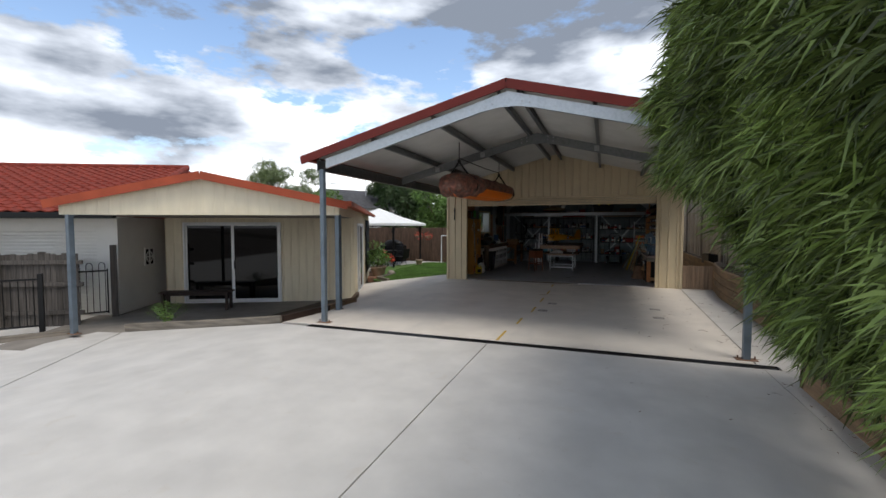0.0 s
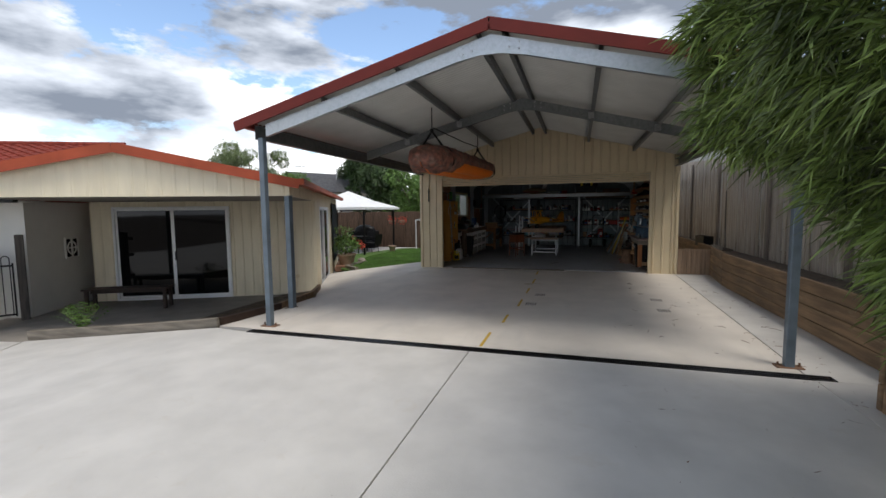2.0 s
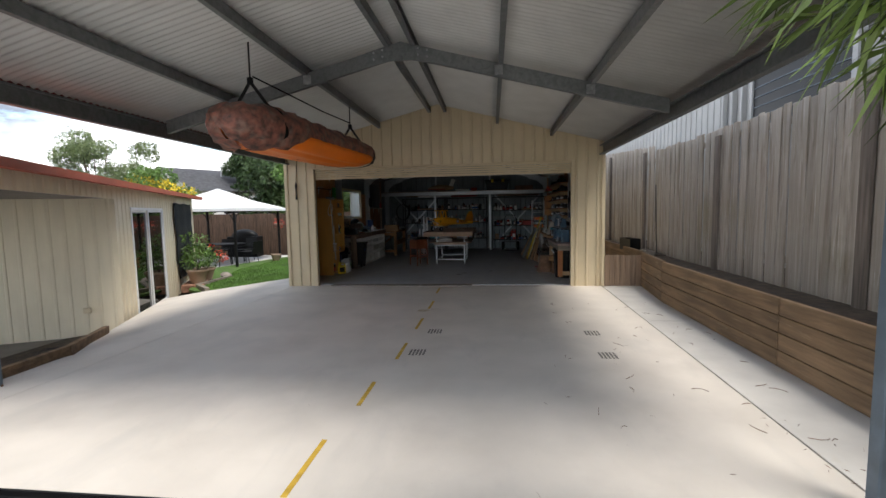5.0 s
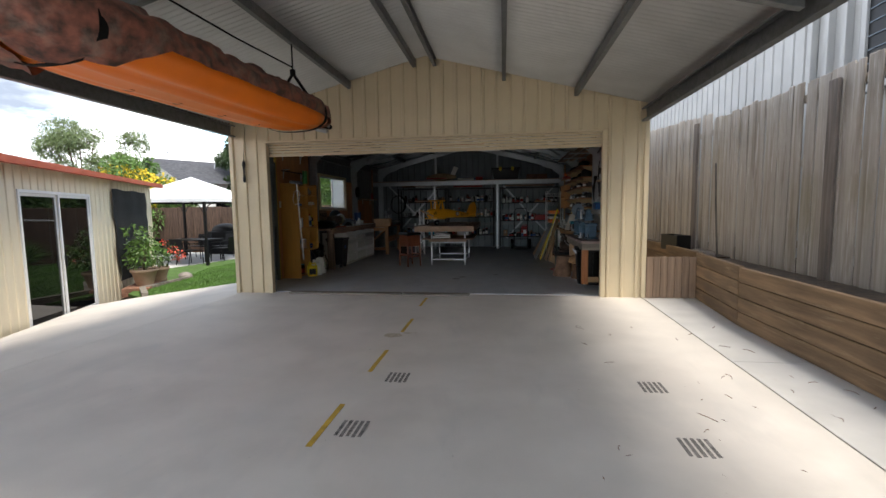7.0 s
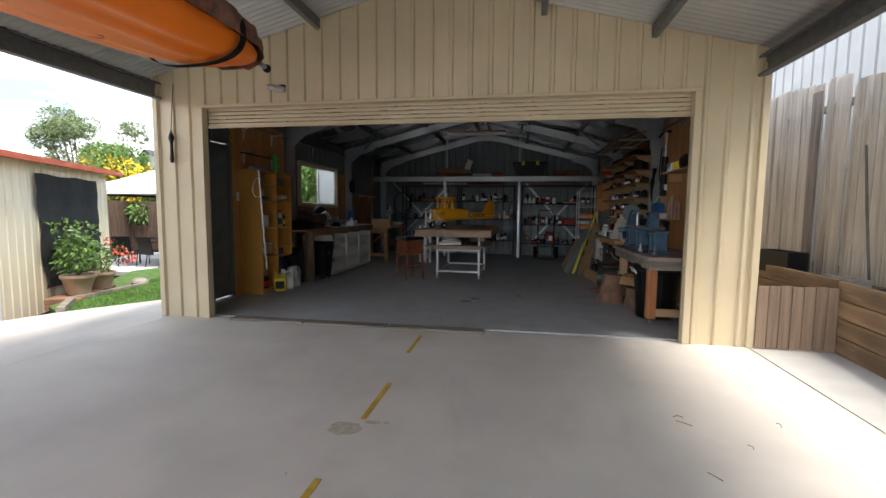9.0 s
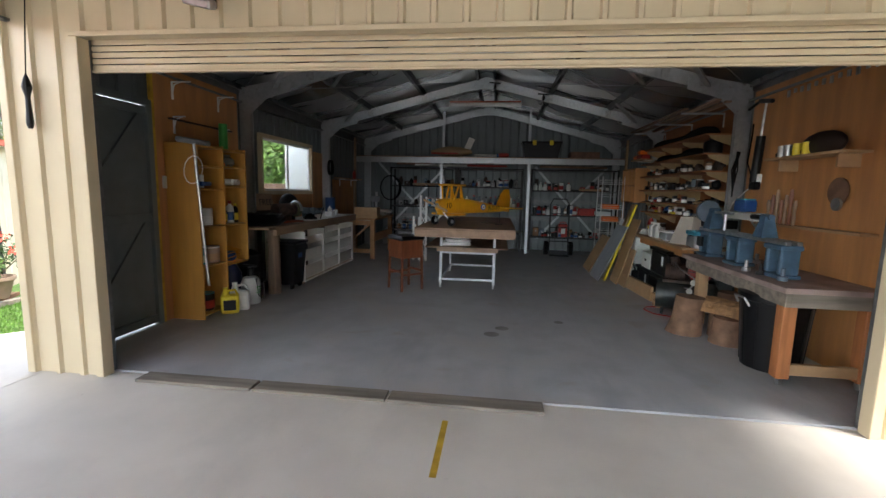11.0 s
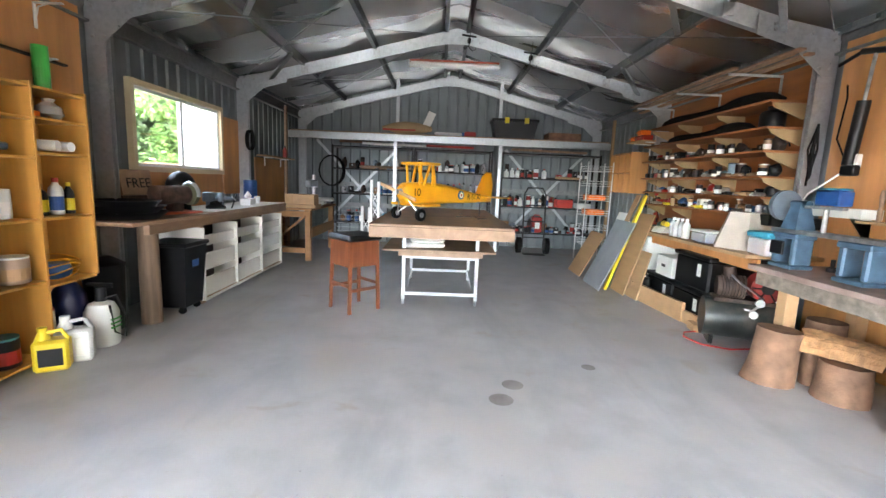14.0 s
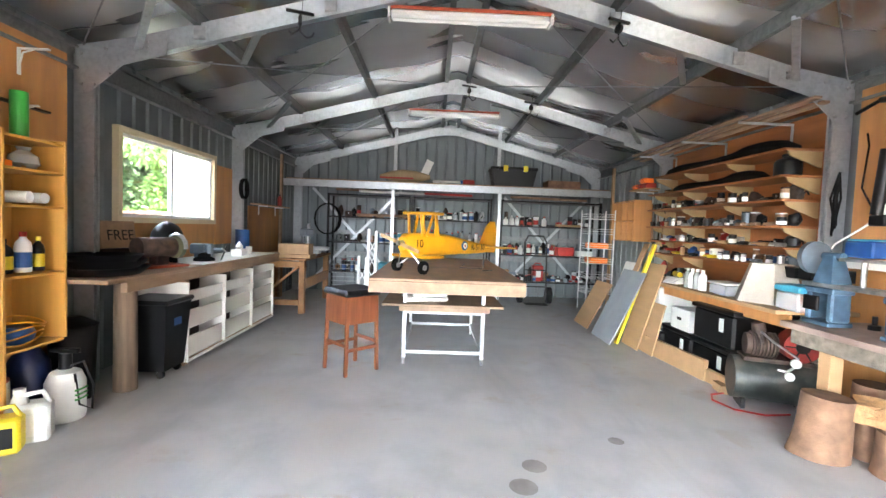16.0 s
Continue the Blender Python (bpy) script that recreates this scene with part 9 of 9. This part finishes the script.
M["beige"] = mat("beige", (0.50, 0.44, 0.37), 0.85, var=0.08, bump=0.2)
item("draped_cloth", "beige cloth draped over a machine on the side counter", "cloth", (2.6, 13.3, ZC), 0, [("cloth", "beige", lambda b: bmesh.ops.create_cone(b, cap_ends=True, segments=6, radius1=0.27, radius2=0.16, depth=0.32, matrix=pose(0, 0, 0.16, 0, 0, 30)))], smooth=False)
item("food_tub", "clear plastic tub with a blue lid on the side counter", "tub", (2.5, 12.85, ZC), 0, [("tub", "clear", lambda b: box(b, -0.12, 0.12, -0.11, 0.11, 0, 0.14, 0.015)), ("contents", "red", lambda b: (box(b, -0.09, 0.0, -0.08, 0.08, 0.01, 0.1, 0.01),)), ("more_contents", "white_cloth", lambda b: box(b, 0.0, 0.09, -0.08, 0.08, 0.01, 0.09, 0.01)), ("lid", "cyan_lid", lambda b: box(b, -0.13, 0.13, -0.12, 0.12, 0.14, 0.19, 0.012))])
item("food_tub", "clear plastic tub with a white lid on the side counter", "tub", (2.45, 13.62, ZC), 0, [("tub", "clear", lambda b: box(b, -0.09, 0.09, -0.12, 0.12, 0, 0.1, 0.012)), ("contents", "blue", lambda b: box(b, -0.06, 0.06, -0.09, 0.09, 0.008, 0.06, 0.01)), ("lid", "white_plastic", lambda b: box(b, -0.1, 0.1, -0.13, 0.13, 0.1, 0.12, 0.006))])
for i, (y, m_, n_) in enumerate(((13.9, "white_plastic", "white"), (13.99, "clear", "clear"), (14.07, "white_plastic", "white"), (14.15, "clear", "clear"))):
    bottle((2.4, y, ZC), 0.038, 0.2, m_, "white_plastic", n_ + " plastic bottle on the side counter")
item("magazine_pile", "pile of papers with a lime-green torch on the wall shelf end", "paper", (2.5, 14.5, ZC), 10, [("papers", "white_cloth", lambda b: [box(b, -0.12 + 0.01 * i, 0.12 + 0.008 * i, -0.1, 0.1, i * 0.014, i * 0.014 + 0.011, 0.002) for i in range(5)]), ("torch", "yellow_plastic", lambda b: cyl(b, (-0.05, -0.08, 0.1), (0.02, 0.08, 0.1), 0.03, n=12))])
item("parts_tray", "black compartment tray on the lowest wall shelf", "tray", (2.7, 13.05, 1.02), 0, [("tray", "black", lambda b: [box(b, -0.1, 0.1, -0.3 + i * 0.15, -0.17 + i * 0.15, 0, 0.09, 0.006) for i in range(5)])])

for i, (x, y, z, h) in enumerate(((2.58, 13.62, 0, 0.33), (2.58, 13.62, 0.335, 0.34), (2.6, 14.25, 0, 0.33))):
    item("black_crate", "black plastic storage crate under the side counter", "crate", (x, y, z + F0), 0, [
        ("body", "black", lambda b: box(b, -0.24, 0.3, -0.29, 0.29, 0, h - 0.04, 0.02)), ("lid", "black", lambda b: box(b, -0.26, 0.32, -0.31, 0.31, h - 0.04, h, 0.01)),
        ("sticker", "white_plastic", lambda b: box(b, -0.243, -0.24, -0.16, -0.1, h * 0.4, h * 0.75))], "black crates", smooth=False)
item("white_box", "white carton on the black crate", "box", (2.5, 14.2, 0.33 + F0), 0, [("box", "white_plastic", lambda b: box(b, -0.13, 0.15, -0.17, 0.17, 0, 0.22, 0.006)), ("mark", "black", lambda b: box(b, -0.132, -0.13, -0.03, 0.05, 0.1, 0.13))])
item("white_cooler", "white appliance under the end of the side counter", "appliance", (2.62, 14.85, F0), 0, [("body", "white_plastic", lambda b: box(b, -0.28, 0.3, -0.25, 0.25, 0, 0.72, 0.015))])
item("black_tap_kit", "black hand pump on the floor by the crates", "pump", (2.3, 14.4, F0 + 0.14), 0, [("body", "black", lambda b: (lathe(b, [(0.05, -0.13), (0.05, 0.1), (0.03, 0.12)], 12), tube(b, [(0, 0, 0.12), (-0.02, 0.03, 0.2), (-0.06, 0.06, 0.22)], 0.012, 6)))])
for i, (a, b_, h) in enumerate((((2.18, 14.5), (2.27, 13.55), 0.19), ((2.25, 14.3), (2.30, 13.2), 0.12))):
    ln = math.dist(a, b_)
    item("pine_plank", "pine plank lying on edge along the floor", "timber", (a[0], a[1], F0), math.degrees(math.atan2(b_[1] - a[1], b_[0] - a[0])), [("plank", "pine", lambda b: box(b, 0, ln, -0.02, 0.02, 0, h, 0.004))])
item("pine_block", "short pine block on the floor beside the planks", "timber", (2.27, 13.3, F0), 80, [("block", "pine", lambda b: box(b, -0.08, 0.08, -0.06, 0.06, 0, 0.07, 0.004))])


def lean(name, label, m_, y0, y1, xb, xt, h, t=0.016):
    """A sheet that stands on the floor at xb and leans on the side at xt."""
    a = math.degrees(math.atan2(xt - xb, h))
    ln = math.hypot(xt - xb, h)
    th = thing(name, label, "sheet", (xb, y0, F0))
    bm = B()
    box(bm, -t / 2, t / 2, 0, y1 - y0, 0.005, ln, 0.002)
    o = part("sheet", bm, m_, th)
    o.matrix_local = pose(0, 0, 0, 0, a, 0)
    return th


lean("plywood_offcut", "pale plywood offcut leaning at the back of the side bench", "pine", 15.55, 16.1, 1.88, 2.2, 0.62)
lean("long_board", "tall pale board leaning by the side bench", "pine", 15.0, 15.12, 1.95, 2.4, 1.2)
lean("grey_sheet", "blue-grey sheet leaning by the side bench", "grey_board", 14.72, 15.32, 1.86, 2.25, 0.86)
lean("yellow_level", "yellow spirit level leaning by the side bench", "yellow_plastic", 14.78, 14.84, 1.97, 2.37, 1.2, 0.03)
lean("plywood_offcut", "pale plywood offcut leaning beside the yellow level", "pine", 14.5, 14.9, 2.08, 2.36, 0.98)
lean("plywood_offcut", "pale plywood offcut with screw holes leaning by the planks", "pine", 14.28, 14.66, 2.14, 2.26, 0.56)
lean("white_sheet", "white sheet leaning behind the pale board", "white_plastic", 15.1, 15.5, 2.05, 2.35, 0.95)
wr = thing("wire_rack", "white wire basket rack standing by the back racks", "rack", (2.32, 16.9, F0))
bm = B()
for x in (0, 0.42):
    for y in (0, 0.4):
        box(bm, x - 0.008, x + 0.008, y - 0.008, y + 0.008, 0, 1.7, 0.001)
part("frame", bm, "white_frame", wr)
for k2 in range(6):
    bm = B()
    z = 0.3 + k2 * 0.25
    for dz in (0, 0.04, 0.08):
        for a, b_ in (((0, 0), (0.42, 0)), ((0, 0.4), (0.42, 0.4)), ((0, 0), (0, 0.4)), ((0.42, 0), (0.42, 0.4))):
            bar(bm, (*a, z + dz), (*b_, z + dz), 0.005, 0.005)
    for i in range(8):
        bar(bm, (0.05 * i + 0.03, 0, z), (0.05 * i + 0.03, 0.4, z), 0.004, 0.004)
    part("basket", bm, "white_frame", wr)
for z in (0.82, 1.07):
    item("parts_bin", "orange plastic tray in the wire rack", "bin", (2.53, 17.1, z), 0, [("bin", "orange", lambda b: box(b, -0.15, 0.15, -0.15, 0.15, 0, 0.09, 0.01))])
